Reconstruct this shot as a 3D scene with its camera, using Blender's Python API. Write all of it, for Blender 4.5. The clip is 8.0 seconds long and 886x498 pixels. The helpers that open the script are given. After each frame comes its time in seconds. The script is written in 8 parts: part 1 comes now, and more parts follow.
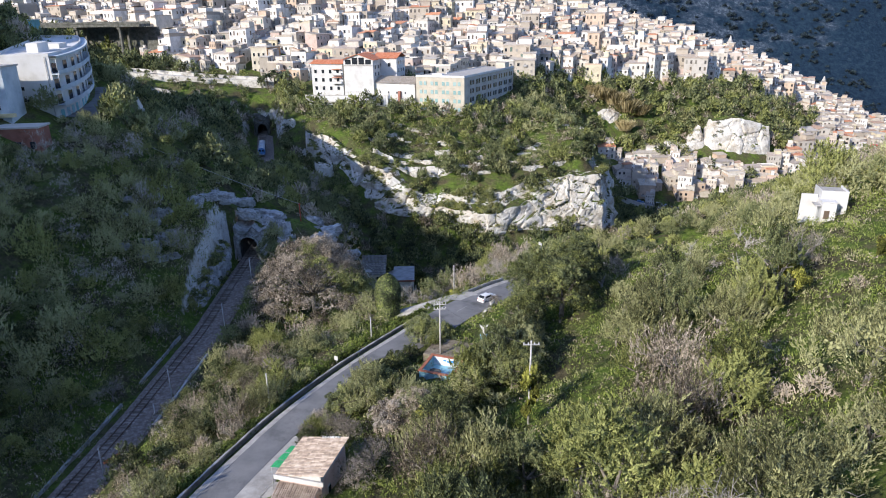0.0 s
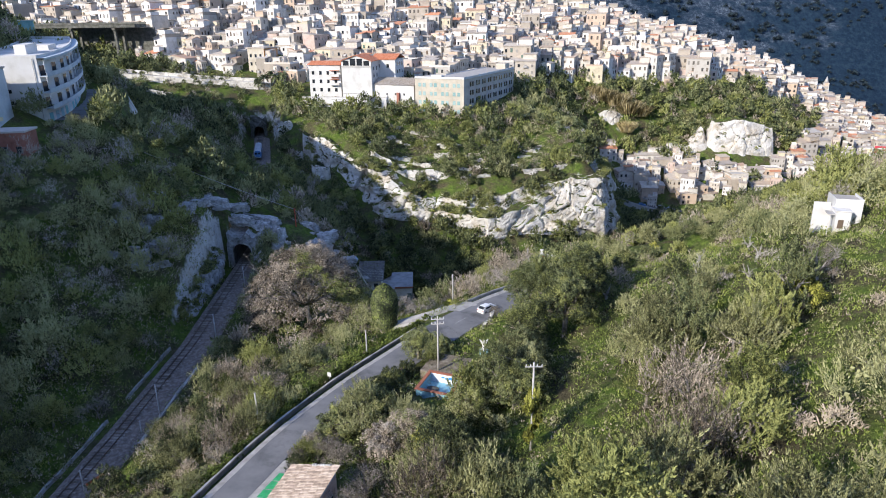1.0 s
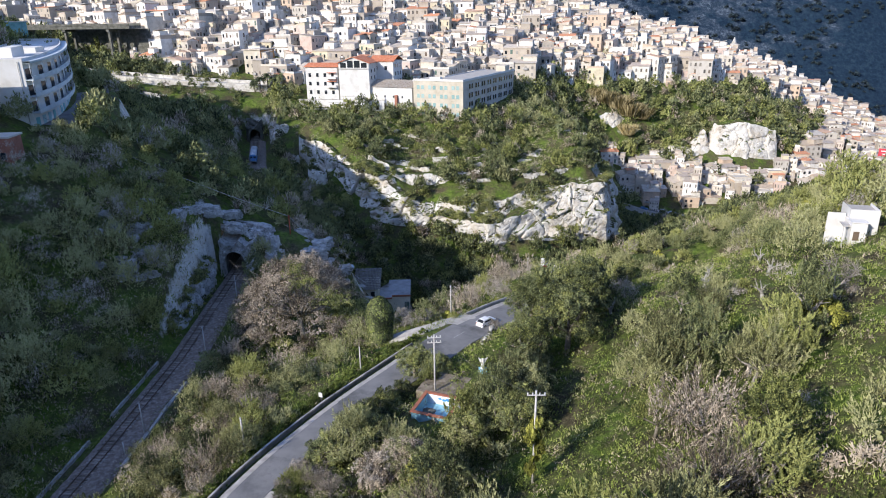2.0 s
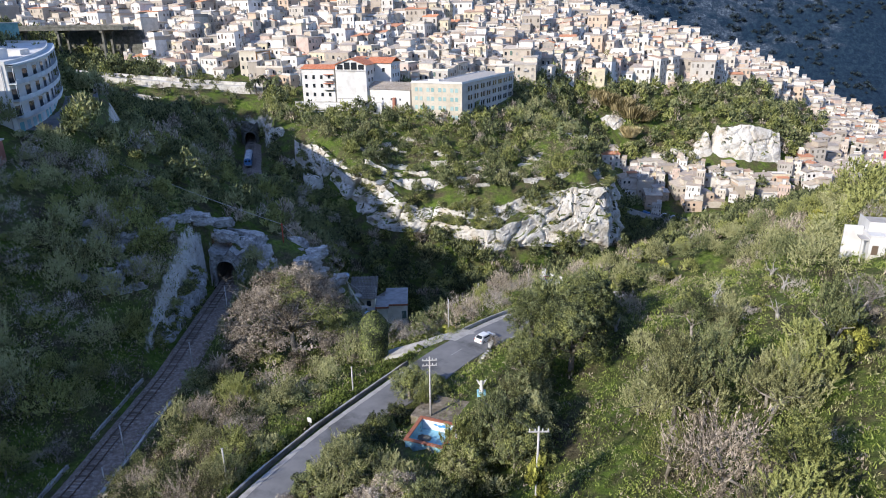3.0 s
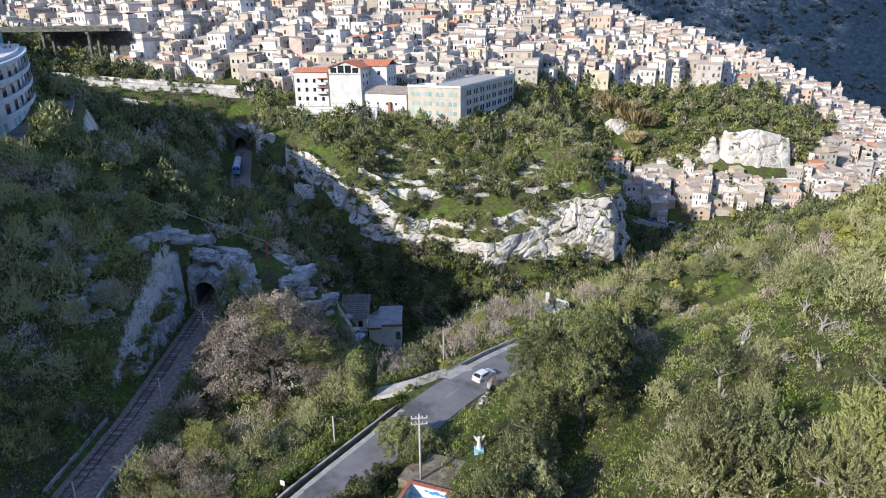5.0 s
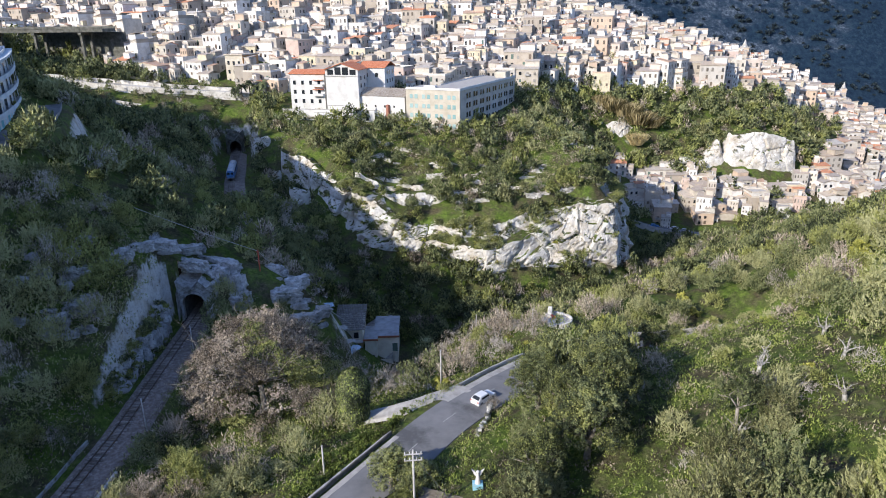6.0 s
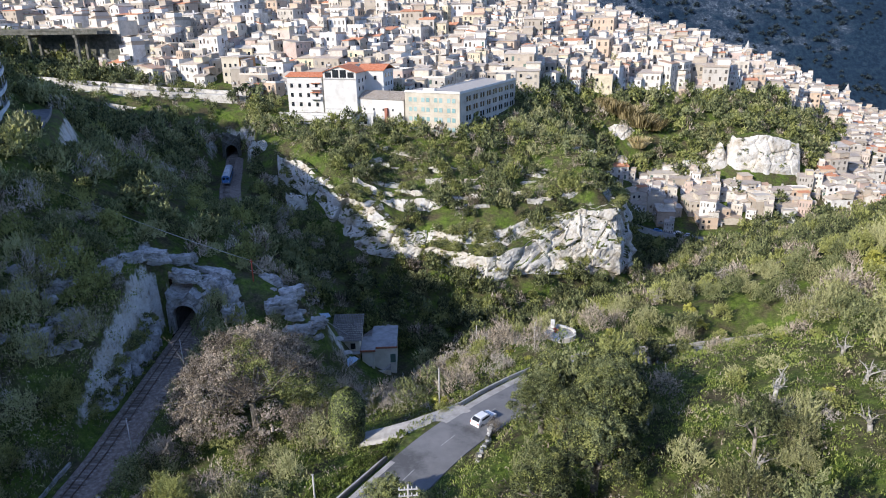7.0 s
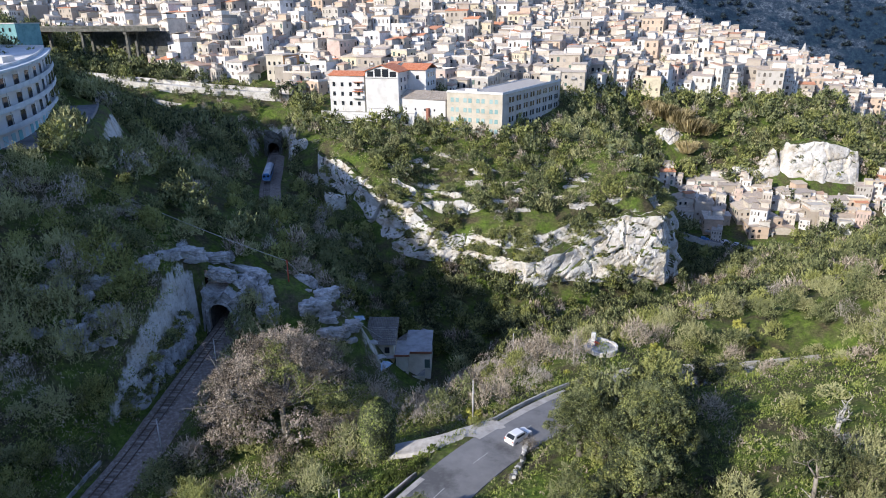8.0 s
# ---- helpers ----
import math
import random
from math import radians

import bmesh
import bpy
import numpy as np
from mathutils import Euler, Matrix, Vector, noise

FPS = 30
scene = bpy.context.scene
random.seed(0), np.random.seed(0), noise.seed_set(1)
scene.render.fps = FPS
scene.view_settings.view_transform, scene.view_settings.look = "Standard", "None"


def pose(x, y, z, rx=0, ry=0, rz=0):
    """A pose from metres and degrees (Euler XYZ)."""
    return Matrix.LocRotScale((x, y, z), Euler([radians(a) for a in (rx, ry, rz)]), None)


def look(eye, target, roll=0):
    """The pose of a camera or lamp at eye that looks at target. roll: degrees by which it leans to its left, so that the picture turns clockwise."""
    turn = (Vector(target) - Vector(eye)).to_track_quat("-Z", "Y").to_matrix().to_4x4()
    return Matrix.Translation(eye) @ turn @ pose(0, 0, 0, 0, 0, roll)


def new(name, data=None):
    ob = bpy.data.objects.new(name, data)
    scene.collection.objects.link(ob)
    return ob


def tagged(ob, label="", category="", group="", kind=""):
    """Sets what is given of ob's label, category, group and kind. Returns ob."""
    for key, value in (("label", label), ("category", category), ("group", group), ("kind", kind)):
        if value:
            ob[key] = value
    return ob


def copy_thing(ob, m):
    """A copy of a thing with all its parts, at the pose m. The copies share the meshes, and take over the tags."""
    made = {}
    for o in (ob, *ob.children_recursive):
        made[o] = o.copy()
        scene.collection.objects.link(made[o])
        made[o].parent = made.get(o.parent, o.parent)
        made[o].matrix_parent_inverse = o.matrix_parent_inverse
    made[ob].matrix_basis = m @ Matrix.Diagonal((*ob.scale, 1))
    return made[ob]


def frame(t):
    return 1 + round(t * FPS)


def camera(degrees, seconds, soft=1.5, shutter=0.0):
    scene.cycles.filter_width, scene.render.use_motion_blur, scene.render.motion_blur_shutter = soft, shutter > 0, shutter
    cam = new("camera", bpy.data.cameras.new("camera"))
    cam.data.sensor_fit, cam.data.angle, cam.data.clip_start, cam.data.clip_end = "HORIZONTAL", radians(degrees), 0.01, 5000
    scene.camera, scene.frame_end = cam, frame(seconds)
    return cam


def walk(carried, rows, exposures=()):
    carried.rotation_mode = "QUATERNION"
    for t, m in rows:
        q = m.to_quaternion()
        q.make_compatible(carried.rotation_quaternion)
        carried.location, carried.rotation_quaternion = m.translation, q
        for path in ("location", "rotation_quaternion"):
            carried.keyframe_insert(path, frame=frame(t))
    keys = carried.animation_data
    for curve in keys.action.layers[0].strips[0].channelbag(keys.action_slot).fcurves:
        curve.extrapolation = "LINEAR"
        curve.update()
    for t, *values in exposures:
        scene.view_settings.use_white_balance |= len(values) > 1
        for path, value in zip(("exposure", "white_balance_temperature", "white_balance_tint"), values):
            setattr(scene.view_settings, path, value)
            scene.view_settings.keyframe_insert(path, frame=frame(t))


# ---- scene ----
cam = camera(68.58, 8.0, soft=1.0)
PATH = [
    (0, pose(0.00, 0.00, 100.00, 70.40, 0.75, -0.27)),
    (0.5, pose(0.15, 2.30, 100.07, 70.40, 0.76, -0.26)),
    (1, pose(0.33, 4.65, 100.16, 70.41, 0.76, -0.27)),
    (1.5, pose(0.53, 7.08, 100.28, 70.44, 0.76, -0.28)),
    (3, pose(1.30, 15.27, 100.75, 70.47, 0.78, -0.31)),
    (3.5, pose(1.56, 18.19, 100.92, 70.47, 0.77, -0.31)),
    (4, pose(1.81, 21.14, 101.08, 70.47, 0.78, -0.31)),
    (4.5, pose(2.05, 24.12, 101.24, 70.45, 0.77, -0.31)),
    (6, pose(2.77, 33.05, 101.77, 70.42, 0.74, -0.29)),
    (6.5, pose(2.99, 35.58, 101.95, 70.45, 0.77, -0.31)),
    (7, pose(3.14, 37.86, 102.06, 70.50, 0.80, -0.26)),
    (7.5, pose(3.21, 39.85, 102.06, 70.56, 0.61, 2.01)),
    (8, pose(3.22, 41.66, 101.98, 70.50, 0.46, 3.47)),
]
walk(cam, PATH, [(0, 0.72, 6500, 23), (8, 0.72, 6500, 23)])

# world and sun
SUN_FROM = Vector((-0.662, -0.596, 0.454)).normalized()
world = bpy.data.worlds.new("sky")
scene.world = world
world.use_nodes = True
wn = world.node_tree.nodes
sky = wn.new("ShaderNodeTexSky")
sky.sky_type = "NISHITA"
sky.sun_disc = False
sky.sun_elevation = math.asin(SUN_FROM.z)
sky.sun_rotation = math.atan2(SUN_FROM.x, SUN_FROM.y)
sky.altitude = 300
sky.ozone_density = 5.0
sky.dust_density = 0.5
world.node_tree.links.new(sky.outputs[0], wn["Background"].inputs[0])
wn["Background"].inputs[1].default_value = 0.16
sun = new("sun", bpy.data.lights.new("sun", "SUN"))
sun.data.energy = 3.6
sun.data.angle = radians(0.53)
sun.data.color = (0.97, 0.985, 0.84)
sun.matrix_world = look(SUN_FROM * 300, (0, 0, 0))

# ---- materials ----
def material(name, stops, scale=1.0, rough=0.85, bump=0.3, bump_scale=None, detail=6.0, metal=0.0, rand=0.0, island=0.0,
             spots=None, spot_scale=0.3, translucent=0.0, coords="Object", bump_dist=0.05, span=(0.3, 0.7)):
    """A surface whose colour runs through the stops by a two-scale noise; rand and island shift it from object to object and piece to piece."""
    m = bpy.data.materials.new(name)
    m.use_nodes = True
    nt = m.node_tree
    n, link = nt.nodes, nt.links.new
    bsdf = n["Principled BSDF"]
    bsdf.inputs["Roughness"].default_value = rough
    bsdf.inputs["Metallic"].default_value = metal
    bsdf.inputs["Specular IOR Level"].default_value = 0.3
    if coords == "Object":
        src = n.new("ShaderNodeTexCoord").outputs["Object"]
    else:
        src = n.new("ShaderNodeNewGeometry").outputs["Position"]
    big = n.new("ShaderNodeTexNoise")
    big.inputs["Scale"].default_value = scale
    big.inputs["Detail"].default_value = detail
    big.inputs["Roughness"].default_value = 0.62
    link(src, big.inputs["Vector"])
    value = big.outputs["Fac"]

    def math_node(op, a, b):
        q = n.new("ShaderNodeMath")
        q.operation = op
        for k, v in enumerate((a, b)):
            if isinstance(v, (int, float)):
                q.inputs[k].default_value = v
            else:
                link(v, q.inputs[k])
        return q.outputs[0]

    shift = None
    if rand:
        info = n.new("ShaderNodeObjectInfo")
        shift = math_node("MULTIPLY", math_node("SUBTRACT", info.outputs["Random"], 0.5), rand)
    if island:
        geo = n.new("ShaderNodeNewGeometry")
        s2 = math_node("MULTIPLY", math_node("SUBTRACT", geo.outputs["Random Per Island"], 0.5), island)
        shift = s2 if shift is None else math_node("ADD", shift, s2)
    if shift is not None:
        value = math_node("ADD", value, shift)
    ramp = n.new("ShaderNodeValToRGB")
    el = ramp.color_ramp.elements
    lo, hi = span
    for k, c in enumerate(stops):
        pos = lo + (hi - lo) * k / max(1, len(stops) - 1)
        e = el[k] if k < 2 else el.new(pos)
        e.position = pos
        e.color = (*c, 1)
    if len(stops) > 2:
        for k, c in enumerate(stops):
            el[k].position = lo + (hi - lo) * k / (len(stops) - 1)
            el[k].color = (*c, 1)
    link(value, ramp.inputs["Fac"])
    colour = ramp.outputs["Color"]
    if spots:
        sp = n.new("ShaderNodeTexNoise")
        sp.inputs["Scale"].default_value = spot_scale
        sp.inputs["Detail"].default_value = 8
        sp.inputs["Roughness"].default_value = 0.7
        link(src, sp.inputs["Vector"])
        r2 = n.new("ShaderNodeValToRGB")
        r2.color_ramp.elements[0].position, r2.color_ramp.elements[1].position = 0.52, 0.66
        link(sp.outputs["Fac"], r2.inputs["Fac"])
        mix = n.new("ShaderNodeMix")
        mix.data_type = "RGBA"
        link(r2.outputs["Color"], mix.inputs[0])
        link(colour, mix.inputs[6])
        mix.inputs[7].default_value = (*spots, 1)
        colour = mix.outputs[2]
    link(colour, bsdf.inputs["Base Color"])
    if bump:
        fine = n.new("ShaderNodeTexNoise")
        fine.inputs["Scale"].default_value = bump_scale or scale * 6
        fine.inputs["Detail"].default_value = 5
        link(src, fine.inputs["Vector"])
        b = n.new("ShaderNodeBump")
        b.inputs["Strength"].default_value = bump
        b.inputs["Distance"].default_value = bump_dist
        link(fine.outputs["Fac"], b.inputs["Height"])
        link(b.outputs[0], bsdf.inputs["Normal"])
    if translucent:
        tr = n.new("ShaderNodeBsdfTranslucent")
        link(colour, tr.inputs["Color"])
        mx = n.new("ShaderNodeMixShader")
        mx.inputs[0].default_value = translucent
        link(bsdf.outputs[0], mx.inputs[1])
        link(tr.outputs[0], mx.inputs[2])
        link(mx.outputs[0], n["Material Output"].inputs["Surface"])
    return m


def palette(name, colours, rough=0.9, stain=(0.3, 0.28, 0.25), stain_amount=0.5, scale=0.5, bump=0.2):
    """Plaster or tile in one of several colours per object and per piece, with stains and grain."""
    m = bpy.data.materials.new(name)
    m.use_nodes = True
    nt = m.node_tree
    n, link = nt.nodes, nt.links.new
    bsdf = n["Principled BSDF"]
    bsdf.inputs["Roughness"].default_value = rough
    bsdf.inputs["Specular IOR Level"].default_value = 0.25
    info, geo = n.new("ShaderNodeObjectInfo"), n.new("ShaderNodeNewGeometry")
    add = n.new("ShaderNodeMath")
    add.operation = "ADD"
    link(info.outputs["Random"], add.inputs[0])
    link(geo.outputs["Random Per Island"], add.inputs[1])
    fr = n.new("ShaderNodeMath")
    fr.operation = "FRACT"
    link(add.outputs[0], fr.inputs[0])
    ramp = n.new("ShaderNodeValToRGB")
    ramp.color_ramp.interpolation = "CONSTANT"
    el = ramp.color_ramp.elements
    while len(el) < len(colours):
        el.new(1.0)
    for k, c in enumerate(colours):
        el[k].position = k / len(colours)
        el[k].color = (*c, 1)
    link(fr.outputs[0], ramp.inputs["Fac"])
    noise_t = n.new("ShaderNodeTexNoise")
    noise_t.inputs["Scale"].default_value = scale
    noise_t.inputs["Detail"].default_value = 8
    noise_t.inputs["Roughness"].default_value = 0.7
    link(geo.outputs["Position"], noise_t.inputs["Vector"])
    r2 = n.new("ShaderNodeValToRGB")
    r2.color_ramp.elements[0].position, r2.color_ramp.elements[1].position = 0.45, 0.75
    r2.color_ramp.elements[1].color = (stain_amount, stain_amount, stain_amount, 1)
    link(noise_t.outputs["Fac"], r2.inputs["Fac"])
    mix = n.new("ShaderNodeMix")
    mix.data_type = "RGBA"
    link(r2.outputs["Color"], mix.inputs[0])
    link(ramp.outputs["Color"], mix.inputs[6])
    mix.inputs[7].default_value = (*stain, 1)
    link(mix.outputs[2], bsdf.inputs["Base Color"])
    fine = n.new("ShaderNodeTexNoise")
    fine.inputs["Scale"].default_value = 4
    link(geo.outputs["Position"], fine.inputs["Vector"])
    b = n.new("ShaderNodeBump")
    b.inputs["Strength"].default_value = bump
    b.inputs["Distance"].default_value = 0.05
    link(fine.outputs["Fac"], b.inputs["Height"])
    link(b.outputs[0], bsdf.inputs["Normal"])
    return m


def ground_material(name, limit=0.72, rock_stops=((0.2, 0.19, 0.17), (0.5, 0.48, 0.44), (0.66, 0.64, 0.6)), relief=0.8, rock_scale=0.5):
    """Grass, scrub soil and dry straw on the gentle slopes, pale limestone where the ground is steep."""
    m = bpy.data.materials.new(name)
    m.use_nodes = True
    nt = m.node_tree
    n, link = nt.nodes, nt.links.new
    bsdf = n["Principled BSDF"]
    bsdf.inputs["Roughness"].default_value = 0.95
    bsdf.inputs["Specular IOR Level"].default_value = 0.1
    geo = n.new("ShaderNodeNewGeometry")

    def tex(scale, detail=8, rough=0.65):
        q = n.new("ShaderNodeTexNoise")
        q.inputs["Scale"].default_value, q.inputs["Detail"].default_value, q.inputs["Roughness"].default_value = scale, detail, rough
        link(geo.outputs["Position"], q.inputs["Vector"])
        return q.outputs["Fac"]

    def ramp(fac, *stops):
        q = n.new("ShaderNodeValToRGB")
        el = q.color_ramp.elements
        while len(el) < len(stops):
            el.new(1.0)
        for k, (p, c) in enumerate(stops):
            el[k].position, el[k].color = p, (*c, 1)
        link(fac, q.inputs["Fac"])
        return q.outputs["Color"]

    def mixed(fac, a, b):
        q = n.new("ShaderNodeMix")
        q.data_type = "RGBA"
        link(fac, q.inputs[0])
        link(a, q.inputs[6])
        link(b, q.inputs[7])
        return q.outputs[2]

    grass = ramp(tex(0.9, 10, 0.75), (0.3, (0.02, 0.03, 0.008)), (0.5, (0.08, 0.125, 0.022)), (0.7, (0.17, 0.225, 0.045)))
    dry = ramp(tex(1.3, 10, 0.75), (0.3, (0.028, 0.025, 0.015)), (0.5, (0.075, 0.065, 0.037)), (0.72, (0.18, 0.155, 0.09)))
    rock = ramp(tex(rock_scale, 12, 0.72), (0.3, rock_stops[0]), (0.45, rock_stops[1]), (0.68, rock_stops[2]))
    pits = ramp(tex(2.2, 10, 0.8), (0.36, (0.42, 0.39, 0.34)), (0.46, (1, 1, 1)))
    rub = n.new("ShaderNodeMix")
    rub.data_type, rub.blend_type = "RGBA", "MULTIPLY"
    rub.inputs[0].default_value = 0.8
    link(rock, rub.inputs[6])
    link(pits, rub.inputs[7])
    tan = ramp(tex(0.11, 8, 0.7), (0.48, (1, 1, 1)), (0.68, (0.74, 0.64, 0.5)))
    rub2 = n.new("ShaderNodeMix")
    rub2.data_type, rub2.blend_type = "RGBA", "MULTIPLY"
    rub2.inputs[0].default_value = 0.9
    link(rub.outputs[2], rub2.inputs[6])
    link(tan, rub2.inputs[7])
    rock = rub2.outputs[2]
    where = ramp(tex(0.16, 8, 0.7), (0.4, (0, 0, 0)), (0.6, (1, 1, 1)))
    soil = mixed(where, grass, dry)
    sep = n.new("ShaderNodeSeparateXYZ")
    link(geo.outputs["Normal"], sep.inputs[0])
    j = n.new("ShaderNodeMath")
    j.operation = "MULTIPLY_ADD"
    link(tex(0.35, 6), j.inputs[0])
    j.inputs[1].default_value = 0.5
    link(sep.outputs[2], j.inputs[2])
    steep = ramp(j.outputs[0], (limit, (1, 1, 1)), (limit + 0.12, (0, 0, 0)))
    # the far hillside: dark heath and broken rock, blue haze put into their colours
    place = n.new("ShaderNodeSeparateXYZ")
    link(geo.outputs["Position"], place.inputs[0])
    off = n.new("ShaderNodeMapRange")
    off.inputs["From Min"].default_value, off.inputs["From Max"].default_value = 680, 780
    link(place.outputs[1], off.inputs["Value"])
    # woods in the hollows, pale broken beds of limestone along the contour, all hazed blue
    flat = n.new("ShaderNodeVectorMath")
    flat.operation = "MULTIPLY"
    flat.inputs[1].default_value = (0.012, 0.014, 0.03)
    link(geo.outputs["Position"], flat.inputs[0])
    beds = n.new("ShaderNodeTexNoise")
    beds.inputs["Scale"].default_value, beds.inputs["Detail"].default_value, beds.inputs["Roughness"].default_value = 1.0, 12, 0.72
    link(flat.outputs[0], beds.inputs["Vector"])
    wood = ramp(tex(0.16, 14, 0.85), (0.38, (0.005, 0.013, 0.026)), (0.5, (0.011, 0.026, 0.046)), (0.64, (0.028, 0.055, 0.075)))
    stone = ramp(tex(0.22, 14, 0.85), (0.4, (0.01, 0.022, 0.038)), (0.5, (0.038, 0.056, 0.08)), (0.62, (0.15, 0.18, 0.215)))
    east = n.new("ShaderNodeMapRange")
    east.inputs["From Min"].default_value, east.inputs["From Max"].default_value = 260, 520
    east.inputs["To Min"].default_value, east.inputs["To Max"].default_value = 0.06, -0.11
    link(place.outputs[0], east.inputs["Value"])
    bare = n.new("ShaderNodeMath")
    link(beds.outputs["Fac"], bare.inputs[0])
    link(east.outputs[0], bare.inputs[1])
    hazed_heath = mixed(ramp(bare.outputs[0], (0.46, (0, 0, 0)), (0.56, (1, 1, 1))), wood, stone)
    link(mixed(off.outputs[0], mixed(steep, soil, rock), hazed_heath), bsdf.inputs["Base Color"])
    b = n.new("ShaderNodeBump")
    b.inputs["Strength"].default_value, b.inputs["Distance"].default_value = relief, 0.35
    link(tex(1.6, 8, 0.7), b.inputs["Height"])
    link(b.outputs[0], bsdf.inputs["Normal"])
    return m


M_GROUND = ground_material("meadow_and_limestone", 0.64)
M_CLIFF = ground_material("white_limestone_and_grass", 0.9, ((0.3, 0.27, 0.22), (0.59, 0.56, 0.505), (0.7, 0.68, 0.64)), 0.9, 0.5)
M_DIRT = material("dry_trodden_earth", [(0.1, 0.08, 0.055), (0.2, 0.165, 0.12), (0.33, 0.285, 0.22)], 0.9, 0.95, 0.6, 7, 10, spots=(0.07, 0.06, 0.04), spot_scale=0.8, coords="World")
M_STONE = material("dressed_limestone", [(0.36, 0.34, 0.3), (0.5, 0.48, 0.44), (0.6, 0.58, 0.54)], 0.8, 0.9, 0.4, 4, 8, rand=0.3, coords="World")
M_GREYROCK = material("grey_cut_rock", [(0.16, 0.16, 0.15), (0.4, 0.395, 0.38), (0.66, 0.65, 0.63)], 0.9, 0.92, 0.9, 2.0, 12,
                      spots=(0.1, 0.105, 0.075), spot_scale=0.45, coords="World", bump_dist=0.3)
M_DARKROCK = material("dark_mossy_masonry", [(0.06, 0.06, 0.05), (0.12, 0.12, 0.1), (0.2, 0.19, 0.17)], 0.6, 0.95, 0.7, 3.0, 8, coords="World")
M_ASPHALT = material("worn_asphalt", [(0.15, 0.15, 0.152), (0.19, 0.188, 0.187), (0.225, 0.22, 0.218)], 0.35, 0.9, 0.25, 12, 8,
                     spots=(0.1, 0.1, 0.1), spot_scale=0.12, coords="World")
M_GRAVEL = material("pale_gravel", [(0.26, 0.245, 0.22), (0.37, 0.35, 0.32), (0.47, 0.45, 0.415)], 0.8, 0.95, 0.5, 9, 8, coords="World")
M_PALEWALL = material("pale_limestone_wall", [(0.36, 0.33, 0.28), (0.56, 0.53, 0.475), (0.68, 0.66, 0.61)], 0.5, 0.92, 0.5, 3, 10, spots=(0.2, 0.18, 0.14), spot_scale=0.35, coords="World")
M_CONCRETE = material("stained_concrete", [(0.28, 0.27, 0.25), (0.42, 0.4, 0.37), (0.52, 0.5, 0.47)], 0.7, 0.9, 0.35, 6, 8, coords="World")
M_DARKWALL = material("mossy_dark_wall", [(0.07, 0.065, 0.055), (0.125, 0.118, 0.1), (0.19, 0.18, 0.15)], 0.8, 0.95, 0.5, 5, 8, coords="World")
M_PAINT = material("worn_road_paint", [(0.2, 0.2, 0.195), (0.3, 0.3, 0.29), (0.42, 0.42, 0.4)], 3.0, 0.8, 0.1, coords="World")
M_BALLAST = material("rusty_ballast", [(0.13, 0.097, 0.078), (0.22, 0.175, 0.145), (0.34, 0.29, 0.25)], 1.6, 0.95, 0.9, 8, 10, coords="World")
M_RAIL = material("worn_steel_rail", [(0.16, 0.11, 0.08), (0.24, 0.19, 0.16)], 1.0, 0.45, 0.1, metal=0.7)
M_SLEEPER = material("weathered_sleeper", [(0.12, 0.1, 0.08), (0.22, 0.185, 0.155), (0.33, 0.29, 0.25)], 1.2, 0.9, 0.4, 9, rand=0.5)
M_TILE = palette("clay_roof_tiles", [(0.472, 0.401, 0.319), (0.531, 0.448, 0.354), (0.401, 0.342, 0.283), (0.496, 0.437, 0.366), (0.566, 0.484, 0.389), (0.437, 0.366, 0.307), (0.507, 0.389, 0.283), (0.59, 0.26, 0.142), (0.496, 0.33, 0.236), (0.378, 0.33, 0.283), (0.519, 0.472, 0.413), (0.448, 0.389, 0.33), (0.484, 0.389, 0.295)],
                 0.9, (0.2, 0.17, 0.14), 0.6, 0.8, 0.5)
M_REDTILE = material("orange_clay_tiles", [(0.42, 0.12, 0.05), (0.55, 0.19, 0.09), (0.6, 0.26, 0.15)], 1.2, 0.85, 0.5, 6, coords="World")
M_PLASTER = palette("town_plaster", [(0.63, 0.6, 0.54), (0.5, 0.44, 0.36), (0.7, 0.68, 0.64), (0.4, 0.345, 0.28), (0.6, 0.54, 0.45), (0.73, 0.71, 0.675), (0.52, 0.475, 0.41), (0.56, 0.42, 0.31), (0.68, 0.65, 0.6), (0.36, 0.32, 0.27), (0.64, 0.6, 0.53), (0.62, 0.54, 0.38), (0.54, 0.485, 0.41), (0.72, 0.69, 0.645), (0.58, 0.44, 0.37), (0.47, 0.435, 0.385), (0.67, 0.61, 0.52), (0.45, 0.385, 0.31), (0.7, 0.68, 0.65), (0.6, 0.5, 0.42)],
                    0.92, (0.27, 0.23, 0.18), 0.7, 0.35)
M_TERRACE = palette("flat_roof_screed", [(0.5, 0.46, 0.4), (0.42, 0.39, 0.35), (0.55, 0.5, 0.44), (0.46, 0.4, 0.34), (0.6, 0.58, 0.55)], 0.92, (0.3, 0.28, 0.25), 0.6, 0.5)
M_WHITE = material("white_plaster", [(0.5, 0.48, 0.44), (0.61, 0.595, 0.565), (0.66, 0.65, 0.63)], 0.25, 0.9, 0.1, 4, 8, coords="World")
M_CREAM = material("cream_plaster", [(0.42, 0.37, 0.29), (0.5, 0.45, 0.36), (0.56, 0.51, 0.42)], 0.3, 0.9, 0.15, 4, 8, coords="World")
M_LIMEWASH = material("pale_limewash", [(0.6, 0.54, 0.42), (0.72, 0.66, 0.53), (0.78, 0.73, 0.62)], 0.5, 0.9, 0.2, 4, 8, coords="World")
M_OCHRE = material("ochre_plaster", [(0.5, 0.39, 0.19), (0.66, 0.54, 0.3), (0.72, 0.62, 0.4)], 0.5, 0.9, 0.15, 4, 8, coords="World")
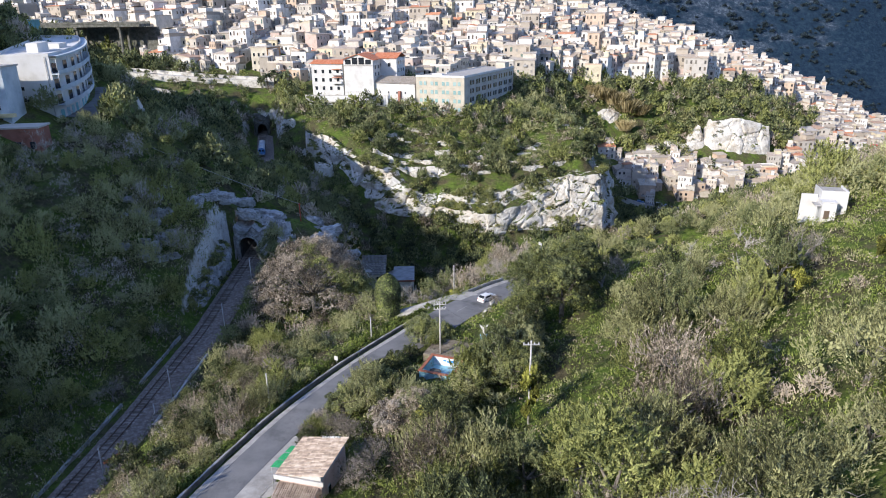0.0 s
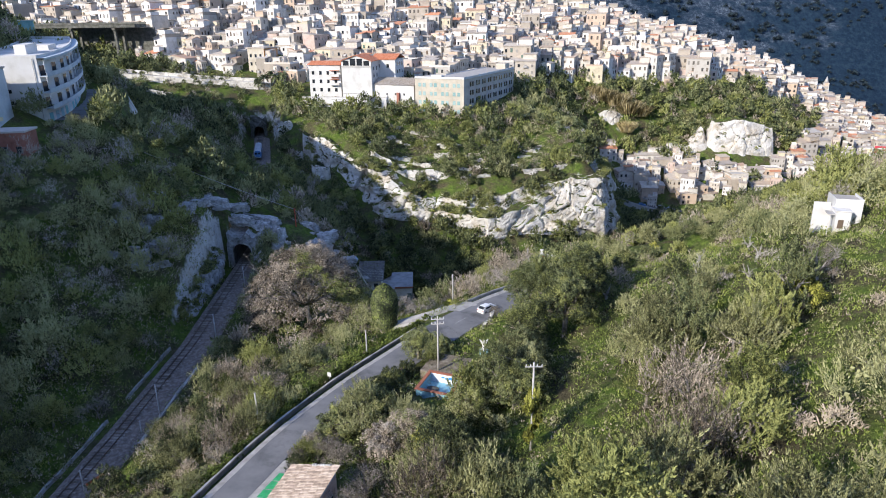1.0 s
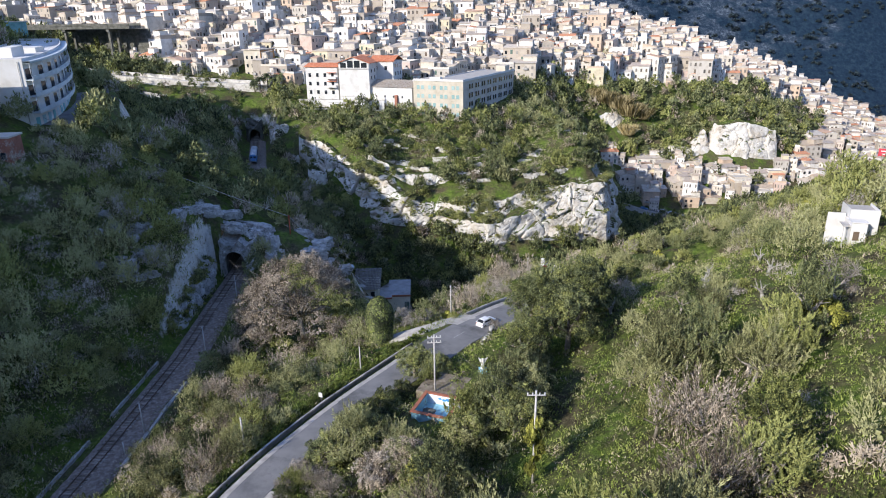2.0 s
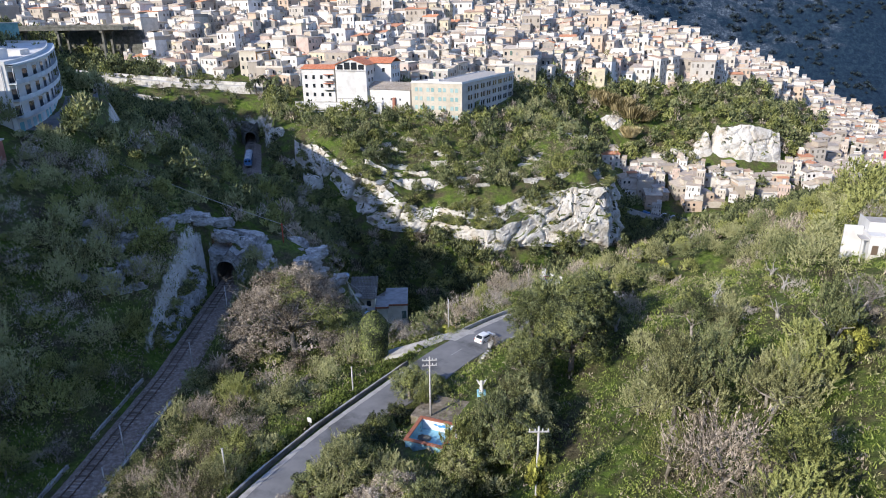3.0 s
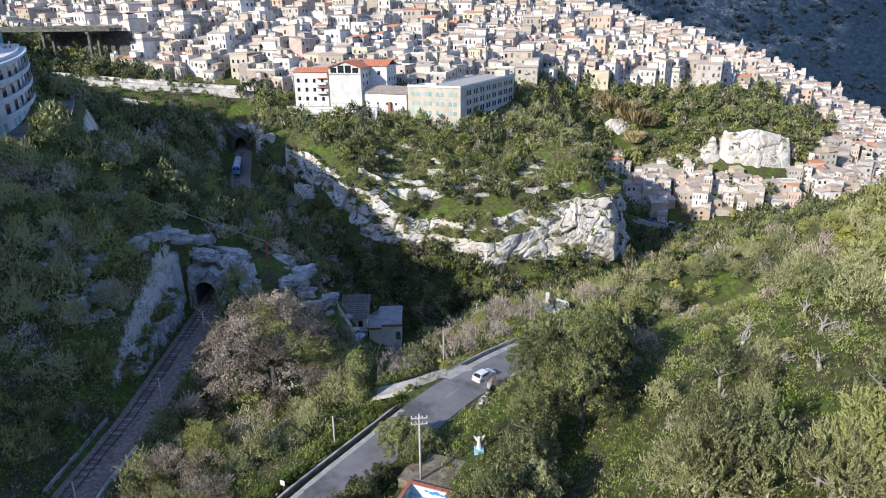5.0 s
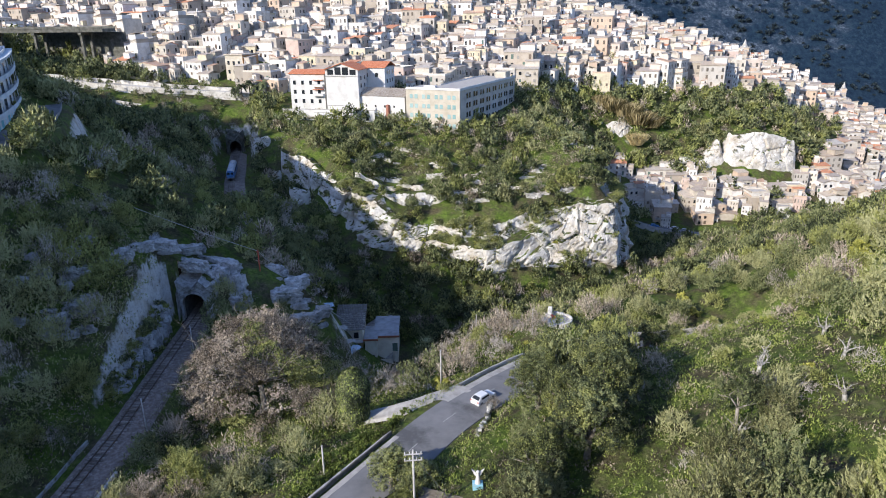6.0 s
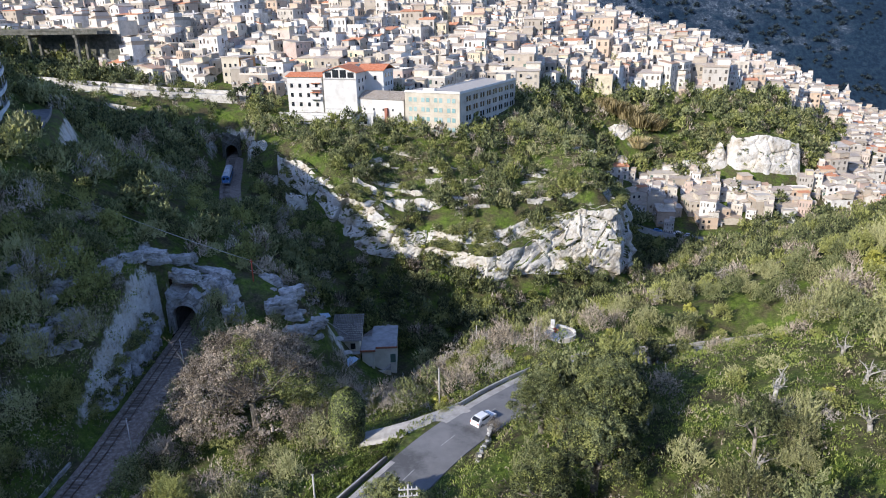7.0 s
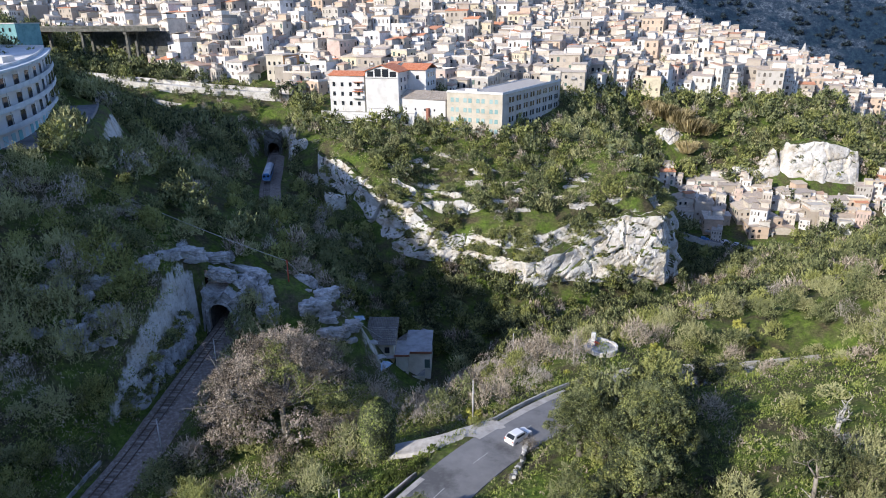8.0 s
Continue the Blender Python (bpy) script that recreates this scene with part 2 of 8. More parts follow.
# cream greyed for the school's shaded side; small window frames too
M_GREYFACE = material("grey_plaster", [(0.36, 0.33, 0.29), (0.48, 0.44, 0.38), (0.55, 0.51, 0.45)], 0.3, 0.9, 0.15, 4, 8, coords="World")
# pale blue house; on the curved block, white paint with shade put in
M_BLUEWHITE = material("pale_blue_and_shaded_white", [(0.36, 0.41, 0.43), (0.48, 0.53, 0.55), (0.58, 0.62, 0.63)], 0.3, 0.9, 0.1, 4, 8, coords="World")
M_BRICK = material("red_brick_render", [(0.22, 0.09, 0.06), (0.32, 0.13, 0.09), (0.38, 0.17, 0.12)], 0.5, 0.9, 0.3, 6, 8, coords="World")
M_SHADED = palette("shuttered_openings", [(0.05, 0.045, 0.04), (0.11, 0.095, 0.08), (0.2, 0.18, 0.15), (0.07, 0.065, 0.06), (0.15, 0.12, 0.09), (0.28, 0.26, 0.23)], 0.6, (0.06, 0.05, 0.045), 0.4, 2.0, 0.1)
M_GLASS = material("dark_window_glass", [(0.015, 0.018, 0.022), (0.035, 0.04, 0.045)], 0.5, 0.15, 0.0)
M_SHUTTER = palette("painted_shutters", [(0.16, 0.12, 0.09), (0.22, 0.2, 0.17), (0.1, 0.16, 0.13), (0.3, 0.28, 0.25), (0.14, 0.1, 0.07)], 0.6, (0.1, 0.09, 0.08), 0.4, 2.0, 0.1)
M_TEAL = material("turquoise_shutter", [(0.14, 0.36, 0.38), (0.22, 0.46, 0.47)], 2.0, 0.6, 0.1, rand=0.4)
M_PALEBLIND = material("pale_blue_blind", [(0.38, 0.5, 0.56), (0.5, 0.6, 0.66)], 2.0, 0.6, 0.1, rand=0.4)
M_BARK = material("grey_bark", [(0.09, 0.075, 0.055), (0.2, 0.175, 0.14), (0.3, 0.27, 0.23)], 2.5, 0.95, 0.7, 12, rand=0.3)
M_PALEBARK = material("pale_dead_bark", [(0.17, 0.145, 0.115), (0.28, 0.25, 0.215), (0.38, 0.345, 0.305)], 2.5, 0.95, 0.5, 12, rand=0.3)
M_POLE = material("weathered_pole", [(0.3, 0.28, 0.25), (0.45, 0.43, 0.4), (0.55, 0.53, 0.5)], 2.0, 0.85, 0.2)
M_STEEL = material("galvanised_steel", [(0.3, 0.31, 0.32), (0.45, 0.46, 0.47)], 3.0, 0.45, 0.05, metal=0.6)
M_RUST = material("rusty_red_steel", [(0.42, 0.07, 0.04), (0.6, 0.14, 0.08)], 3.0, 0.7, 0.2)
M_WIRE = material("black_cable", [(0.05, 0.05, 0.05), (0.09, 0.09, 0.09)], 1.0, 0.6, 0.0)


def leaves(name, dark, mid, light, trans=0.07, patch=0.2, gain=1.18):
    dark, mid, light = ([gain * k * q for q in (1.03 * c[0], c[1], c[2])] for c, k in ((dark, 0.55), (mid, 0.92), (light, 1.08)))
    return material(name, [dark, mid, light], patch, 0.75, 0.0, rand=0.25, island=0.36, translucent=trans, coords="World", detail=3, span=(0.35, 0.65))


M_LEAF_OLIVE = leaves("silvery_olive_leaves", (0.095, 0.103, 0.042), (0.205, 0.214, 0.092), (0.305, 0.312, 0.15))
M_LEAF_OAK = leaves("dark_evergreen_leaves", (0.036, 0.05, 0.022), (0.09, 0.112, 0.046), (0.185, 0.205, 0.09))
M_LEAF_GREEN = leaves("fresh_green_leaves", (0.07, 0.088, 0.024), (0.155, 0.178, 0.052), (0.255, 0.272, 0.092))
M_LEAF_YELLOW = leaves("yellow_green_leaves", (0.1, 0.11, 0.018), (0.2, 0.215, 0.036), (0.31, 0.31, 0.07))
M_LEAF_BROWN = leaves("dry_brown_foliage", (0.1, 0.084, 0.058), (0.23, 0.192, 0.142), (0.4, 0.35, 0.272), 0.12)
M_LEAF_GREY = leaves("grey_bare_twigs", (0.13, 0.115, 0.09), (0.25, 0.225, 0.185), (0.37, 0.34, 0.29), 0.1)
# distant foliage, with the blue of the haze mixed into the green
M_LEAF_HAZED = leaves("hazed_maquis_leaves", (0.016, 0.032, 0.042), (0.026, 0.048, 0.058), (0.045, 0.07, 0.075), 0.1, gain=1.0)
M_LEAF_HERB = leaves("lush_green_herbs", (0.06, 0.09, 0.016), (0.125, 0.175, 0.032), (0.21, 0.255, 0.06))
M_LEAF_REED = leaves("straw_reeds", (0.2, 0.165, 0.07), (0.36, 0.3, 0.15), (0.5, 0.43, 0.24), 0.3)
M_TEALGLASS = material("turquoise_panes", [(0.2, 0.34, 0.33), (0.36, 0.48, 0.46)], 1.0, 0.25, 0.0, rand=0.4)
M_GARAGE = material("pale_turquoise_doors", [(0.5, 0.6, 0.63), (0.3, 0.5, 0.54), (0.14, 0.4, 0.43)], 0.5, 0.6, 0.0, rand=1.2)
M_OLDTILE = material("faded_clay_tiles", [(0.32, 0.26, 0.2), (0.46, 0.39, 0.31), (0.56, 0.49, 0.41)], 1.0, 0.9, 0.5, 6, 8, coords="World", rand=0.2)
M_NEARTILE = material("pinkish_clay_tiles", [(0.26, 0.2, 0.155), (0.44, 0.34, 0.265), (0.58, 0.48, 0.39)], 1.6, 0.9, 0.4, 8, 8, coords="World", island=0.28)
M_ORANGE = material("orange_plaster", [(0.5, 0.26, 0.11), (0.62, 0.35, 0.17)], 0.5, 0.9, 0.1, 4, coords="World")
M_PINK = material("pink_plaster", [(0.5, 0.34, 0.28), (0.62, 0.45, 0.38), (0.68, 0.53, 0.46)], 0.6, 0.9, 0.15, 5, coords="World")
M_GREENSHEET = material("green_plastic_sheet", [(0.01, 0.18, 0.07), (0.02, 0.3, 0.12)], 1.5, 0.5, 0.05)
M_POOLBLUE = material("faded_pool_blue", [(0.16, 0.36, 0.45), (0.25, 0.5, 0.6), (0.36, 0.6, 0.68)], 0.9, 0.7, 0.1, 5, 8, spots=(0.16, 0.16, 0.12), spot_scale=0.9, coords="World")
M_POOLWHITE = material("pool_white_paint", [(0.6, 0.66, 0.7), (0.74, 0.78, 0.8)], 0.9, 0.7, 0.1, 5, coords="World")
M_DEEPBLUE = material("bright_blue_paint", [(0.03, 0.2, 0.5), (0.06, 0.3, 0.6)], 2.0, 0.7, 0.0)
M_COPING = material("terracotta_coping", [(0.3, 0.1, 0.06), (0.42, 0.17, 0.1)], 1.5, 0.85, 0.2, 6)
M_SLATE = material("grey_brown_roof_tiles", [(0.12, 0.1, 0.085), (0.2, 0.175, 0.15), (0.28, 0.25, 0.22)], 1.2, 0.9, 0.5, 6, coords="World")
M_GREYROOF = material("grey_bitumen_roof", [(0.2, 0.2, 0.2), (0.3, 0.3, 0.3), (0.36, 0.36, 0.36)], 0.5, 0.9, 0.2, 5, coords="World")
M_TARP = material("blue_tarpaulin", [(0.25, 0.36, 0.46), (0.45, 0.56, 0.64)], 1.5, 0.6, 0.2)
M_TEALWALL = material("teal_plaster", [(0.1, 0.25, 0.26), (0.16, 0.34, 0.35), (0.2, 0.4, 0.41)], 0.4, 0.9, 0.1, 4, coords="World")
M_BILLRED = material("red_printed_sheet", [(0.45, 0.03, 0.05), (0.55, 0.06, 0.08)], 0.3, 0.6, 0.0)
M_REDFLOWER = material("red_flowers", [(0.3, 0.03, 0.03), (0.5, 0.1, 0.08)], 4.0, 0.8, 0.0)
M_TYRE = material("black_rubber", [(0.015, 0.015, 0.015), (0.03, 0.03, 0.03)], 2.0, 0.85, 0.1)
M_CARWHITE = material("white_car_paint", [(0.7, 0.7, 0.7), (0.78, 0.78, 0.78)], 0.5, 0.25, 0.0)
M_TRAINBLUE = material("blue_train_paint", [(0.05, 0.16, 0.36), (0.08, 0.24, 0.48)], 0.5, 0.4, 0.05)
M_ROOFGREY = material("pale_grey_roof_paint", [(0.4, 0.43, 0.46), (0.52, 0.55, 0.58)], 0.7, 0.6, 0.05)
M_DEADWOOD = material("bleached_dead_wood", [(0.22, 0.2, 0.17), (0.36, 0.34, 0.3), (0.48, 0.46, 0.42)], 2.5, 0.9, 0.4, 12, rand=0.2)

# ---- helpers for shapes ----
def part(name, bm, mat, parent=None, label=""):
    """One mesh object out of a bmesh, under a thing or part."""
    me = bpy.data.meshes.new(name)
    bm.to_mesh(me)
    bm.free()
    for k in (mat if isinstance(mat, (list, tuple)) else [mat]):
        me.materials.append(k)
    ob = new(name, me)
    if parent is not None:
        ob.parent = parent
    if label:
        tagged(ob, label)
    return ob


def share(name, me, parent, m=None):
    """One more object on a mesh that is already there."""
    ob = new(name, me)
    ob.parent = parent
    if m is not None:
        ob.matrix_basis = m
    return ob


def mesh_np(name, v, quads=None, tris=None, mats=(), index=None, smooth=False):
    """A mesh out of numpy arrays: quads and triangles."""
    me = bpy.data.meshes.new(name)
    loops, starts, totals, at = [], [], [], 0
    for faces in (quads, tris):
        if faces is not None and len(faces):
            k = faces.shape[1]
            loops.append(faces.ravel())
            starts.append(at + k * np.arange(len(faces)))
            totals.append(np.full(len(faces), k))
            at += k * len(faces)
    loops, starts, totals = np.concatenate(loops), np.concatenate(starts), np.concatenate(totals)
    me.vertices.add(len(v))
    me.vertices.foreach_set("co", np.ascontiguousarray(v, dtype=np.float32).ravel())
    me.loops.add(len(loops))
    me.loops.foreach_set("vertex_index", loops.astype(np.int32))
    me.polygons.add(len(starts))
    me.polygons.foreach_set("loop_start", starts.astype(np.int32))
    me.polygons.foreach_set("loop_total", totals.astype(np.int32))
    if index is not None:
        me.polygons.foreach_set("material_index", np.asarray(index, dtype=np.int32))
    me.polygons.foreach_set("use_smooth", np.full(len(starts), smooth))
    for k in mats:
        me.materials.append(k)
    me.update(calc_edges=True)
    me.validate()
    return me


def box(bm, x0, x1, y0, y1, z0, z1, mi=0, taper=0.0):
    c = [(x0, y0, z0), (x1, y0, z0), (x1, y1, z0), (x0, y1, z0), (x0 + taper, y0 + taper, z1), (x1 - taper, y0 + taper, z1), (x1 - taper, y1 - taper, z1), (x0 + taper, y1 - taper, z1)]
    v = [bm.verts.new(p) for p in c]
    for f in ((3, 2, 1, 0), (4, 5, 6, 7), (0, 1, 5, 4), (1, 2, 6, 5), (2, 3, 7, 6), (3, 0, 4, 7)):
        bm.faces.new([v[k] for k in f]).material_index = mi
    return v


def beam(bm, a, b, r0, r1=None, sides=6, mi=0):
    """A round tapered bar from a to b."""
    a, b = Vector(a), Vector(b)
    r1 = r0 if r1 is None else r1
    q = (b - a).to_track_quat("Z", "Y")
    rings = []
    for p, r in ((a, r0), (b, r1)):
        rings.append([bm.verts.new(p + q @ Vector((r * math.cos(2 * math.pi * k / sides), r * math.sin(2 * math.pi * k / sides), 0))) for k in range(sides)])
    for k in range(sides):
        f = bm.faces.new((rings[0][k], rings[0][(k + 1) % sides], rings[1][(k + 1) % sides], rings[1][k]))
        f.material_index, f.smooth = mi, True
    bm.faces.new(rings[1]).material_index = mi
    bm.faces.new(rings[0][::-1]).material_index = mi


def boxed(name, mat, parent, *dims, label="", bevel=0.0):
    bm = bmesh.new()
    box(bm, *dims)
    if bevel:
        bmesh.ops.bevel(bm, geom=bm.edges[:], offset=bevel, segments=1, affect="EDGES")
    return part(name, bm, mat, parent, label)


def thing(name, m, label, category, group="", kind=""):
    ob = new(name)
    ob.matrix_basis = m
    return tagged(ob, label, category, group, kind)


def fractal(x, y, z, octaves=4):
    """Cheap smooth noise on arrays: sums of turned sine products, about -1 to 1."""
    out, amp, total = np.zeros_like(x, dtype=float), 1.0, 0.0
    for k in range(octaves):
        c, s = math.cos(1.3 * k + 0.4), math.sin(1.3 * k + 0.4)
        u, w = c * x - s * y + 0.31 * z, s * x + c * y - 0.27 * z
        out += amp * np.sin(u + 1.7 * np.sin(0.63 * w + k) + 2.1 * k) * np.cos(0.9 * w + 1.3 * np.sin(0.71 * u + 0.8 * z) + k)
        total += amp
        x, y, z, amp = 1.93 * x + 3.1, 1.93 * y - 1.7, 1.93 * z + 0.9, amp * 0.55
    return out / total


# ---- the lie of the land ----
ROAD = [(-33, 30, 51.6), (-28.5, 45, 51.2), (-24, 60, 50.4), (-19.3, 74, 49.6), (-12.5, 88, 48.8), (-5, 100, 48.2), (2.2, 112, 47.5), (9.5, 120.5, 47.0), (17, 128.5, 46.2), (25, 135, 45.4), (35, 139, 44.6), (48, 141, 44), (66, 146, 43.5)]
TRACK = [(-60, 40, 35.8), (-56.2, 60, 36.2), (-54.3, 78, 36.6), (-52.8, 94, 37.1), (-51.9, 108, 37.7), (-50.8, 122.4, 38.5), (-51.1, 141, 39.4), (-51.6, 166, 40.3), (-55.5, 195, 42.6), (-62, 221, 44.7), (-65.8, 238, 45.9), (-73.4, 263, 47), (-78.5, 285, 48.4), (-83.3, 305, 49.8), (-90, 335, 51)]
VALLEY = [(-29, 215, 29), (-19, 196, 20), (-10, 180, 17), (5, 195, 18), (18, 208, 20), (40, 216, 19), (70, 235, 16), (90, 265, 13), (112, 300, 10.5), (150, 305, 12), (225, 345, 14), (330, 440, 8), (450, 560, -4), (650, 720, -14)]
FOOT = [(-57, 273, 47.4), (-46, 262, 46.5), (-38, 253, 45.5), (-33, 246, 41.5), (-27, 239, 35), (-21, 237, 33), (-15, 235.5, 31.5), (-7, 234.5, 31.5), (2, 233, 30.5), (9, 230.5, 28), (17.5, 227.5, 25.5), (26, 229.5, 26.5), (36, 232, 26.5), (50, 235, 25), (60, 238.5, 23), (67, 256, 20), (72, 285, 18)]
RIM = [(-57, 276, 55.4), (-46, 265.5, 55.4), (-37, 256.5, 52.1), (-31.5, 250, 49.5), (-25, 245, 48.8), (-17.5, 241.5, 46), (-13.5, 240, 42), (-7, 238, 37.6), (3, 237, 38.6), (12, 236.5, 39), (21, 235.5, 39.5), (31, 238, 41.5), (39, 240, 43), (51, 240.5, 44), (59, 242.5, 44), (62, 256, 44), (66, 285, 43)]
SHELF = [(-44, 250, 42.5), (-58, 262, 45.5), (84, 320, 17), (-12, 243.5, 42), (-4, 243.5, 41), (-20, 245, 45), (0, 250, 44.5), (28, 252, 46.5), (-20, 257, 48.5), (45, 253, 47), (-14, 272, 52.5), (28, 275, 51), (43, 264, 50), (12, 280, 58.5), (-12, 288, 61), (-42, 288, 62), (44, 300, 56), (58, 296, 49), (64, 325, 45), (76, 350, 40)]
LOWER_SHELF = [(84, 362, 43), (92, 371, 56), (104, 371, 54), (112, 368, 46), (132, 362, 39), (148, 364, 46), (176, 366, 42), (190, 350, 24), (128, 330, 18), (215, 385, 26), (94, 336, 20), (88, 348, 29), (100, 358, 34), (116, 356, 30), (130, 347, 27), (80, 330, 17), (100, 318, 13.5)]
TERRACE_FOOT = [(-186, 324, 78), (-150, 322.4, 74.2), (-125, 319, 71.6), (-100, 319, 69.8), (-82, 318.4, 68.6)]
EDGE_OF_TOWN = [(-150, 340, 76), (-115, 330, 73), (-88, 329, 70.5), (-60, 312, 68), (-30, 312, 68), (0, 322, 67), (42, 345, 66), (62, 370, 67), (100, 384, 61), (140, 390, 58), (182, 402, 58), (214, 412, 46), (255, 440, 28), (310, 500, 26)]
HILL = [(-42, 374, 85), (-122, 380, 93), (-172, 392, 97), (0, 394, 80), (-210, 420, 104), (-100, 450, 110), (0, 460, 101), (80, 430, 82), (-50, 540, 120), (60, 520, 105), (150, 470, 77), (116, 600, 103), (238, 560, 69), (293, 540, 44), (200, 440, 62), (-300, 420, 112), (-330, 620, 150), (-60, 700, 150), (130, 720, 84), (280, 660, 20), (420, 640, -12)]
# knots west of x -145 up to y 250: unseen ridge shaped to cast shade
LEFT_BANK_AND_SHADE_RIDGE = [(-62, 60, 37), (-60, 100, 39), (-57.5, 126, 41.5), (-61, 131, 47), (-63, 142, 54), (-58, 158, 56), (-72, 104, 46), (-92, 100, 60), (-77, 128, 60), (-100, 128, 73), (-76, 152, 65), (-90, 163, 73), (-95, 181, 74), (-88, 205, 66), (-88, 236, 56), (-102, 285, 58), (-118, 250, 70), (-89, 172, 75), (-94, 184, 76.4), (-96, 198, 77.4), (-103, 214, 78.8), (-110, 228, 79), (-89.5, 200, 72.5), (-130, 312, 66), (-150, 280, 78), (-168, 200, 124), (-163, 160, 129), (-178, 140, 144), (-180, 120, 139), (-165, 113, 107), (-175, 107, 119), (-175, 100, 120), (-174, 94, 134), (-176, 64, 148), (-202, 79, 140), (-150, 122, 97), (-160, 40, 144), (-190, 214, 132), (-222, 186, 150), (-232, 214, 132), (-205, 247, 112), (-90, 40, 52), (-85, 70, 51), (-200, 330, 82), (-210, 364, 80), (-160, 360, 80), (-250, 215, 142), (-220, 270, 104)]
SPUR = [(-52, 173, 50), (-41, 172, 48.5), (-31, 172, 44.5), (-24, 174, 36), (-20, 176, 25), (-48, 192, 50), (-38, 198, 37), (-56, 205, 52), (-58, 212, 53), (-46, 214, 43), (-52, 232, 44)]
BANK = [(-45, 60, 38), (-46, 90, 38.5), (-46.5, 120, 39), (-46.5, 150, 40), (-36, 80, 43), (-38, 110, 40), (-32, 128, 38), (-36, 150, 38), (-28, 158, 31), (-18, 130, 39), (-22, 100, 46), (-8, 150, 28), (-8, 165, 19), (4, 150, 36), (12, 172, 29), (22, 146, 46.4), (29, 147, 45.6), (24, 153, 44), (30, 164, 37), (26, 180, 28)]
RIGHT_SLOPE = [(-9, 62, 51), (8, 60, 54), (20, 50, 62), (38, 73, 63), (60, 74, 72), (62, 100, 67), (50, 105, 62), (36, 100, 59), (24, 87, 56), (10, 84, 52.5), (0, 84, 51), (14, 95, 53), (29, 112, 53), (43, 124, 54), (20, 118, 50.5), (72, 124, 64), (84, 142, 61), (92, 110, 75), (60, 142, 50), (46, 168, 42), (46, 132, 50), (30, 126, 49.5)]
BACK_SLOPE = [(72, 166, 49), (104, 170, 56), (52, 190, 30), (82, 206, 33), (125, 205, 48), (155, 160, 75), (125, 108, 87), (104, 58, 92), (60, 28, 80), (20, 18, 66), (-14, 18, 56), (112, 246, 25), (165, 255, 36), (260, 270, 55), (220, 150, 100), (40, -40, 70), (-60, -60, 50), (160, -60, 110), (-200, -80, 90)]
FAR = [(250, 860, 40), (400, 850, 0), (560, 820, -14), (700, 860, -20), (240, 960, 175), (400, 960, 130), (560, 950, 110), (720, 960, 80), (330, 1120, 290), (620, 1120, 260), (900, 1150, 120), (1000, 900, -20), (900, 1700, 220), (0, 1100, 260), (-500, 900, 230), (-700, 300, 180), (600, 300, 150), (700, -200, 180), (-500, -400, 160), (300, -500, 160), (0, 2300, 330), (1200, 2200, 300), (1500, 600, 140), (-1400, 1200, 260)]


FORECOURT = [(-91.4, 171, 77.1), (-92.6, 180, 77.7), (-95.0, 190, 78.4), (-98.6, 200, 79.1), (-103, 210, 79.8), (-107.2, 218, 80.3)]


def densify(line, step):
    out = []
    for a, b in zip(line, line[1:]):
        k = max(1, int(math.dist(a[:2], b[:2]) / step))
        out += [tuple(a[i] + (b[i] - a[i]) * j / k for i in range(3)) for j in range(k)]
    return out + [line[-1]]


KNOTS = np.array(densify(VALLEY, 12) + densify(FOOT, 7) + densify(RIM, 7) + SHELF + LOWER_SHELF + densify(TERRACE_FOOT, 12) + densify(EDGE_OF_TOWN, 16) + HILL + LEFT_BANK_AND_SHADE_RIDGE + SPUR + BANK + RIGHT_SLOPE + BACK_SLOPE + FAR + densify(ROAD, 9))


def solve_land():
    p = KNOTS[:, :2] / 100.0
    d = np.sqrt(((p[:, None] - p[None]) ** 2).sum(-1) + 0.0004)
    k = len(p)
    a = np.zeros((k + 3, k + 3))
    a[:k, :k] = d - 0.004 * np.eye(k)
    a[:k, k], a[:k, k + 1:] = 1, p
    a[k, :k], a[k + 1:, :k] = 1, p.T
    return np.linalg.solve(a, np.concatenate([KNOTS[:, 2], [0, 0, 0]]))


LAND = solve_land()


def along(x, y, line):
    """Distance of places to a line in plan, the line's height there, and the side (positive: to the right of its way)."""
    best, height, side = np.full(x.shape, 1e9), np.zeros(x.shape), np.zeros(x.shape)
    for a, b in zip(line, line[1:]):
        dx, dy = b[0] - a[0], b[1] - a[1]
        s = np.clip(((x - a[0]) * dx + (y - a[1]) * dy) / (dx * dx + dy * dy), 0, 1)
        d = np.hypot(x - a[0] - s * dx, y - a[1] - s * dy)
        near = d < best
        best = np.where(near, d, best)
        height = np.where(near, a[2] + s * (b[2] - a[2]), height)
        side = np.where(near, np.sign((x - a[0]) * dy - (y - a[1]) * dx), side)
    return best, height, side


def smooth(e0, e1, v):
    t = np.clip((v - e0) / (e1 - e0), 0, 1)
    return t * t * (3 - 2 * t)


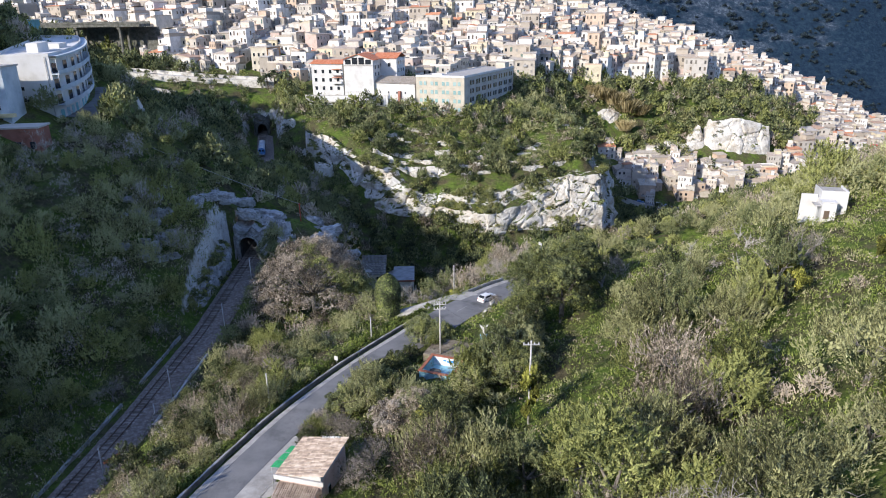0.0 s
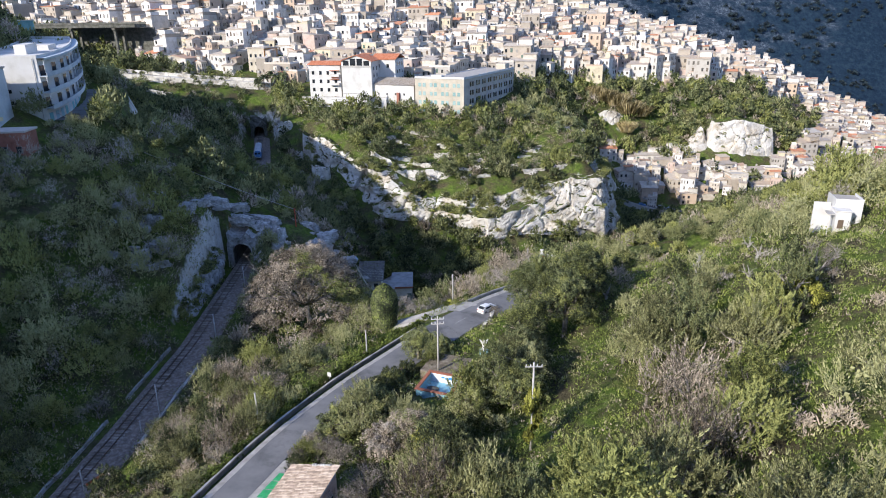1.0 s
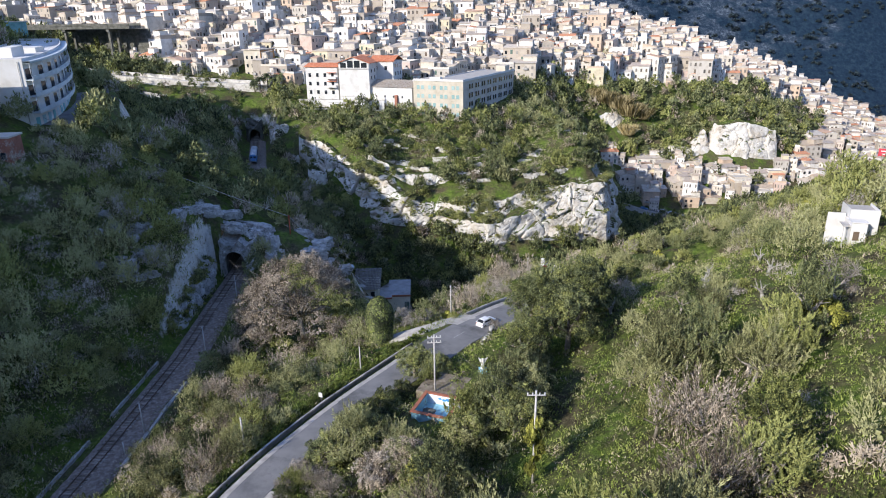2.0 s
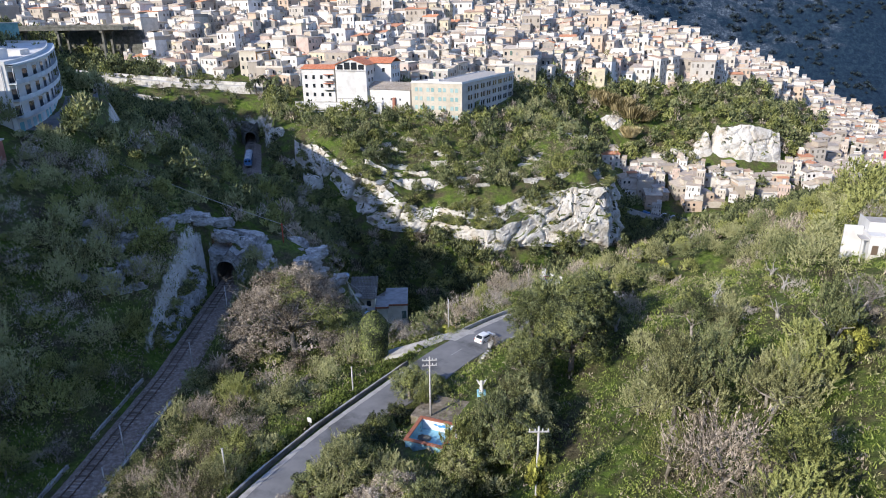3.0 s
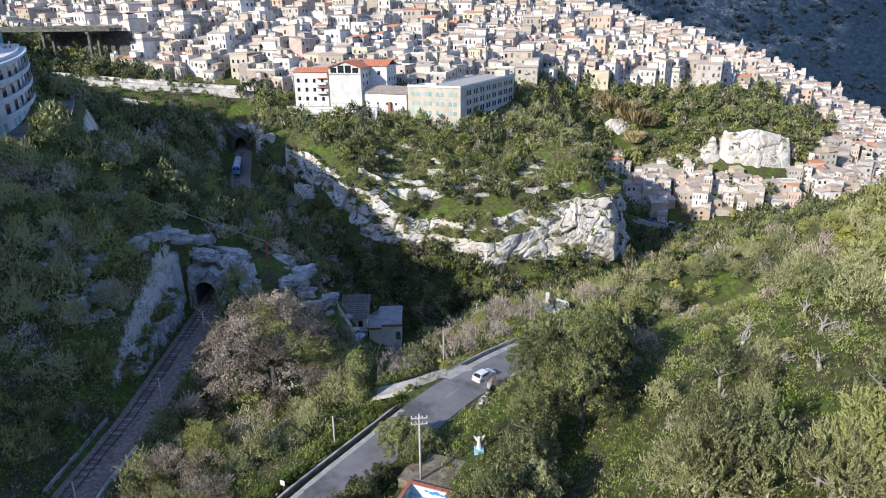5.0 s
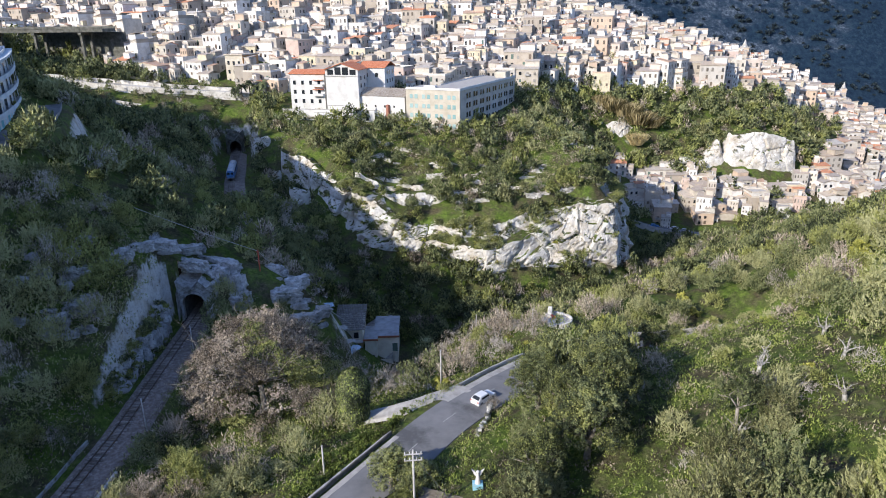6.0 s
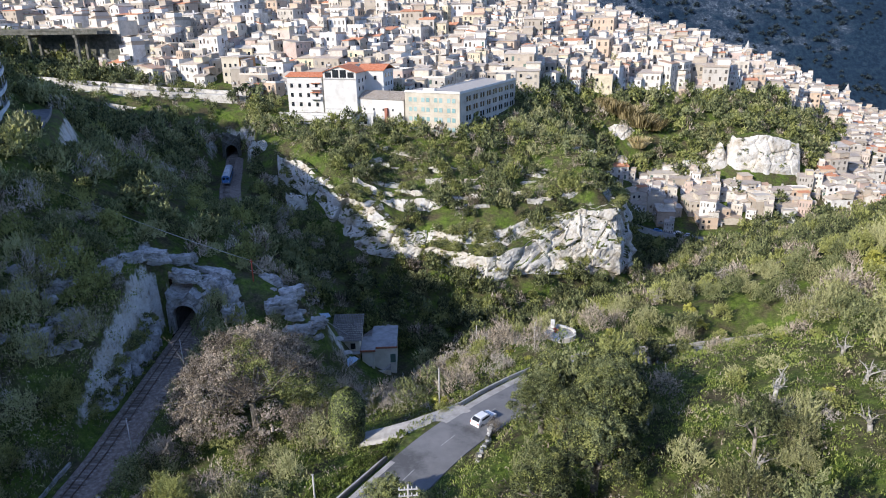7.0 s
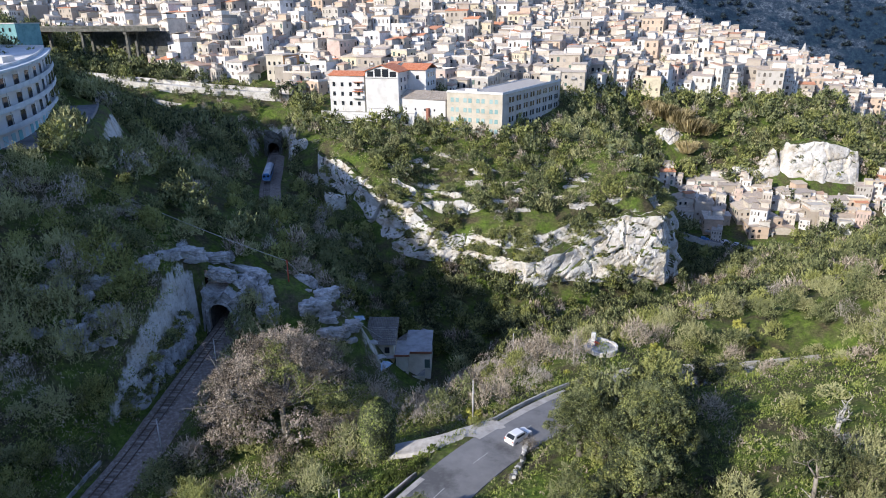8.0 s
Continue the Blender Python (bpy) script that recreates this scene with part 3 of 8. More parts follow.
def ground(x, y):
    """The height of the ground at places in plan."""
    x, y = np.atleast_1d(np.asarray(x, float)), np.atleast_1d(np.asarray(y, float))
    z = np.empty(x.shape)
    for i in range(0, len(x), 20000):
        px, py = x[i:i + 20000] / 100, y[i:i + 20000] / 100
        d = np.sqrt((px[:, None] - KNOTS[None, :, 0] / 100) ** 2 + (py[:, None] - KNOTS[None, :, 1] / 100) ** 2 + 0.0004)
        z[i:i + 20000] = d @ LAND[:len(KNOTS)] + LAND[-3] + px * LAND[-2] + py * LAND[-1]
    far = np.clip(np.hypot(x, y) / 300, 0.3, 4)
    z += 0.55 * far * fractal(x * 0.11 / np.sqrt(far), y * 0.11 / np.sqrt(far), 0 * x, 4)
    d, h, _ = along(x, y, ROAD)
    w = 1 - smooth(4.3, 8.5, d)
    z = z * (1 - w) + (h - 0.12) * w
    u, v = (x + 0.4) * 0.93 - (y - 85.3) * 0.37, (x + 0.4) * 0.37 + (y - 85.3) * 0.93
    z = np.where((np.abs(u) < 2.9) & (np.abs(v) < 2.9), 49.3, z)
    d, h, _ = along(x, y, FORECOURT)
    w = 1 - smooth(4.6, 9.0, d)
    z = z * (1 - w) + (h - 0.2) * w
    d, h, _ = along(x, y, TRACK)
    cut = (y < 163.5) | (y > 216)
    wide = np.where(y > 200, 12.0, np.where((y > 124) & (x < -51), 7.0, 7.2))
    w = np.where(cut, 1 - smooth(3.9, wide, d), 0) * (1 - smooth(303, 312, y))
    z = z * (1 - w) + (h - 0.55) * w
    return z


def height(x, y):
    return float(ground([x], [y])[0])


def build_ground():
    fine = np.radians(np.arange(-48, 48.01, 0.24))
    coarse = np.radians(np.arange(52, 308.5, 4.0))
    ang = np.concatenate([fine, coarse])
    r = [18.0]
    while r[-1] < 2600:
        r.append(r[-1] * 1.0115 + 0.05)
    r = np.array(r)
    a, q = np.meshgrid(ang, r)
    x, y = np.sin(a) * q + 6, np.cos(a) * q - 12
    z = ground(x.ravel(), y.ravel())
    v = np.stack([x.ravel(), y.ravel(), z], 1)
    na, nr = len(ang), len(r)
    i, j = np.meshgrid(np.arange(nr - 1), np.arange(na), indexing="ij")
    k = (j + 1) % na
    quads = np.stack([i * na + j, i * na + k, (i + 1) * na + k, (i + 1) * na + j], -1).reshape(-1, 4)[:, ::-1]
    # leave the tunnel mouths open
    mid = v[quads].mean(1)
    d, _, _ = along(mid[:, 0], mid[:, 1], TRACK)
    quads = quads[~((d < 2.9) & (((mid[:, 1] > 160.6) & (mid[:, 1] < 165.6)) | ((mid[:, 1] > 303) & (mid[:, 1] < 307))))]
    hub = len(v)
    v = np.vstack([v, [[6, -12, height(6, -12)]]])
    tris = np.stack([np.full(na, hub), np.arange(na), (np.arange(na) + 1) % na], 1)
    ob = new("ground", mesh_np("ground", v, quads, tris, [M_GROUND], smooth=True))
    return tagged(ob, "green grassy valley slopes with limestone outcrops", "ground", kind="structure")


build_ground()

# ---- road and railway ----
def offset_line(line, off, lift=0.0):
    out = []
    for k, p in enumerate(line):
        a, b = line[max(0, k - 1)], line[min(len(line) - 1, k + 1)]
        dx, dy = b[0] - a[0], b[1] - a[1]
        q = math.hypot(dx, dy)
        out.append((p[0] + off * dy / q, p[1] - off * dx / q, p[2] + lift))
    return out


def rounded(line, step=1.5):
    """The line through the points, evenly stepped and smoothed."""
    pts = np.array(densify(line, step))
    for _ in range(12):
        pts[1:-1] = 0.25 * pts[:-2] + 0.5 * pts[1:-1] + 0.25 * pts[2:]
    return [tuple(p) for p in pts]


def ribbon(name, line, profile, mat, label, category, kind="structure", parent=None, jitter=0.0):
    """A strip swept along a line; profile: (offset to the right, height) points."""
    rng = np.random.default_rng(5)
    cols = [offset_line(line, o, h) for o, h in profile]
    v = np.array([[cols[j][i] for j in range(len(profile))] for i in range(len(line))]).reshape(-1, 3)
    if jitter:
        v += rng.normal(0, jitter, v.shape)
    w = len(profile)
    quads = np.array([(i * w + j, i * w + j + 1, (i + 1) * w + j + 1, (i + 1) * w + j) for i in range(len(line) - 1) for j in range(w - 1)])
    ob = new(name, mesh_np(name, v, quads, None, [mat]))
    if parent is not None:
        ob.parent = parent
    return tagged(ob, label, category, kind=kind) if label else ob


ROAD_LINE = rounded(ROAD)
road = ribbon("road", ROAD_LINE, [(-3.9, -0.5), (-3.7, 0.0), (-1.8, 0.05), (0, 0.07), (1.8, 0.05), (3.6, 0.0), (3.8, -0.5)], M_ASPHALT, "grey worn two-lane asphalt country road", "road")
# the carriageway is narrower before the bend
for i, c in enumerate(ROAD_LINE):
    narrow = 0.28 + 0.3 * float(smooth(74, 92, np.array(c[1]))) + 0.42 * float(smooth(90, 106, np.array(c[1])))
    for j in (4, 5, 6):
        q = road.data.vertices[7 * i + j]
        q.co.x, q.co.y = c[0] + (q.co.x - c[0]) * narrow, c[1] + (q.co.y - c[1]) * narrow
dashes = [ROAD_LINE[k:k + 3] for k in range(3, len(ROAD_LINE) - 3, 6) if ROAD_LINE[k][1] > 98]
for d in dashes:
    ribbon("centre_dash", d, [(-0.07, 0.082), (0.07, 0.082)], M_PAINT, "", "", parent=road)
i0 = min(range(len(ROAD_LINE)), key=lambda k: math.dist(ROAD_LINE[k][:2], (-0.5, 107.5)))
i1 = min(range(len(ROAD_LINE)), key=lambda k: math.dist(ROAD_LINE[k][:2], (8, 119)))
ribbon("gutter", ROAD_LINE[:i0], [(-3.72, 0.03), (-3.3, 0.045), (-2.95, 0.04)], M_GRAVEL, "pale dusty gutter along the road wall", "road", jitter=0.015)
ribbon("road_verge", [p for p in ROAD_LINE if p[1] < 71], [(1.0, -0.02), (1.6, 0.03), (2.6, 0.02), (3.6, -0.02), (4.0, -0.5)], M_GRAVEL, "dusty pale verge between the road and the house", "verge", jitter=0.02)
ribbon("roadside_wall", ROAD_LINE[:i0], [(-4.5, -1.2), (-4.5, 0.42), (-4.2, 0.45), (-4.17, -0.4)], M_DARKWALL, "low dark mossy stone wall along the road", "wall", jitter=0.03)
ribbon("wall_coping", ROAD_LINE[:i0], [(-4.56, 0.36), (-4.56, 0.5), (-4.34, 0.51), (-4.34, 0.4)], M_CONCRETE, "pale worn concrete coping on the roadside wall", "wall", jitter=0.03)
ribbon("gutter", ROAD_LINE[i1 - 3:], [(-3.95, 0.0), (-3.4, 0.045), (-2.75, 0.055)], M_GRAVEL, "pale dusty gutter along the outside of the bend", "road", jitter=0.02)
i2 = min(range(len(ROAD_LINE)), key=lambda k: math.dist(ROAD_LINE[k][:2], (10, 121)))
ribbon("kerb", ROAD_LINE[i2:i2 + 12], [(3.7, -0.4), (3.7, 0.22), (4.0, 0.24), (4.05, -0.4)], M_CONCRETE, "short pale concrete kerb on the inside of the bend", "kerb", jitter=0.02)
ribbon("roadside_parapet", ROAD_LINE[i1:], [(-4.6, -1.0), (-4.6, 0.5), (-4.35, 0.52), (-4.3, -0.4)], M_CONCRETE, "low weathered concrete parapet beside the bend", "wall", jitter=0.03)
# the pale gravel lay-by and the track that leaves it
ribbon("gravel_track", rounded([(-11.5, 119, 43.4), (-9, 118, 44.6), (-6.5, 117.5, 45.6), (-2.5, 117.2, 46.8), (1.5, 118.5, 47.2), (6, 122, 47.0)], 1.0),
       [(-1.9, -0.3), (-1.5, 0.06), (0, 0.1), (1.5, 0.08), (2.0, -0.3)], M_GRAVEL, "pale gravel track leaving the road", "track", jitter=0.03)

TRACK_LINE = rounded(TRACK, 1.2)


def railway(line):
    bed = ribbon("railway_track", line, [(-2.9, -0.9), (-2.2, -0.12), (-1.3, 0.0), (1.3, 0.0), (2.0, -0.1), (4.0, -0.2), (4.6, -0.35), (4.9, -0.9)], M_BALLAST, "single railway track on rusty brown ballast", "railway", kind="structure", jitter=0.035)
    for s in (-0.72, 0.72):
        ribbon("rail", line, [(s - 0.07, 0.1), (s - 0.035, 0.27), (s + 0.035, 0.27), (s + 0.07, 0.1)], M_RAIL, "", "", parent=bed)
    bm = bmesh.new()
    box(bm, -1.25, 1.25, -0.12, 0.12, -0.05, 0.13, taper=0.01)
    first = part("sleeper", bm, M_SLEEPER, bed)
    length, k = 0.0, 0
    for a, b in zip(line, line[1:]):
        length += math.dist(a, b)
        if length >= 0.72 * k:
            m = pose(*a, 0, 0, math.degrees(math.atan2(b[1] - a[1], b[0] - a[0])) - 90 + random.uniform(-1, 1))
            if k == 0:
                first.matrix_basis = m
            elif k < 290:
                share("sleeper", first.data, bed, m)
            k += 1
    return bed


near_end = min(range(len(TRACK_LINE)), key=lambda k: abs(TRACK_LINE[k][1] - 185))
far_start = min(range(len(TRACK_LINE)), key=lambda k: abs(TRACK_LINE[k][1] - 215))
railway(rounded(TRACK, 0.72)[:int(near_end * 1.2 / 0.72)])
railway(TRACK_LINE[far_start:])
# low broken walls on both sides of the railway
east = [p for p in TRACK_LINE if 91.5 < p[1] < 115]
ribbon("track_wall_east", east, [(4.7, -1.6), (4.7, 0.5), (4.95, 0.55), (5.25, 0.5), (5.3, -1.8)], M_CONCRETE, "low pale concrete wall beside the railway", "wall", jitter=0.05)
for lo, hi in ((68, 98.5), (103, 121.5)):
    west = [p for p in TRACK_LINE if lo < p[1] < hi]
    ribbon("track_wall_west", west, [(-4.15, -1.0), (-4.12, 0.08), (-3.95, 0.12), (-3.8, 0.08), (-3.78, -1.0)], M_GREYROCK, "low broken concrete wall on the bank side of the railway", "wall", jitter=0.05)

# ---- cliffs, cuttings, tunnel ----
import itertools


def cells(x, y, z, size, seed):
    """Blocks of rock: a random value for the block that a place is in, and the distance to its joint."""
    p = np.stack([x, y, z], -1) / size + seed * 3.7
    base = np.floor(p)
    f1, f2, value = np.full(x.shape, 9.0), np.full(x.shape, 9.0), np.zeros(x.shape)
    for k in itertools.product((-1, 0, 1), repeat=3):
        g = base + np.array(k)
        h = np.sin(g[..., 0] * 12.99 + g[..., 1] * 78.23 + g[..., 2] * 37.72) * 43758.5
        h1, h2, h3 = h % 1, (h * 1.7) % 1, (h * 2.9) % 1
        d = np.sqrt((p[..., 0] - g[..., 0] - h1) ** 2 + (p[..., 1] - g[..., 1] - h2) ** 2 + (p[..., 2] - g[..., 2] - h3) ** 2)
        closer = d < f1
        f2 = np.where(closer, f1, np.minimum(f2, d))
        value = np.where(closer, (h * 5.3) % 1, value)
        f1 = np.where(closer, d, f1)
    return value, (f2 - f1) * size


def cliff(name, foot, rim, along_n, up_n, mat, label, rough=1.0, proud=1.0, seed=0, back=4.0, benches=None, block=3.4):
    """A rock face between a foot line and a rim line, broken into blocks by joints, with grassy benches where asked."""
    seg = np.concatenate([[0], np.cumsum([math.dist(a[:2], b[:2]) + 0.5 for a, b in zip(rim, rim[1:])])])
    s = np.linspace(0, seg[-1], along_n)
    f = np.stack([np.interp(s, seg, [p[k] for p in foot]) for k in range(3)], 1) - [0, 0, 1.5]
    r = np.stack([np.interp(s, seg, [p[k] for p in rim]) for k in range(3)], 1)
    r[:, 2] += rough * (0.3 + 1.3 * fractal(s * 0.35 + seed, 0 * s, 0 * s, 3))
    t = np.linspace(0, 1, up_n)
    out = f[:, :2] - r[:, :2]
    out /= np.linalg.norm(out, axis=1)[:, None] + 1e-9
    for _ in range(12):
        out[1:-1] = (out[:-2] + out[1:-1] * 2 + out[2:]) / 4
    soft = np.zeros(along_n)
    if benches:
        soft = smooth(benches[0] - 4, benches[0] + 4, r[:, 0]) * (1 - smooth(benches[1] - 3, benches[1] + 2, r[:, 0]))
    v = np.zeros((along_n, up_n, 3))
    level = 0.5 + 0.16 * fractal(s * 0.13 + seed, 0 * s + 3, 0 * s, 3)
    for j in range(up_n):
        h = np.full(along_n, np.interp(t[j], [0, .5, .85, 1], [0, .3, .62, 1]))
        z = np.full(along_n, np.interp(t[j], [0, .5, .85, 1], [0, .58, .97, 1]))
        hb = np.interp(t[j], [0, .4, .6, .95, 1], [0, .12, .62, .8, 1])
        zb = np.where(t[j] < .4, t[j] / .4 * level, np.where(t[j] < .6, level + (t[j] - .4) * 0.5, level + .1 + (t[j] - .6) / .4 * (0.9 - level)))
        h, z = h + (hb - h) * soft, z + (np.minimum(zb, 1) - z) * soft
        v[:, j, :2] = f[:, :2] + (r[:, :2] - f[:, :2]) * h[:, None] + out * proud * (1 - t[j] ** 5)
        v[:, j, 2] = f[:, 2] + (r[:, 2] - f[:, 2]) * z
    x, y, z = v[..., 0], v[..., 1], v[..., 2]
    wx, wy, wz = x + 0.9 * fractal(x * .4, y * .4, z * .4, 3), y, z + 0.9 * fractal(x * .4 + 5, y * .4, z * .4, 3)
    big, joint = cells(wx, wy, wz * 0.8, block * 2.7, seed)
    mid_, crack = cells(wx * 0.8, wy * 0.8, wz * 1.5, block * 1.05, seed + 2)
    beds = np.abs(((z / 6.2 + 1.5 * fractal(x * 0.05, y * 0.05, 0 * z + seed, 3)) % 1) - 0.5) * (0.5 + 0.5 * fractal(x * 0.07 + 9, y * 0.07, z * 0.1, 2))
    push = rough * (2.2 * (big - 0.45) - 1.1 * np.exp(-joint / 0.35) + 0.7 * (mid_ - 0.5) - 0.14 * np.exp(-crack / 0.2) + 4.2 * beds + 1.9 * fractal(x * 0.1, y * 0.1, z * 0.1 + seed, 4) + 0.55 * np.abs(fractal(x * 0.5, y * 0.5, z * 0.75 + seed, 3)) + 0.2 * fractal(x * 1.4, y * 1.4, z * 1.8, 3))
    edge = np.minimum(1, np.arange(up_n)[None] / 3 + 0.4) * np.minimum(1, np.minimum(np.arange(along_n), along_n - 1 - np.arange(along_n))[:, None] / 6)
    push = push * edge
    v[..., 0] += out[:, None, 0] * push
    v[..., 1] += out[:, None, 1] * push
    v[..., 2] += 0.15 * rough * (mid_ - 0.5) * edge
    # turn the top back into the slope
    rows = [v]
    for depth, drop in ((0.4, 0.15), (1.0, 4.0)):
        lip = v[:, -1:, :].copy()
        lip[..., :2] -= out[:, None] * back * depth
        lip[..., 2] -= drop
        rows.append(lip)
    v = np.concatenate(rows, 1)
    w = up_n + 2
    i, j = np.meshgrid(np.arange(along_n - 1), np.arange(w - 1), indexing="ij")
    quads = np.stack([i * w + j, (i + 1) * w + j, (i + 1) * w + j + 1, i * w + j + 1], -1).reshape(-1, 4)
    ob = new(name, mesh_np(name, v.reshape(-1, 3), quads, None, [mat]))
    return tagged(ob, label, "cliff", kind="structure")


cliff("cliff", FOOT, RIM, 520, 48, M_CLIFF, "white blocky limestone cliff with grassy ledges", 1.0, 1.8, 3, benches=(-6, 36))
cliff("upper_ledge", [(-21, 245.5, 43.8), (-15, 244.5, 42.6), (-9, 244.5, 42.4), (-3, 245.5, 42.5), (4, 246, 42.5)], [(-20.5, 247.5, 47.2), (-15, 246.6, 46.4), (-9, 246.6, 46), (-3, 247.5, 46.6), (4, 248, 45.6)], 70, 16, M_CLIFF, "pale rock ledge on the terraced hill", 0.5, 0.7, 5, block=2.0)
def ledge(a, b, tall, seed, deep=1.6):
    """A low white rock step across the terraces, from a to b in plan."""
    n, foot, rim = 7, [], []
    d = Vector((b[0] - a[0], b[1] - a[1])).normalized()
    back = Vector((-d.y, d.x)) if d.x > 0 else Vector((d.y, -d.x))
    for k in range(n):
        t = k / (n - 1)
        x, y = a[0] + (b[0] - a[0]) * t, a[1] + (b[1] - a[1]) * t + 0.8 * math.sin(5 * t + seed)
        h = tall * (0.35 + 0.65 * math.sin(math.pi * (0.1 + 0.8 * t))) * (0.8 + 0.35 * math.sin(9 * t + 2 * seed))
        foot.append((x, y, height(x, y) - 0.3))
        rim.append((x + back.x * deep, y + back.y * deep, height(x, y) - 0.1 + h))
    length = math.dist(a[:2], b[:2])
    return cliff("rock_ledge", foot, rim, int(8 + 4 * length), 14, M_CLIFF, "white limestone ledge crossing the grassy terraces", 0.35, 0.4, seed, back=2.2, block=1.6)


for a, b, tall, seed in (((-11, 254), (-2, 250.5), 2.6, 1), ((-1, 250), (7.5, 246), 2.4, 2), ((9, 256), (19, 258), 2.0, 3), ((-8, 268), (8.5, 264), 1.6, 4), ((-30, 262), (-20, 258), 1.8, 5), ((20, 249), (31, 247), 1.9, 6), ((-27, 250), (-16, 249), 2.6, 7), ((33, 263), (41, 262), 1.3, 8)):
    ledge(a, b, tall, seed)
cliff("crag", [(121, 352, 31.5), (133, 350, 30.5), (140, 349.5, 29.5), (143, 349, 28), (146, 347.5, 27), (160, 345, 25), (178, 349, 24)], [(122, 355, 36), (133, 354.5, 34.5), (140, 354.5, 43.5), (143, 355, 36), (145.5, 353.5, 46), (158, 352.5, 48.5), (176, 355, 43)], 170, 40, M_CLIFF, "bright white limestone crag above the lower town", 0.6, 1.0, 9)
cliff("rock_wall", [(83, 364.5, 37), (90, 362.5, 36), (96, 362.5, 36.5), (103, 364.5, 38)], [(84, 368, 48), (90, 367.5, 51.5), (96, 367.5, 51), (102, 368.5, 47)], 60, 34, M_CLIFF, "pale rock face below the town edge", 0.45, 0.3, 4, block=1.5)
cut_line = [p for p in TRACK_LINE if 129 < p[1] < 159.5]
grow = [min(1.0, 0.15 + 1.3 * k / len(cut_line)) for k in range(len(cut_line))]
cliff("cutting_rock", offset_line(cut_line, -4.3, -0.4), [(a[0], a[1], a[2] + 5.9 * g + 0.9 * math.sin(a[1] * 0.9) * g) for a, g in zip(offset_line(cut_line, -5.6), grow)], 170, 36, M_GREYROCK, "grey-white rock face of the railway cutting", 0.6, 0.2, 6, back=4.0, block=1.9)


def rock(loc, size, turn, seed, mat, label):
    """A bedded limestone outcrop, half sunk in the slope."""
    bm = bmesh.new()
    bmesh.ops.create_cube(bm, size=2)
    bmesh.ops.subdivide_edges(bm, edges=bm.edges[:], cuts=9, use_grid_fill=True)
    co = np.array([v.co[:] for v in bm.verts])
    n = co / np.linalg.norm(co, axis=1)[:, None]
    base = 0.55 * co + 0.45 * n
    k = 0.9 + 0.42 * fractal(n[:, 0] * 2.6 + seed, n[:, 1] * 2.6, n[:, 2] * 2.6 + seed, 5) + 0.3 * np.abs(fractal(co[:, 0] * 5 + seed, co[:, 1] * 5, co[:, 2] * 4, 3))
    for v, b, q in zip(bm.verts, base, k):
        v.co = (b[0] * q * size[0], b[1] * q * size[1], b[2] * q * size[2])
    ob = part("rock_outcrop", bm, mat)
    ob.matrix_basis = pose(*loc, random.uniform(-8, 8), random.uniform(-8, 8), turn)
    return tagged(ob, label, "rock", group="limestone outcrops")


rr = random.Random(4)
SPUR_ROCKS = [(-58.5, 165, 4.4, 1.2, 1.5, 22), (-60, 160, 3.0, 1.0, 1.2, 30), (-52, 166.6, 3.4, 1.6, 1.5, 6), (-56, 170, 4.6, 1.1, 1.3, 14), (-50, 173, 4.2, 0.9, 1.0, -14), (-47, 167, 2.6, 1.5, 1.8, -12), (-46, 171, 3.6, 1.3, 1.5, -20), (-43, 166, 2.4, 1.6, 2.2, -30), (-41, 162, 2.2, 1.8, 2.4, 10), (-33, 168, 3.6, 1.8, 1.7, 20), (-29, 166, 3.4, 1.5, 1.4, 15), (-31, 172, 2.6, 1.6, 1.6, 40), (-26, 170, 2.4, 1.4, 1.2, 5), (-36, 175, 2.6, 1.3, 1.4, -30), (-62, 154, 3.0, 1.6, 1.5, 40)]
BANK_ROCKS = [(-63, 140, 2.4, 1.3, 1.5, 30), (-66, 146, 2.8, 1.4, 1.4, 20), (-65, 135, 2.6, 1.3, 1.6, 35), (-70, 142, 2.0, 1.0, 1.1, 10), (-69, 150, 2.2, 1.1, 1.0, 20), (18, 40, 0.8, 0.5, 0.5, 60), (31, 57, 1.0, 0.6, 0.6, 20), (-60, 268, 3.5, 2.0, 3.0, 30), (-46, 250, 3.5, 2.4, 4.0, 20), (-66, 282, 3.0, 2.0, 3.0, 40)]
for x, y, sx, sy, sz, turn in SPUR_ROCKS + BANK_ROCKS:
    rock((x, y, height(x, y) + 0.15 * sz), (sx, sy, sz), turn + rr.uniform(-10, 10), rr.uniform(0, 50), M_GREYROCK if y < 200 else M_CLIFF, "bedded grey-white limestone outcrop on the grassy slope")
for k in range(44):
    x, y = rr.choice([(rr.uniform(-62, -40), rr.uniform(164, 178)), (rr.uniform(-38, -25), rr.uniform(163, 177)), (rr.uniform(-74, -61), rr.uniform(130, 156))])
    s = rr.uniform(0.35, 1.1)
    if abs(x + 51.5) > 4 or y > 170:
        rock((x, y, height(x, y) + 0.15 * s), (1.9 * s, 0.9 * s, 0.8 * s), rr.uniform(-40, 50), rr.uniform(0, 50), M_GREYROCK, "bedded grey-white limestone outcrop on the grassy slope")
rock((-84, 309.5, 56.5), (4.5, 3.0, 2.6), 13, 3.3, M_DARKROCK, "dark mossy rock over the tunnel mouth")
# pale rock ledges along the terraces of the hill
for k in range(46):
    x = rr.uniform(-30, 62)
    row = rr.choice([243, 247, 252, 257, 264, 272])
    s = rr.uniform(0.7, 1.6)
    y = row + rr.uniform(-1, 1) + 0.004 * (x - 20) ** 2
    rock((x, y, height(x, y) + 0.1), (1.9 * s, 0.7 * s, 0.75 * s), rr.uniform(-18, 18), rr.uniform(0, 50), M_CLIFF, "small white limestone ledge on the terraced hill")


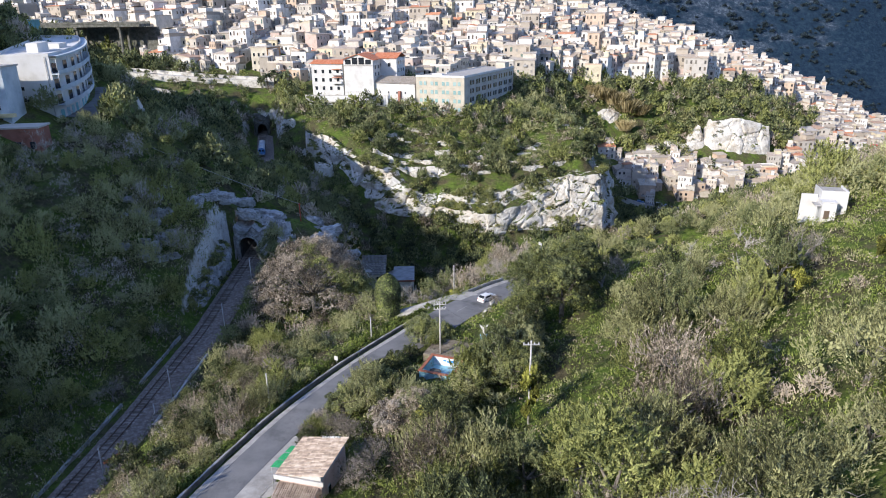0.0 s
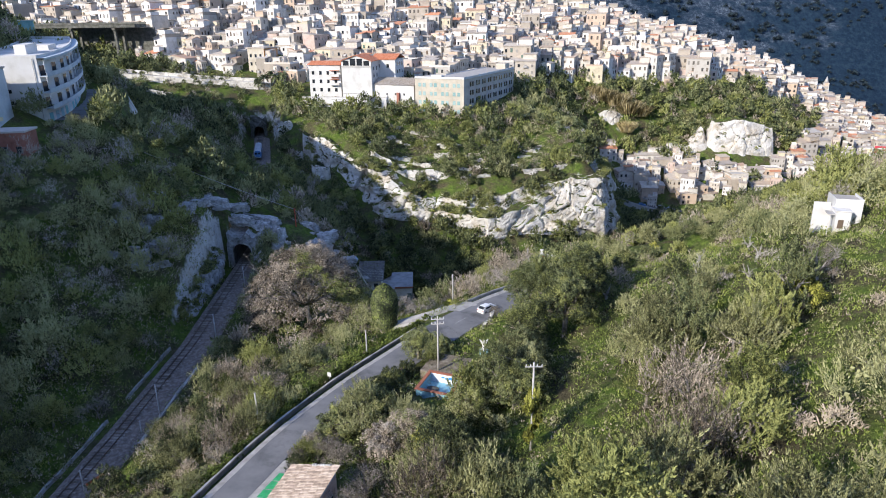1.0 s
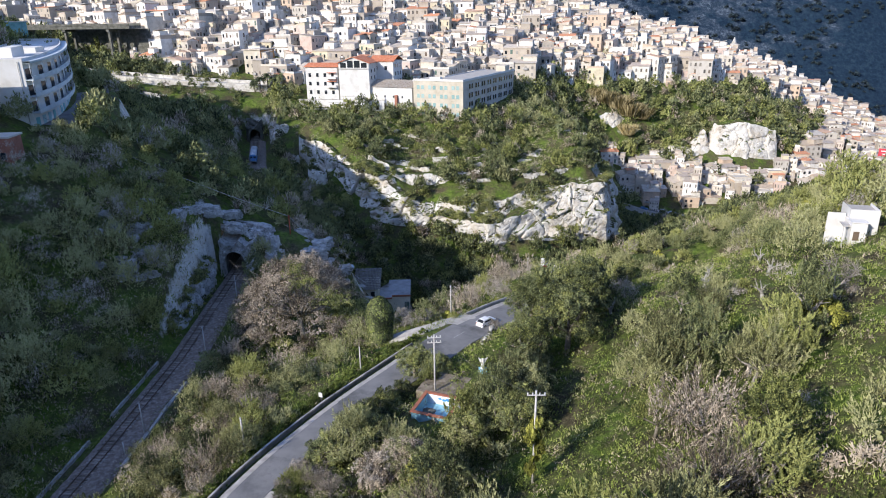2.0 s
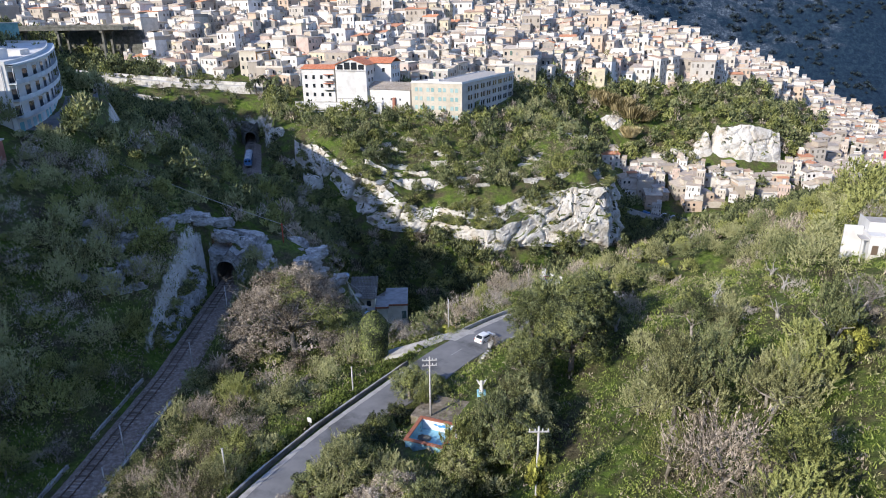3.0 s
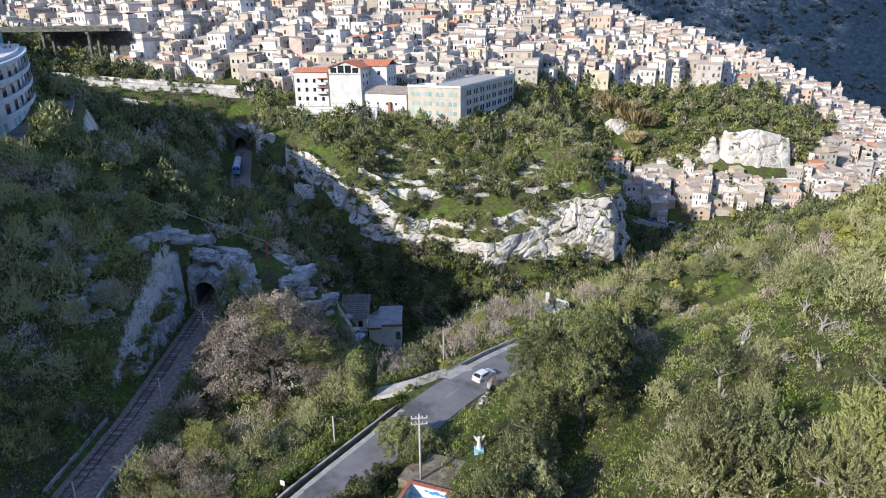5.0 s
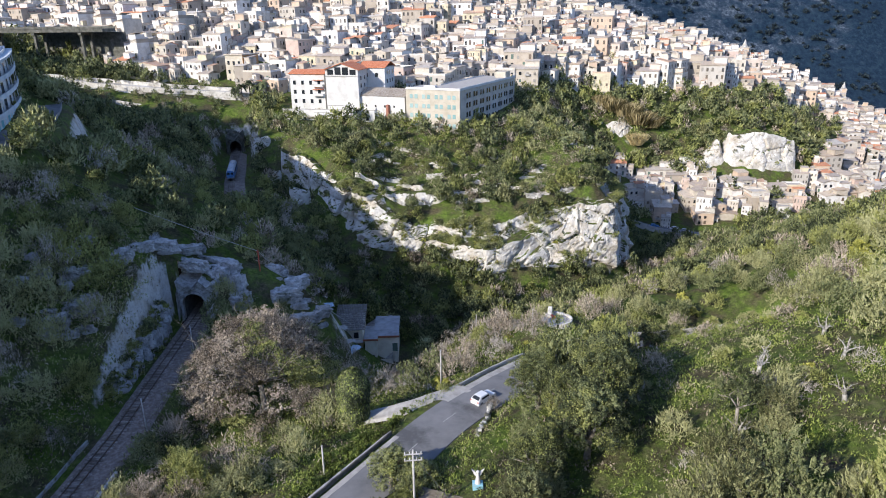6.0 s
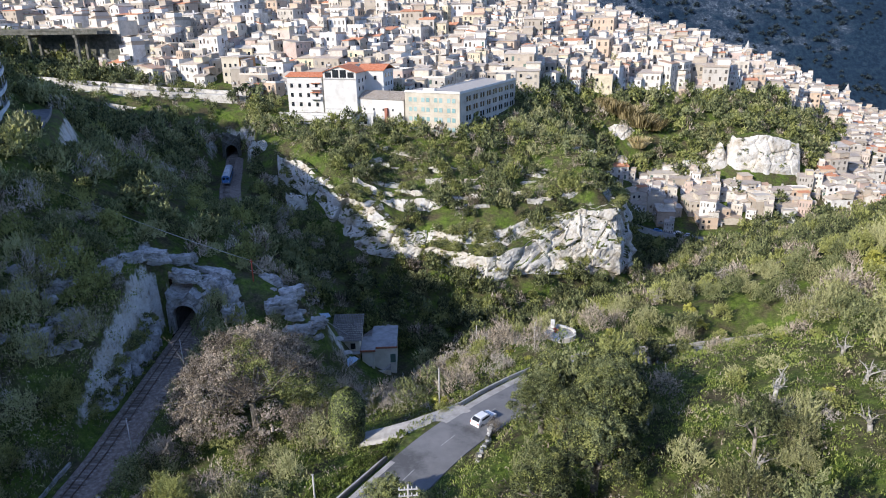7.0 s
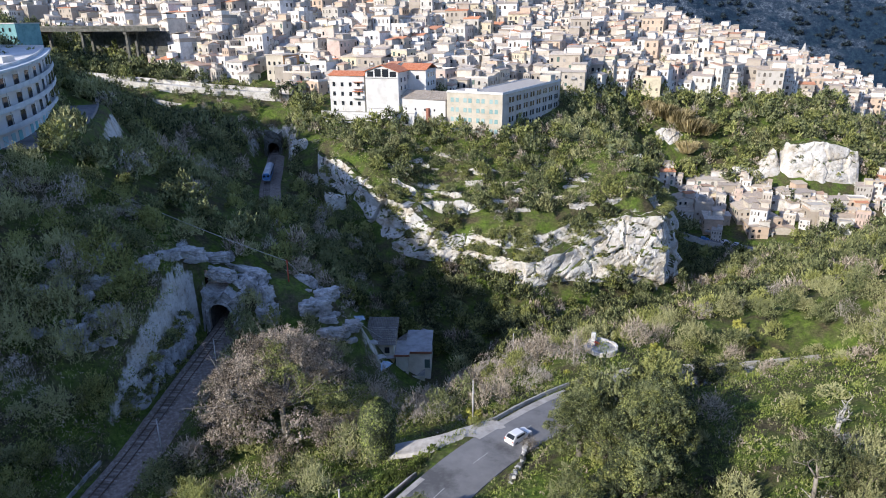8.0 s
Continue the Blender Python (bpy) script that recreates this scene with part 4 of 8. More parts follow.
def arch_points(w, spring, k=14):
    return [(-w, 0.0)] + [(-w * math.cos(math.pi * i / k), spring + w * math.sin(math.pi * i / k)) for i in range(k + 1)] + [(w, 0.0)]


def portal(m, label, w, spring, left, right, top, depth, mat):
    """A tunnel mouth: rough masonry with an arch through it, a ring of arch stones and the dark bore behind."""
    root = thing("tunnel_portal", m, label, "tunnel", kind="structure")
    inner = arch_points(w, spring)
    n = len(inner)
    outer = []
    for x, z in inner:
        a = math.atan2(z - spring * 0.6, x)
        outer.append((max(-left, min(right, x + 5 * math.cos(a) * 1.6)), top + 0.9 * math.sin(2.3 * len(outer)) if z > spring + 0.3 else max(0, z * 1.8)))
    outer[0], outer[-1] = (-left, -1.0), (right, -1.0)
    rng = random.Random(8)
    bm = bmesh.new()
    cols = 5
    grid = []
    for k in range(n):
        row = []
        for c in range(cols + 1):
            q = c / cols
            x = inner[k][0] + (outer[k][0] - inner[k][0]) * q
            z = inner[k][1] + (outer[k][1] - inner[k][1]) * q
            row.append(bm.verts.new((x + rng.uniform(-.12, .12) * (0 < c), rng.uniform(-.75, .35) * (0 < c), z + rng.uniform(-.3, .3) * (0 < c))))
        grid.append(row)
    back = [[bm.verts.new((v.co.x * 1.0, depth, v.co.z + (0.8 if c == cols and v.co.z > 2 else 0))) for c, v in enumerate(row)] for row in grid]
    for k in range(n - 1):
        for c in range(cols):
            bm.faces.new((grid[k][c], grid[k + 1][c], grid[k + 1][c + 1], grid[k][c + 1]))
        bm.faces.new((grid[k][cols], grid[k + 1][cols], back[k + 1][cols], back[k][cols]))
        bm.faces.new((grid[k + 1][0], grid[k][0], back[k][0], back[k + 1][0]))
    bmesh.ops.recalc_face_normals(bm, faces=bm.faces[:])
    part("masonry", bm, mat, root)
    # lining in a dark colour for the shade, starting just inside the mouth
    bm = bmesh.new()
    far = 30.0
    ring0 = [bm.verts.new((x * 0.975, 0.7, z * 0.985)) for x, z in inner]
    ring1 = [bm.verts.new((x * 0.975, far, z * 0.985)) for x, z in inner]
    for k in range(n - 1):
        bm.faces.new((ring0[k], ring0[k + 1], ring1[k + 1], ring1[k]))
    bm.faces.new(ring1)
    part("bore", bm, M_DARKWALL, root, "tunnel lining coloured dark for the shade inside")
    for k in range(1, n - 2):
        (x0, z0), (x1, z1) = inner[k], inner[k + 1]
        c = Vector((0, 0, spring))
        bm = bmesh.new()
        a, b = Vector((x0, 0, z0)), Vector((x1, 0, z1))
        oa, ob_ = a + (a - c).normalized() * 0.55, b + (b - c).normalized() * 0.55
        g = 0.03
        f0 = [a.lerp(b, g), b.lerp(a, g), ob_.lerp(oa, g), oa.lerp(ob_, g)]
        v0 = [bm.verts.new(p + Vector((0, -0.34, 0))) for p in f0]
        v1 = [bm.verts.new(p + Vector((0, 0.3, 0))) for p in f0]
        bm.faces.new(v0)
        for q in range(4):
            bm.faces.new((v0[q], v1[q], v1[(q + 1) % 4], v0[(q + 1) % 4]))
        bmesh.ops.recalc_face_normals(bm, faces=bm.faces[:])
        part("arch_stone", bm, M_STONE if left > 4 else mat, root)
    return root


portal(pose(-51.6, 163.0, 40.0, 0, 0, -2), "rough pale stone railway tunnel mouth", 2.5, 3.6, 3.6, 5.6, 8.2, 6.5, M_GREYROCK)
portal(pose(-83.2, 303.6, 49.4, 0, 0, 13), "small dark railway tunnel mouth under scrub", 2.2, 3.0, 3.6, 3.6, 6.4, 8.0, M_DARKROCK)

# ---- buildings that stand out ----
def window_mesh(name, w, h, frame_mat, shutter=0.0, depth=0.1, bars=True):
    """A framed window in the plane y = 0, facing -y: panes pressed back into one frame; shutter: whether it is closed."""
    bm = bmesh.new()
    xs = (-w / 2, 0, w / 2) if bars else (-w / 2, w / 2)
    n = len(xs)
    front = [[bm.verts.new((x, -0.09, z)) for x in xs] for z in (0, h)]
    back = [[bm.verts.new((x, 0.05, z)) for x in xs] for z in (0, h)]
    panes = []
    for k in range(n - 1):
        panes.append(bm.faces.new((front[0][k], front[0][k + 1], front[1][k + 1], front[1][k])))
        bm.faces.new((front[1][k], front[1][k + 1], back[1][k + 1], back[1][k]))
        bm.faces.new((back[0][k], back[0][k + 1], front[0][k + 1], front[0][k]))
    bm.faces.new((back[0][0], front[0][0], front[1][0], back[1][0]))
    bm.faces.new((front[0][-1], back[0][-1], back[1][-1], front[1][-1]))
    bmesh.ops.inset_individual(bm, faces=panes, thickness=0.085, depth=-0.06)
    for f in panes:
        f.material_index = 2 if shutter else 1
    me = bpy.data.meshes.new(name)
    bm.to_mesh(me)
    bm.free()
    for k in (frame_mat, M_GLASS, frame_mat if frame_mat in (M_TEAL, M_PALEBLIND) else M_SHUTTER):
        me.materials.append(k)
    return me


def prism(bm, outline, z0, z1, mi=0):
    lo = [bm.verts.new((x, y, z0)) for x, y in outline]
    hi = [bm.verts.new((x, y, z1)) for x, y in outline]
    n = len(outline)
    for k in range(n):
        bm.faces.new((lo[k], lo[(k + 1) % n], hi[(k + 1) % n], hi[k])).material_index = mi
    bm.faces.new(hi).material_index = mi
    bm.faces.new(lo[::-1]).material_index = mi


def gable(bm, x0, x1, y0, y1, z, rise, over=0.4, thick=0.22, axis="x", mi=0):
    """A pitched roof of two slabs with eaves; the ridge runs along axis."""
    if axis == "x":
        ym = (y0 + y1) / 2
        for ya in (y0 - over, y1 + over):
            drop = rise * over / ((y1 - y0) / 2)
            a = [(x0 - over, ya, z - drop), (x1 + over, ya, z - drop), (x1 + over, ym, z + rise), (x0 - over, ym, z + rise)]
            lo = [bm.verts.new(p) for p in a]
            hi = [bm.verts.new((p[0], p[1], p[2] + thick)) for p in a]
            slab(bm, lo, hi, mi)
    else:
        xm = (x0 + x1) / 2
        for xa in (x0 - over, x1 + over):
            drop = rise * over / ((x1 - x0) / 2)
            a = [(xa, y0 - over, z - drop), (xa, y1 + over, z - drop), (xm, y1 + over, z + rise), (xm, y0 - over, z + rise)]
            lo = [bm.verts.new(p) for p in a]
            hi = [bm.verts.new((p[0], p[1], p[2] + thick)) for p in a]
            slab(bm, lo, hi, mi)


def slab(bm, lo, hi, mi=0):
    faces = [bm.faces.new(hi), bm.faces.new(lo[::-1])]
    n = len(lo)
    faces += [bm.faces.new((lo[k], lo[(k + 1) % n], hi[(k + 1) % n], hi[k])) for k in range(n)]
    for f in faces:
        f.material_index = mi
    bmesh.ops.recalc_face_normals(bm, faces=faces)


def tiled_roof(root, x0, x1, y0, y1, z0, z1, mat, name="roof", row=0.42):
    """A sloping roof from the eave (y0, z0) to the ridge (y1, z1), laid in ribbed rows of clay tiles."""
    n = max(2, int((x1 - x0) / row))
    v, q = [], []
    steps = max(2, int(math.hypot(y1 - y0, z1 - z0) / 0.8))
    rng = random.Random(3)
    for i in range(n):
        xa, w = x0 + (x1 - x0) * i / n, (x1 - x0) / n
        for s in range(steps):
            a, b = s / steps, (s + 1) / steps
            base = len(v)
            lift = rng.uniform(0, 0.03)
            for t, dz in ((a, 0.05), (b, 0.0)):
                y, z = y0 + (y1 - y0) * t, z0 + (z1 - z0) * t
                for u, h in ((0.02, 0.02), (0.3, 0.12), (0.62, 0.12), (0.9, 0.02), (1.0, 0.0)):
                    v.append((xa + u * w, y, z + h + dz + lift))
            for k in range(4):
                q.append((base + k, base + k + 1, base + 6 + k, base + 5 + k))
    ob = new(name, mesh_np(name, np.array(v), np.array(q), None, [mat]))
    ob.parent = root
    return ob


WIN = window_mesh("window", 1.2, 1.6, M_WHITE, 0.0)
WIN_TEAL = window_mesh("window", 1.35, 1.6, M_WHITE, 0.0)
WIN_TEAL.materials[1] = M_TEALGLASS
WIN_PAIR = window_mesh("window", 1.7, 2.0, M_PALEBLIND, 0.0)
WIN_SMALL = window_mesh("window", 0.7, 0.9, M_GREYFACE, 0.0, bars=False)
LOGGIA = window_mesh("loggia_window", 2.6, 2.4, M_BLUEWHITE, 0.0)
DOOR = window_mesh("door", 1.3, 2.3, M_SHUTTER, 1.0)


def face(x, y, z, yaw):
    return pose(x, y, z, 0, 0, yaw)


def school():
    c = Vector((10.0, 283.0, 60.6))
    yaw = math.degrees(math.atan2(-0.43, 0.9))
    root = thing("school_building", pose(*c, 0, 0, yaw), "large beige three-storey school with turquoise windows", "school")
    # local x runs along the lit front towards the corner at 0, y into the hill
    L, D, W, h = 23.0, 62.0, 15.0, 15.2
    bm = bmesh.new()
    prism(bm, [(-L, 0), (0, 0), (0, D), (-W, D), (-W, 14), (-L, 14)], -3, h)
    walls = part("wall", bm, M_CREAM, root)
    # thin skin on the side away from the sun, greyed for its shade
    bm = bmesh.new()
    box(bm, 0.0, 0.06, 0.05, D - 0.05, -3, h - 0.9)
    part("side_wall", bm, M_GREYFACE, root, "side wall coloured grey for the shade on it")
    bm = bmesh.new()
    prism(bm, [(-L - .25, -.25), (.3, -.25), (.3, D + .25), (-W - .25, D + .25), (-W - .25, 14.2), (-L - .25, 14.2)], h, h + 0.3)
    part("cornice", bm, M_WHITE, root)
    bm = bmesh.new()
    prism(bm, [(-L + .5, .5), (-.5, .5), (-.5, D - .5), (-W + .5, D - .5), (-W + .5, 13.4), (-L + .5, 13.4)], h + 0.3, h + 0.45)
    part("roof", bm, M_TERRACE, root, "grey flat roof with puddle stains")
    for x0, x1, y0, y1 in ((-L, 0.05, -.05, .22), (-.22, .05, .22, D), (-W, -W + .25, 14.2, D)):
        boxed("parapet", M_WHITE, root, x0, x1, y0, y1, h + 0.3, h + 0.85)
    boxed("stair_head", M_CREAM, root, -6, -1.2, D - 9, D - 3, h + 0.3, h + 3.0)
    boxed("skylight", M_WHITE, root, -17, -12, 3.5, 5.2, h + 0.45, h + 1.3)
    for row in range(4):
        for col in range(4):
            x = -L + 3.4 + col * 5.4
            for s in (-1.05, 1.05):
                share("window", WIN_TEAL, root, face(x + s, -0.02, 1.0 + row * 3.6, 0))
    for row in range(4):
        for col in range(8):
            y = 8 + col * 7.0
            for s in (-1.3, 1.3):
                share("window", WIN_PAIR, root, face(0.08, y + s, 1.0 + row * 3.6, 90))
    for z in (3.9, 7.5, 11.1):
        boxed("string_course", M_CREAM, root, -L, 0.0, -0.1, -0.005, z - 0.5, z - 0.32)


def long_house():
    yaw = math.degrees(math.atan2(-0.43, 0.9))
    c = Vector((-11.4, 293.3, 62))
    root = thing("long_building", pose(*c, 0, 0, yaw), "long white building with a faded clay tile roof", "building")
    boxed("wall", M_WHITE, root, -21, -0.3, 0.6, 12, -4, 10.6)
    tiled_roof(root, -21.5, -0.1, 0.1, 7.2, 10.5, 13.2, M_OLDTILE)
    r2 = tiled_roof(root, -21.5, -0.1, 14.0, 7.2, 10.0, 13.25, M_OLDTILE)
    for k in range(4):
        share("window", WIN_SMALL, root, face(-18 + k * 4.3, 0.58, 6.2, 0))
    for k in range(3):
        share("window", WIN, root, face(-16.5 + k * 4.8, 0.58, 1.8, 0))
    boxed("buttress", M_BRICK, root, -8.3, -7.2, -0.6, 0.7, -4, 7.4, label="brown brick buttress on the white wall")


def villa():
    root = thing("hillside_villa", pose(-37, 303, 67.5, 0, 0, -14), "tall white villa with an orange tile roof and gable windows", "house")
    boxed("wall", M_WHITE, root, -7, 7, 0, 12, -4, 13)
    bm = bmesh.new()
    v = [(-7, 0, 13), (7, 0, 13), (7, 0, 15.2), (0, 0, 17.6), (-7, 0, 15.2)]
    lo = [bm.verts.new(p) for p in v]
    hi = [bm.verts.new((p[0], 12, p[2])) for p in v]
    slab(bm, lo, hi)
    part("gable", bm, M_WHITE, root)
    bm = bmesh.new()
    gable(bm, -7, 7, 0, 12, 15.2, 2.4, 0.7, axis="y")
    part("roof", bm, M_REDTILE, root, "bright orange clay tile roof")
    for k in range(4):
        x = -4.8 + 3.2 * k
        bm = bmesh.new()
        top = 16.6 - abs(x) * 0.28
        box(bm, x - 1.3, x + 1.3, -0.06, 0.05, 13.2, top)
        part("window", bm, M_GLASS, root, "tall dark gable window")
    boxed("string_course", M_CONCRETE, root, -7.1, 7.1, -0.3, 0, 12.6, 12.9)
    for x in (-4, 0, 4):
        share("window", WIN, root, face(x, -0.02, -2.4, 0))
    for y in (3, 7):
        for z in (4.5, 8, 11):
            share("window", WIN, root, face(7.02, y, z, 90))
    rear = thing("red_roofed_house", pose(-25.5, 311, 69.5, 0, 0, -14), "white house with a bright orange tile roof behind the villa", "house")
    boxed("wall", M_WHITE, rear, -5.5, 5.5, 0, 13, -4, 13.4)
    bm = bmesh.new()
    gable(bm, -5.5, 5.5, 0, 13, 13.4, 1.9, 0.6, axis="x")
    part("roof", bm, M_REDTILE, rear, "bright orange clay tile roof")
    for y in (3.0, 6.5, 10.0):
        for z in (3.5, 7.0, 10.4):
            share("window", WIN, rear, face(5.52, y, z, 90))
    for x in (-2.5, 2.0):
        share("window", WIN, rear, face(x, -0.02, 9.6, 0))
    steps = thing("garden_terraces", pose(-40, 297.5, 62.4, 0, 0, -12), "white garden terraces with small walls below the villa", "wall", kind="structure")
    for x0, x1, y0, z1 in ((-20, -7, -3.0, 1.8), (-8, 2, -1.2, 4.2), (1, 9, -2.4, 3.0), (8, 17, -0.6, 5.2), (-3, 4, 1.4, 6.6)):
        boxed("terrace", M_WHITE, steps, x0, x1, y0, y0 + 0.35, -5, z1)
        boxed("coping", M_CONCRETE, steps, x0 - 0.1, x1 + 0.1, y0 - 0.08, y0 + 0.45, z1, z1 + 0.14)
    for x, z in ((-5.5, 0.4), (-1.2, 0.4), (11, 1.2), (14, 1.2), (5, -0.6)):
        share("door" if z < 0 else "window", DOOR if z < 0 else WIN, steps, face(x, -1.22 if x < 2 else -0.62 if x > 8 else -2.42, z, 0))
    wing = thing("villa_wing", pose(-51.5, 307, 68.5, 0, 0, -14), "white three-storey house wing with balconies and awnings", "house")
    boxed("wall", M_WHITE, wing, -8, 7.2, 0, 10, -4, 12.5)
    bm = bmesh.new()
    gable(bm, -8, 7.2, 0, 10, 12.5, 1.3, 0.5, axis="x")
    part("roof", bm, M_REDTILE, wing, "orange clay tile roof")
    for row in range(3):
        for col in range(4):
            share("window", WIN, wing, face(-6 + 3.6 * col, -0.02, 0.8 + row * 3.7, 0))
    for z in (4.0, 7.7):
        boxed("balcony", M_WHITE, wing, 2.2, 7.0, -1.6, -0.01, z - 0.25, z + 0.7)
        boxed("awning", M_REDTILE, wing, 2.4, 6.8, -1.3, -0.02, z + 2.3, z + 2.45)
    terrace = thing("terrace_wall", pose(-44, 298, 64, 0, 0, -12), "white garden terrace wall below the villa", "wall", kind="structure")
    boxed("wall", M_WHITE, terrace, -18, 13, 0, 0.5, -4, 3.6)
    boxed("coping", M_CONCRETE, terrace, -18.1, 13.1, -0.1, 0.6, 3.6, 3.8)


def apartments():
    """The curved white block on the slope, with long balconies."""
    root = thing("curved_apartment_block", pose(0, 0, 76.6), "white curved apartment block with long balconies on the slope", "apartment building")
    n = 16
    curve = []
    for k in range(n + 1):
        t = k / n
        curve.append((-97.2 + 0.5 * math.sin(math.pi * t) - 17.6 * t ** 1.65, 168.2 + 49 * t))
    outline = [(-110.5, 166.5)] + curve + [(-128, 219)]
    h = 15.6
    bm = bmesh.new()
    prism(bm, outline, -6, h)
    part("wall", bm, M_WHITE, root)
    bm = bmesh.new()
    prism(bm, [(-110.0, 167.3)] + [(x - 0.5, y + 0.4) for x, y in curve] + [(-127.2, 218.2)], h, h + 0.08)
    part("roof", bm, M_WHITE, root, "white flat roof")
    for a, b in zip(outline, outline[1:] + outline[:1]):
        d = Vector((b[0] - a[0], b[1] - a[1], 0))
        o = boxed("parapet", M_WHITE, root, 0, d.length, -0.02, 0.22, h, h + 0.7)
        o.matrix_basis = pose(a[0], a[1], 0, 0, 0, math.degrees(math.atan2(d.y, d.x)))
    boxed("roof_hut", M_WHITE, root, -107, -104, 176, 181, h, h + 2.4)
    boxed("roof_hut", M_WHITE, root, -112, -104, 186, 190, h, h + 1.3)
    # long balconies, floor by floor, their white paint coloured blue-grey for the shade
    for z in (3.6, 7.4, 11.2):
        bm = bmesh.new()
        rings = []
        for x0, y0 in curve:
            rings.append([bm.verts.new((x0 + dx, y0 - 0.1 * (dx > 0), z + dz)) for dx, dz in ((-.2, 0), (1.9, 0), (1.9, 1.07), (1.75, 1.07), (1.75, .22), (-.2, .22))])
        for p, q in zip(rings, rings[1:]):
            for k in range(6):
                bm.faces.new((p[k], q[k], q[(k + 1) % 6], p[(k + 1) % 6]))
        bm.faces.new(rings[0])
        bm.faces.new(rings[-1][::-1])
        bmesh.ops.recalc_face_normals(bm, faces=bm.faces[:])
        part("balcony", bm, M_BLUEWHITE, root, "long curved balcony with a solid pale parapet")
        for k in range(0, n, 2):
            (x0, y0), (x1, y1) = curve[k], curve[k + 1]
            a = math.degrees(math.atan2(y1 - y0, x1 - x0))
            share("loggia_window", LOGGIA, root, face((x0 + x1) / 2 + 0.03, (y0 + y1) / 2, z + 0.25, a))
            bm = bmesh.new()
            beam(bm, (x0 + 1.7, y0 - .2, z + 1.05), (x0 + 1.7, y0 - .2, z + 3.75), 0.09)
            part("post", bm, M_WHITE, root)
    bm = bmesh.new()
    rings = [[bm.verts.new((x0 + dx, y0 - 0.1 * (dx > 0), h + dz)) for dx, dz in ((-.2, -.45), (1.9, -.45), (1.9, .05), (-.2, .05))] for x0, y0 in curve]
    for p, q in zip(rings, rings[1:]):
        for k in range(4):
            bm.faces.new((p[k], q[k], q[(k + 1) % 4], p[(k + 1) % 4]))
    bmesh.ops.recalc_face_normals(bm, faces=bm.faces[:])
    part("canopy", bm, M_BLUEWHITE, root)
    for k in range(0, n, 1):
        (x0, y0), (x1, y1) = curve[k], curve[k + 1]
        a = math.degrees(math.atan2(y1 - y0, x1 - x0))
        ob = share("garage_door", GARAGE, root, face((x0 + x1) / 2 + 0.04, (y0 + y1) / 2, 0.2, a))
    for x, z in ((-105.5, 11.4), (-104.6, 8.6), (-106.5, 11.6), (-103.8, 5.4), (-103.2, 2.4), (-104.6, 5.8)):
        t = (x + 110.5) / 13.3
        share("window", WIN_SMALL, root, face(x, 166.5 + 1.7 * t - 0.03, z - 1, math.degrees(math.atan2(1.7, 13.3))))
    bm = bmesh.new()
    beam(bm, (-98.2, 167.85, -1), (-98.2, 167.85, h), 0.1)
    part("drainpipe", bm, M_CONCRETE, root)
    # the block steps up with the street behind it
    rise = Matrix(((1, 0, 0, 0), (0, 1, 0, 0), (0, 0.068, 1, -0.068 * 168), (0, 0, 0, 1)))
    for o in root.children:
        if o.data.users == 1:
            o.data.transform(o.matrix_basis)
            o.data.transform(rise)
            o.matrix_basis = Matrix()
        else:
            o.location.z += 0.068 * (o.location.y - 168)
    ribbon("forecourt", rounded(FORECOURT, 1.5), [(-6.0, -0.3), (-5.9, 0.0), (3.4, 0.0), (3.4, 0.5), (3.7, 0.5), (3.8, -1.0)], M_ASPHALT, "grey worn forecourt street beside the apartment block", "pavement", jitter=0.02)
    blue = thing("pale_blue_building", pose(-104, 154, 77, 0, 0, 8), "pale blue plastered house with dark windows", "house")
    boxed("wall", M_BLUEWHITE, blue, -9, 3.2, 0, 8, -8, 13.5)
    boxed("roof", M_TERRACE, blue, -9.3, 3.5, -0.3, 8.3, 13.5, 13.9)
    for z in (0.5, 4.0, 8.5):
        for x in (-6.5, -3, 0.8):
            share("window", WIN, blue, face(x, -0.02, z, 0))
    boxed("balcony", M_OCHRE, blue, 0.5, 4.5, -1.2, -0.01, 2.4, 3.2)
    brick = thing("red_brick_building", pose(-96, 147.5, 72, 0, 0, 8), "low red-brown rendered building on the slope", "building")
    boxed("wall", M_BRICK, brick, -12, 4.6, 0, 6, -8, 5.6)
    boxed("roof", M_TERRACE, brick, -12.3, 4.9, -0.3, 6.3, 5.6, 6.0)
    for x in (-8, -4, 0, 3):
        share("window", WIN, brick, face(x, -0.02, 1.0, 0))


